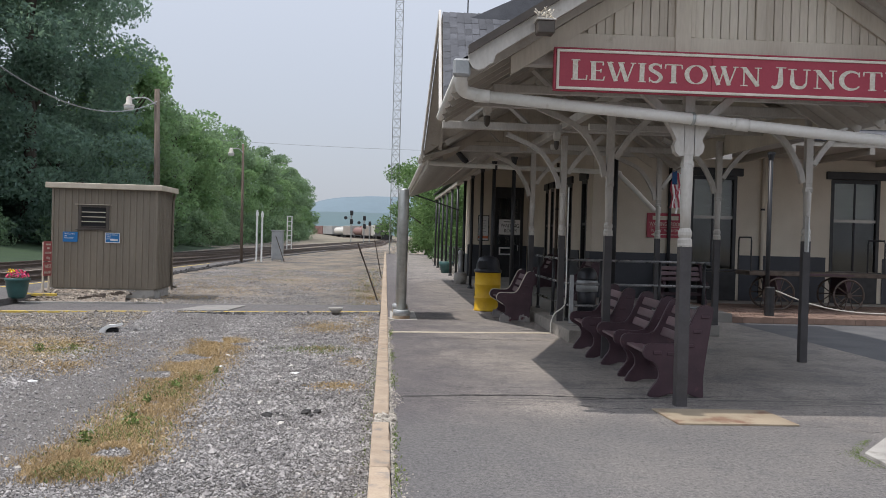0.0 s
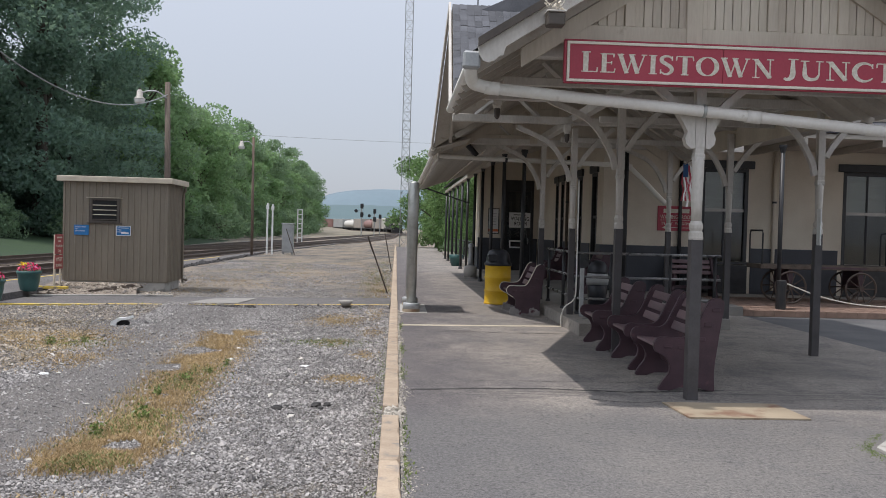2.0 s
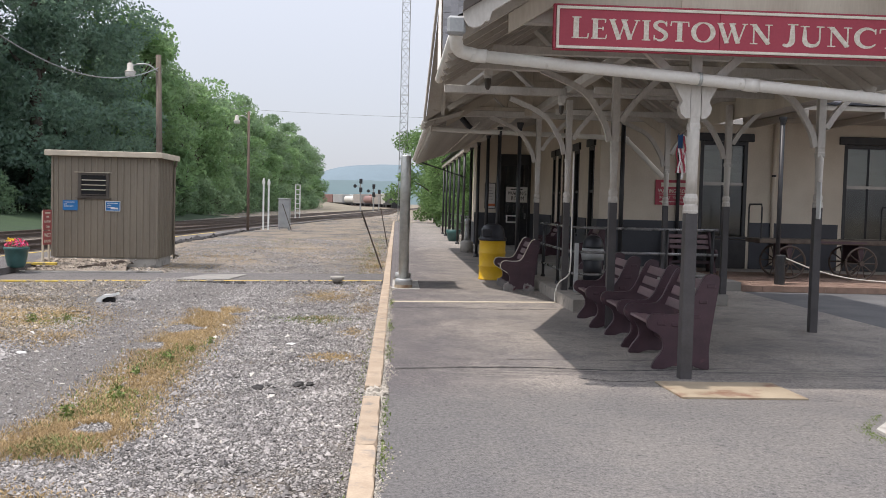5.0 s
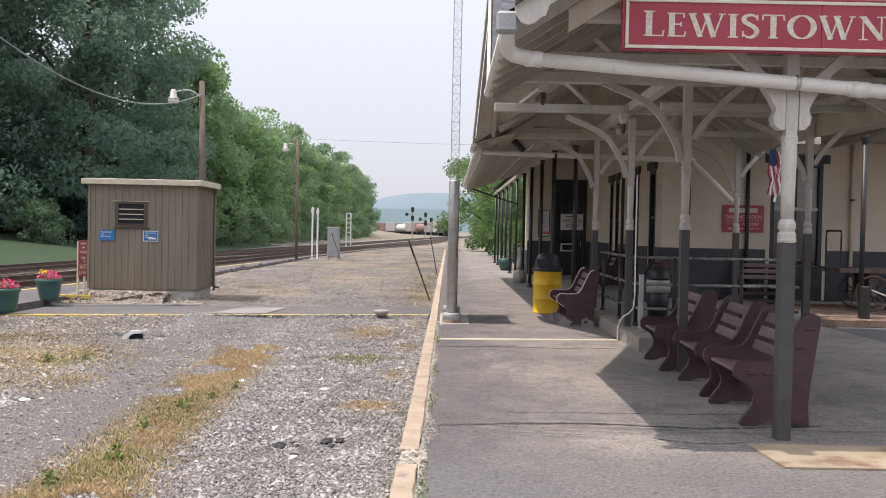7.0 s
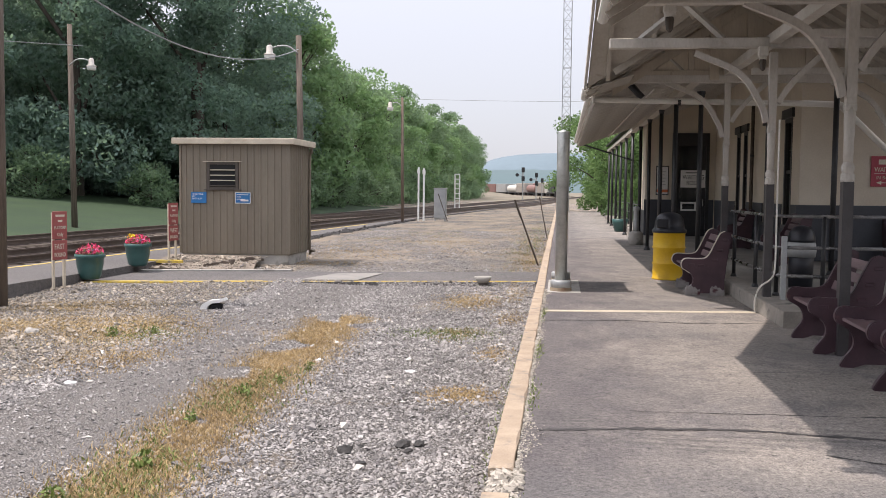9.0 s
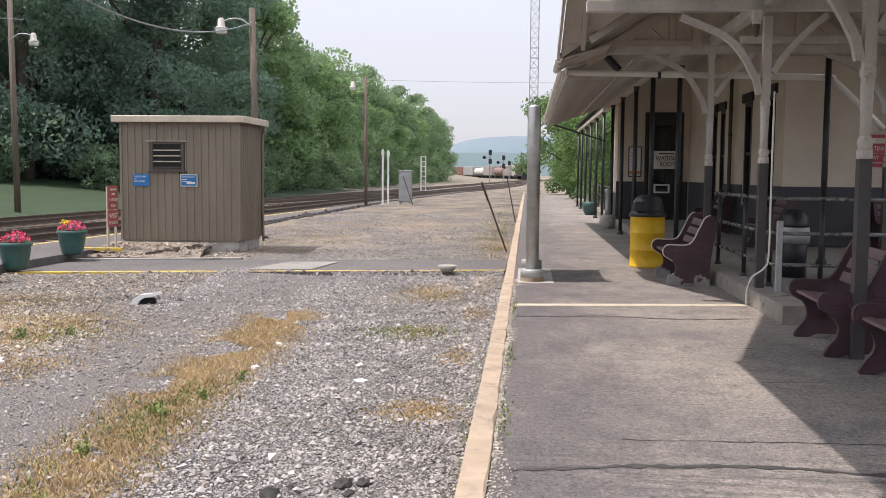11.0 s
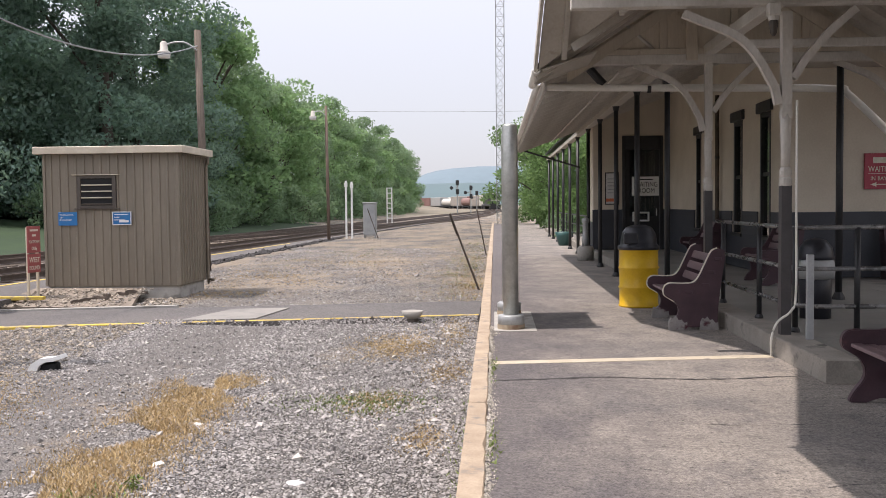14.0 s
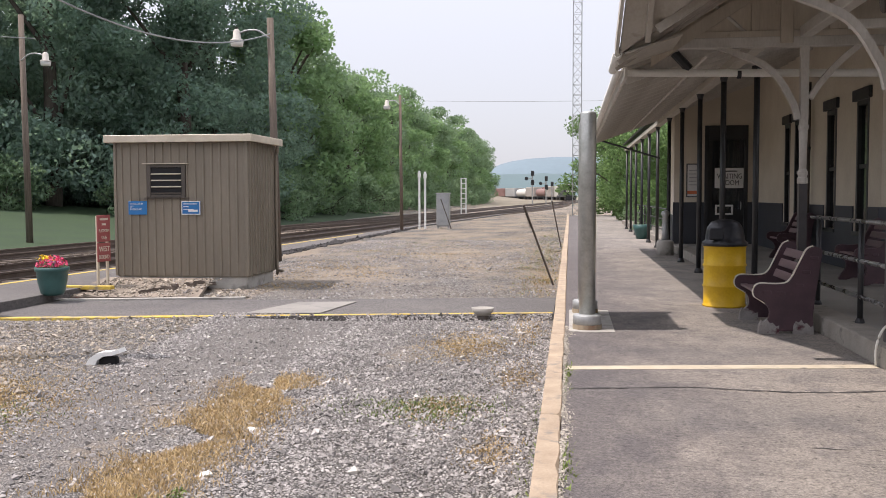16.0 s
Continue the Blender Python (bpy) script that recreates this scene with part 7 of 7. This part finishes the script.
# ---------------------------------------------------------------- trees
def tree_kind(name, seed, h, r, n, size, material, label, low=0.18, category="tree"):
    """A trunk with limbs and a crown of many small leaves gathered in uneven clumps."""
    rng = np.random.default_rng(seed)
    t = thing(name, (0, 0, 0), label, category, "")
    trunk = bmesh.new()
    tube(spline([(0, 0, -0.3), (0.1, 0.05, h * 0.25), (-0.1, 0.1, h * 0.55), (0.05, 0, h * 0.88)], 5), h * 0.022, 9, trunk, h * 0.006)
    part("trunk", trunk, "bark", t, "", True)
    clumps = []
    m = 64
    for i in range(m):
        f = rng.uniform(0, 1)
        z = h * (low + (1 - low) * f)
        prof = math.sin(math.pi * min(1, 0.12 + 0.82 * (f ** 0.85))) ** 0.65
        a = rng.uniform(0, 6.283)
        rr = r * prof * rng.uniform(0.3, 1.08)
        clumps.append((rr * math.cos(a), rr * math.sin(a), z, r * rng.uniform(0.2, 0.36)))
    limbs = bmesh.new()
    for x, y, z, s in clumps[:16]:
        z0 = max(h * 0.15, z - 0.35 * h * rng.uniform(0.4, 1))
        tube([(0, 0, z0), (x * 0.5, y * 0.5, (z0 + z) / 2 + 0.1), (x, y, z)], h * 0.008, 5, limbs, 0.02)
    part("branchwork", limbs, "bark", t, "", True)
    per = n // m
    pts = []
    for x, y, z, s in clumps:
        q = rng.normal(size=(per, 3))
        q /= np.linalg.norm(q, axis=1)[:, None]
        q *= s * (rng.uniform(0.25, 1, (per, 1)) ** 0.5) * np.array([1.15, 1.15, 0.75])
        pts.append(q + (x, y, z))
    pts = np.concatenate(pts)
    part("crown", leaf_mesh("crown", len(pts), lambda g, k: pts, size, material, seed + 1), None, t, "", False)
    return t


def plant(kind, rows, labels=None):
    for i, (x, y, s, turn) in enumerate(rows):
        m = Matrix.Translation((x, y, ground_height(x, y) - 0.05)) @ Matrix.Rotation(turn, 4, "Z") @ Matrix.Diagonal((s, s, s * (0.94 + 0.12 * ((i * 7) % 5) / 5), 1))
        if i == 0:
            kind.matrix_basis = m
        else:
            made = copy_thing(kind, Matrix.Identity(4))
            made.matrix_basis = m


big = tree_kind("broadleaf_tree", 11, 22, 6.2, 56000, 0.15, "leaf_dark", "tall dense dark-green broadleaf tree beyond the tracks", 0.02)
plant(big, [(-22.6, 42, 1.06, 0), (-25.0, 53, 1.1, 1.0), (-28, 37, 1.02, 2.0), (-35, 34, 1.0, 3.1), (-42, 33, 1.05, 4.2), (-31, 47, 1.1, 5), (-50, 38, 1.1, 0.6), (-40, 50, 1.2, 1.9)])
mid = tree_kind("broadleaf_tree", 23, 13.5, 4.3, 18000, 0.17, "leaf_mid", "fresh green broadleaf tree in the trackside wood", 0.04)
plant(mid, [(-21.8, 62, 1.14, 0), (-20.4, 82, 0.95, 2.2), (-19.4, 99, 0.95, 3.4), (-18.8, 117, 0.98, 4.1), (-18.6, 140, 1.0, 5.3), (-18.6, 165, 1.0, 1.4), (-19.4, 190, 0.97, 2.9), (-26, 74, 1.0, 0.4), (-27, 92, 1.0, 5.9)])
lit = tree_kind("broadleaf_tree", 37, 12.5, 4.0, 16000, 0.17, "leaf_lit", "light yellow-green broadleaf tree in the trackside wood", 0.05)
plant(lit, [(-20.8, 57, 1.34, 0), (-19.6, 72, 1.05, 2.0), (-19.0, 90, 1.0, 4.0), (-18.6, 108, 0.98, 0.8), (-18.3, 128, 0.96, 1.9), (-18.4, 153, 0.98, 3.3), (-18.8, 178, 1.0, 5.0)])
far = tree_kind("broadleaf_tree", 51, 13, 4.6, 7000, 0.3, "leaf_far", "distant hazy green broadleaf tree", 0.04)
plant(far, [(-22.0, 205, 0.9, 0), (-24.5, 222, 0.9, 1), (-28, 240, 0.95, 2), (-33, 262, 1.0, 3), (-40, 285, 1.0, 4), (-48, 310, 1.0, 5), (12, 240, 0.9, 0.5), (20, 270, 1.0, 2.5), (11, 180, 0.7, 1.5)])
small = tree_kind("young_tree", 67, 7.8, 3.2, 17000, 0.12, "leaf_fresh", "leafy bright-green young tree beside the end of the platform", 0.03)
plant(small, [(6.6, 38, 1.0, 0), (9.5, 34, 1.05, 1.4), (4.9, 47, 0.95, 2.8), (3.7, 60, 1.15, 4.0), (8.5, 46, 1.2, 5.2), (5.8, 72, 1.3, 0.7), (6.2, 27, 0.8, 2.2), (5.6, 33, 0.8, 3.9), (8.8, 22, 0.9, 4.6)])
thick = tree_kind("bush", 95, 8.5, 5.0, 32000, 0.095, "leaf_dark", "tall dark thicket at the foot of the trees", 0.0, "bush")
plant(thick, [(-22, 46, 1.0, 0), (-27, 43, 1.0, 1.2), (-32, 40, 1.0, 2.3), (-38, 38, 1.1, 3.6), (-45, 38, 1.2, 4.5), (-24, 57, 1.0, 5.2), (-30, 56, 1.3, 0.8), (-38, 56, 1.4, 1.7), (-53, 42, 1.2, 2.9)])
bush = tree_kind("bush", 81, 3.2, 2.2, 3500, 0.13, "leaf_mid", "rough green bush at the edge of the wood", 0.0, "bush")
plant(bush, [(-18.5, 38, 0.8, 0), (-17.8, 45, 0.9, 1), (-22, 34, 0.7, 2), (-18.5, 52, 1.0, 3), (-18.0, 60, 1.0, 4), (-17.6, 68, 1.0, 5), (-17.4, 77, 1.1, 0.5), (-17.2, 87, 1.0, 1.5), (-17, 98, 1.1, 2.5), (-16.8, 110, 1.2, 3.5), (-16.6, 123, 1.2, 4.5), (-16.6, 138, 1.2, 5.5), (-16.8, 155, 1.2, 0.2), (-17.4, 172, 1.2, 1.2), (-27, 31, 0.8, 3.0), (-33, 29, 0.85, 4.4), (-40, 28, 0.9, 5.0), (4.4, 36, 0.45, 2.0), (4.1, 40, 0.5, 1.0), (3.9, 30, 0.4, 3.0)])


# ---------------------------------------------------------------- loose ballast
def stones(name, n, area, size, seed, label, material="stone"):
    """Crushed stone: small uneven six-cornered lumps, joined."""
    rng = np.random.default_rng(seed)
    base = np.array([(1, 0, 0), (-1, 0, 0), (0, 1, 0), (0, -1, 0), (0, 0, 0.75), (0, 0, -0.75)], float)
    tri = np.array([(0, 2, 4), (2, 1, 4), (1, 3, 4), (3, 0, 4), (2, 0, 5), (1, 2, 5), (3, 1, 5), (0, 3, 5)])
    p = area(rng, n)
    n = len(p)
    z = np.array([-0.11 + (y - 2.44) * 0.0955 if -8.4 < x < -6.1 and 2.44 < y < 4.2 else ground_height(x, y) if x < 0 else 0.0 if x > 0.151 else -0.02 for x, y in p])
    s = size * rng.lognormal(0, 0.35, (n, 1, 1))
    v = base[None] * rng.uniform(0.55, 1.35, (n, 6, 3)) * s
    a = rng.uniform(0, 6.283, n)
    ca, sa = np.cos(a)[:, None], np.sin(a)[:, None]
    e = rng.uniform(-1.3, 1.3, n)
    ce, se = np.cos(e)[:, None], np.sin(e)[:, None]
    v = np.stack([v[..., 0] * ce - v[..., 2] * se, v[..., 1], v[..., 0] * se + v[..., 2] * ce], -1)
    tilt = rng.normal(0, 0.25, (n, 1))
    x, y, zz = v[..., 0] * ca - v[..., 1] * sa, v[..., 0] * sa + v[..., 1] * ca, v[..., 2] + v[..., 0] * tilt
    v = np.stack([x + p[:, 0:1], y + p[:, 1:2], zz * 0.85 + z[:, None] + s[:, 0] * 0.2], -1).reshape(-1, 3)
    f = (tri[None] + 6 * np.arange(n)[:, None, None]).reshape(-1, 3)
    me = bpy.data.meshes.new(name)
    me.from_pydata(v.tolist(), [], f.tolist())
    me.materials.append(M[material])
    return tagged(part(name, me, None), label, "gravel", "", "stuff")


def in_box(x0, x1, y0, y1, bias=0.0):
    def spread(rng, n):
        p = np.stack([rng.uniform(x0, x1, n), rng.uniform(y0, y1, n)], 1)
        if bias:
            w = np.array([0.5 + noise.noise((x * 0.55, y * 0.25, 7)) for x, y in p])
            w = np.clip(w + 0.5 - bias, 0.12, 1) * np.where((p[:, 0] > -4.1) & (p[:, 0] < -2.75) & (p[:, 1] < 0), 0.3, 1.0)
            p = p[rng.uniform(0, 1, n) < w]
        return p
    return spread


stones("ballast_stones", 100000, in_box(-4.6, -0.02, -14.8, -0.04, 0.2), 0.0128, 1, "grey crushed ballast stones beside the platform")
stones("ballast_stones", 28000, in_box(-9.5, -4.6, -12.5, -0.4, 0.3), 0.017, 2, "grey crushed ballast stones by the island platform", "rubble")
stones("ballast_stones", 26000, in_box(-7.0, -0.05, 2.15, 22, 0.45), 0.016, 3, "grey crushed ballast stones beyond the crossing")
stones("ballast_stones", 700, in_box(-8.6, -4.3, -9.5, -2.5, 0.45), 0.028, 4, "larger pale broken stones on the gravel", "rubble")
stones("ballast_stones", 500, in_box(-5.5, -0.1, -14, -0.5, 0.2), 0.02, 5, "pale limestone chips among the ballast", "white_paint")


def kerb_chips(rng, n):
    y = rng.uniform(-16.5, -1.2, n)
    w = np.array([0.035 + 0.16 * max(0, noise.noise((v * 0.9, 2, 9)) + 0.05) for v in y])
    p = np.stack([0.152 + np.abs(rng.normal(0, 0.5, n)) * w, y], 1)
    return p[p[:, 0] < 0.36]


stones("ballast_stones", 4200, kerb_chips, 0.0075, 6, "loose pale chips along the kerb joint", "chip")
stones("ballast_stones", 420, in_box(0.015, 0.2, -11.73, -11.34), 0.02, 8, "white rubble in the broken kerb", "chip")


def broken_edge(rng, n):
    y = rng.uniform(4.3, 34, n)
    return np.stack([np.array([island_edge(v) for v in y]) + np.abs(rng.normal(0, 0.12, n)), y], 1)


# tar-dark lumps added to give the crumbling edge its dark shade line
stones("asphalt_rubble", 900, broken_edge, 0.06, 9, "broken asphalt along the crumbling platform edge, darkened to stand for its shade", "tar")
stones("ballast_stones", 1100, in_box(-8.2, -5.1, 2.35, 4.1), 0.024, 7, "stones strewn over the dirt bed", "rubble")


# ---------------------------------------------------------------- grass and weeds
def blades(name, n, area, height, material, seed, label, width=0.006):
    rng = np.random.default_rng(seed)
    p = area(rng, n)
    n = len(p)
    z = np.array([ground_height(x, y) if x < 0 else 0.0 for x, y in p]) - 0.01
    a = rng.uniform(0, 6.283, n)
    h = height * rng.uniform(0.4, 1.3, n)
    bend = rng.normal(0, 0.55, (n, 2)) * h[:, None]
    w = width * rng.uniform(0.7, 1.5, n)
    dx, dy = np.cos(a) * w, np.sin(a) * w
    b0 = np.stack([p[:, 0] - dx, p[:, 1] - dy, z], 1)
    b1 = np.stack([p[:, 0] + dx, p[:, 1] + dy, z], 1)
    m0 = np.stack([p[:, 0] + bend[:, 0] * 0.35 - dx * 0.7, p[:, 1] + bend[:, 1] * 0.35 - dy * 0.7, z + h * 0.6], 1)
    m1 = np.stack([p[:, 0] + bend[:, 0] * 0.35 + dx * 0.7, p[:, 1] + bend[:, 1] * 0.35 + dy * 0.7, z + h * 0.6], 1)
    t = np.stack([p[:, 0] + bend[:, 0], p[:, 1] + bend[:, 1], z + h * 0.95], 1)
    v = np.stack([b0, b1, m1, m0, t], 1).reshape(-1, 3)
    i = 5 * np.arange(n)[:, None]
    f = [tuple(r) for r in (np.array([[0, 1, 2, 3]]) + i).tolist()] + [tuple(r) for r in (np.array([[3, 2, 4]]) + i).tolist()]
    me = bpy.data.meshes.new(name)
    me.from_pydata(v.tolist(), [], f)
    me.materials.append(M[material])
    return tagged(part(name, me, None), label, "grass", "", "stuff")


def along(points, width, gap=0.0):
    line = np.array(spline(points, 12))

    def spread(rng, n):
        k = rng.uniform(0, len(line) - 1.001, n)
        i = k.astype(int)
        p = line[i] + (line[i + 1] - line[i]) * (k - i)[:, None]
        p = p + rng.normal(0, width, (n, 2)) * [1, 0.6]
        if gap:
            w = np.array([noise.noise((x * 1.6, y * 1.1, 3)) for x, y in p])
            p = p[w > -gap]
        return p
    return spread


def patch(spots):
    def spread(rng, n):
        out = []
        for x, y, rx, ry, share in spots:
            k = int(n * share)
            out.append(np.stack([rng.normal(x, rx, k), rng.normal(y, ry, k)], 1))
        p = np.concatenate(out)
        return p[p[:, 0] < -0.01]
    return spread


STRIP = [(-2.33, -12.7), (-2.3, -12.2), (-2.25, -11.5), (-2.35, -9.5), (-2.5, -7.5), (-2.52, -5.5), (-2.6, -3.6)]
blades("dry_grass", 86000, along(STRIP, 0.22, 0.36), 0.046, "dry_grass", 21, "strip of dry straw-coloured grass in the gravel", 0.0032)
blades("green_grass", 6000, along(STRIP[:5], 0.18, 0.1), 0.055, "green_grass", 22, "green weeds in the dry grass strip")
blades("dry_grass", 46000, patch([(-0.95, -1.9, 0.26, 0.4, 0.09), (-0.3, -1.0, 0.12, 0.5, 0.02), (-6.3, -5.0, 0.9, 0.5, 0.28), (-4.9, -5.4, 0.5, 0.7, 0.2), (-4.3, -7.2, 0.25, 0.4, 0.08), (-0.5, -8.2, 0.15, 0.2, 0.04), (-6.8, -3.2, 0.7, 0.35, 0.12), (-2.15, -14.0, 0.25, 0.25, 0.09), (-0.88, -4.75, 0.18, 0.24, 0.035), (-0.3, -3.4, 0.12, 0.3, 0.02), (-0.35, -6.0, 0.1, 0.25, 0.02)]), 0.03, "dry_grass", 23, "sparse dry grass patches on the stones")
blades("green_grass", 5000, patch([(-0.88, -4.8, 0.27, 0.3, 0.2), (-4.6, -5.6, 0.25, 0.3, 0.2), (-6.6, -7.6, 0.5, 0.5, 0.2), (-0.06, -9, 0.04, 2.5, 0.1), (-1.2, -4.8, 0.3, 0.2, 0.1)]), 0.035, "green_grass", 24, "low green weeds on the stones")
blades("dry_grass", 9000, patch([(-0.5, 12, 0.35, 6, 0.34), (-0.3, 6, 0.2, 2, 0.1)]), 0.04, "dry_grass", 25, "dry grass along the kerb beyond the crossing", 0.007)
blades("dry_grass", 22000, patch([(-4.8, 6.0, 0.7, 1.2, 0.2), (-5.2, 9.5, 0.9, 1.8, 0.25), (-4.2, 15, 1.2, 2.5, 0.25), (-1.8, 20, 0.8, 5, 0.2), (-2.5, 9, 1.2, 1.0, 0.08)]), 0.02, "dry_grass", 28, "low dry grass on the gravel beyond the crossing", 0.007)
blades("green_grass", 3200, patch([(-0.5, 14, 0.3, 7, 0.6), (-5, 18, 1.4, 5, 0.2)]), 0.035, "green_grass", 26, "green weeds along the kerb beyond the crossing", 0.01)


def kerb_weeds(rng, n):
    y = rng.choice([-13.6, -12.4, -9.3, -7.2, -4.3], n) + rng.normal(0, 0.3, n)
    return np.stack([0.17 + np.abs(rng.normal(0, 0.03, n)), y], 1)


def patch_weeds(rng, n):
    y = rng.uniform(-13.2, -12.2, n)
    return np.stack([3.84 - np.abs(rng.normal(0, 0.06, n)) + 0.75 * np.maximum(0, y + 12.75), y], 1)


blades("green_grass", 700, patch_weeds, 0.022, "green_grass", 29, "green weeds along the edge of the concrete patch", 0.003)
blades("green_grass", 500, kerb_weeds, 0.035, "green_grass", 27, "tufts of weeds along the kerb joint")
for i, (x, y, s) in enumerate(((-2.35, -8.6, 1.0), (-2.2, -8.1, 0.8), (-2.45, -9.6, 0.9), (-2.3, -10.8, 1.1), (-2.5, -11.6, 1.0), (-2.1, -7.4, 0.8), (-4.9, -5.9, 1.0), (-4.5, -5.6, 0.8), (-6.5, -7.8, 1.2))):
    w = thing("weed", (x, y, ground_height(x, y)), "small leafy green weed growing in the gravel", "weed", "weeds")
    part("leaves", leaf_mesh("leaves", 70, lambda rng, n: np.stack([rng.normal(0, 0.035 * s, n), rng.normal(0, 0.035 * s, n), rng.uniform(0.0, 0.12 * s, n)], 1), 0.02 * s, "green_grass", 90 + i), None, w)
    part("stem", tube([(0, 0, 0), (0.01, 0, 0.12 * s)], 0.004, 4), "green_grass", w)
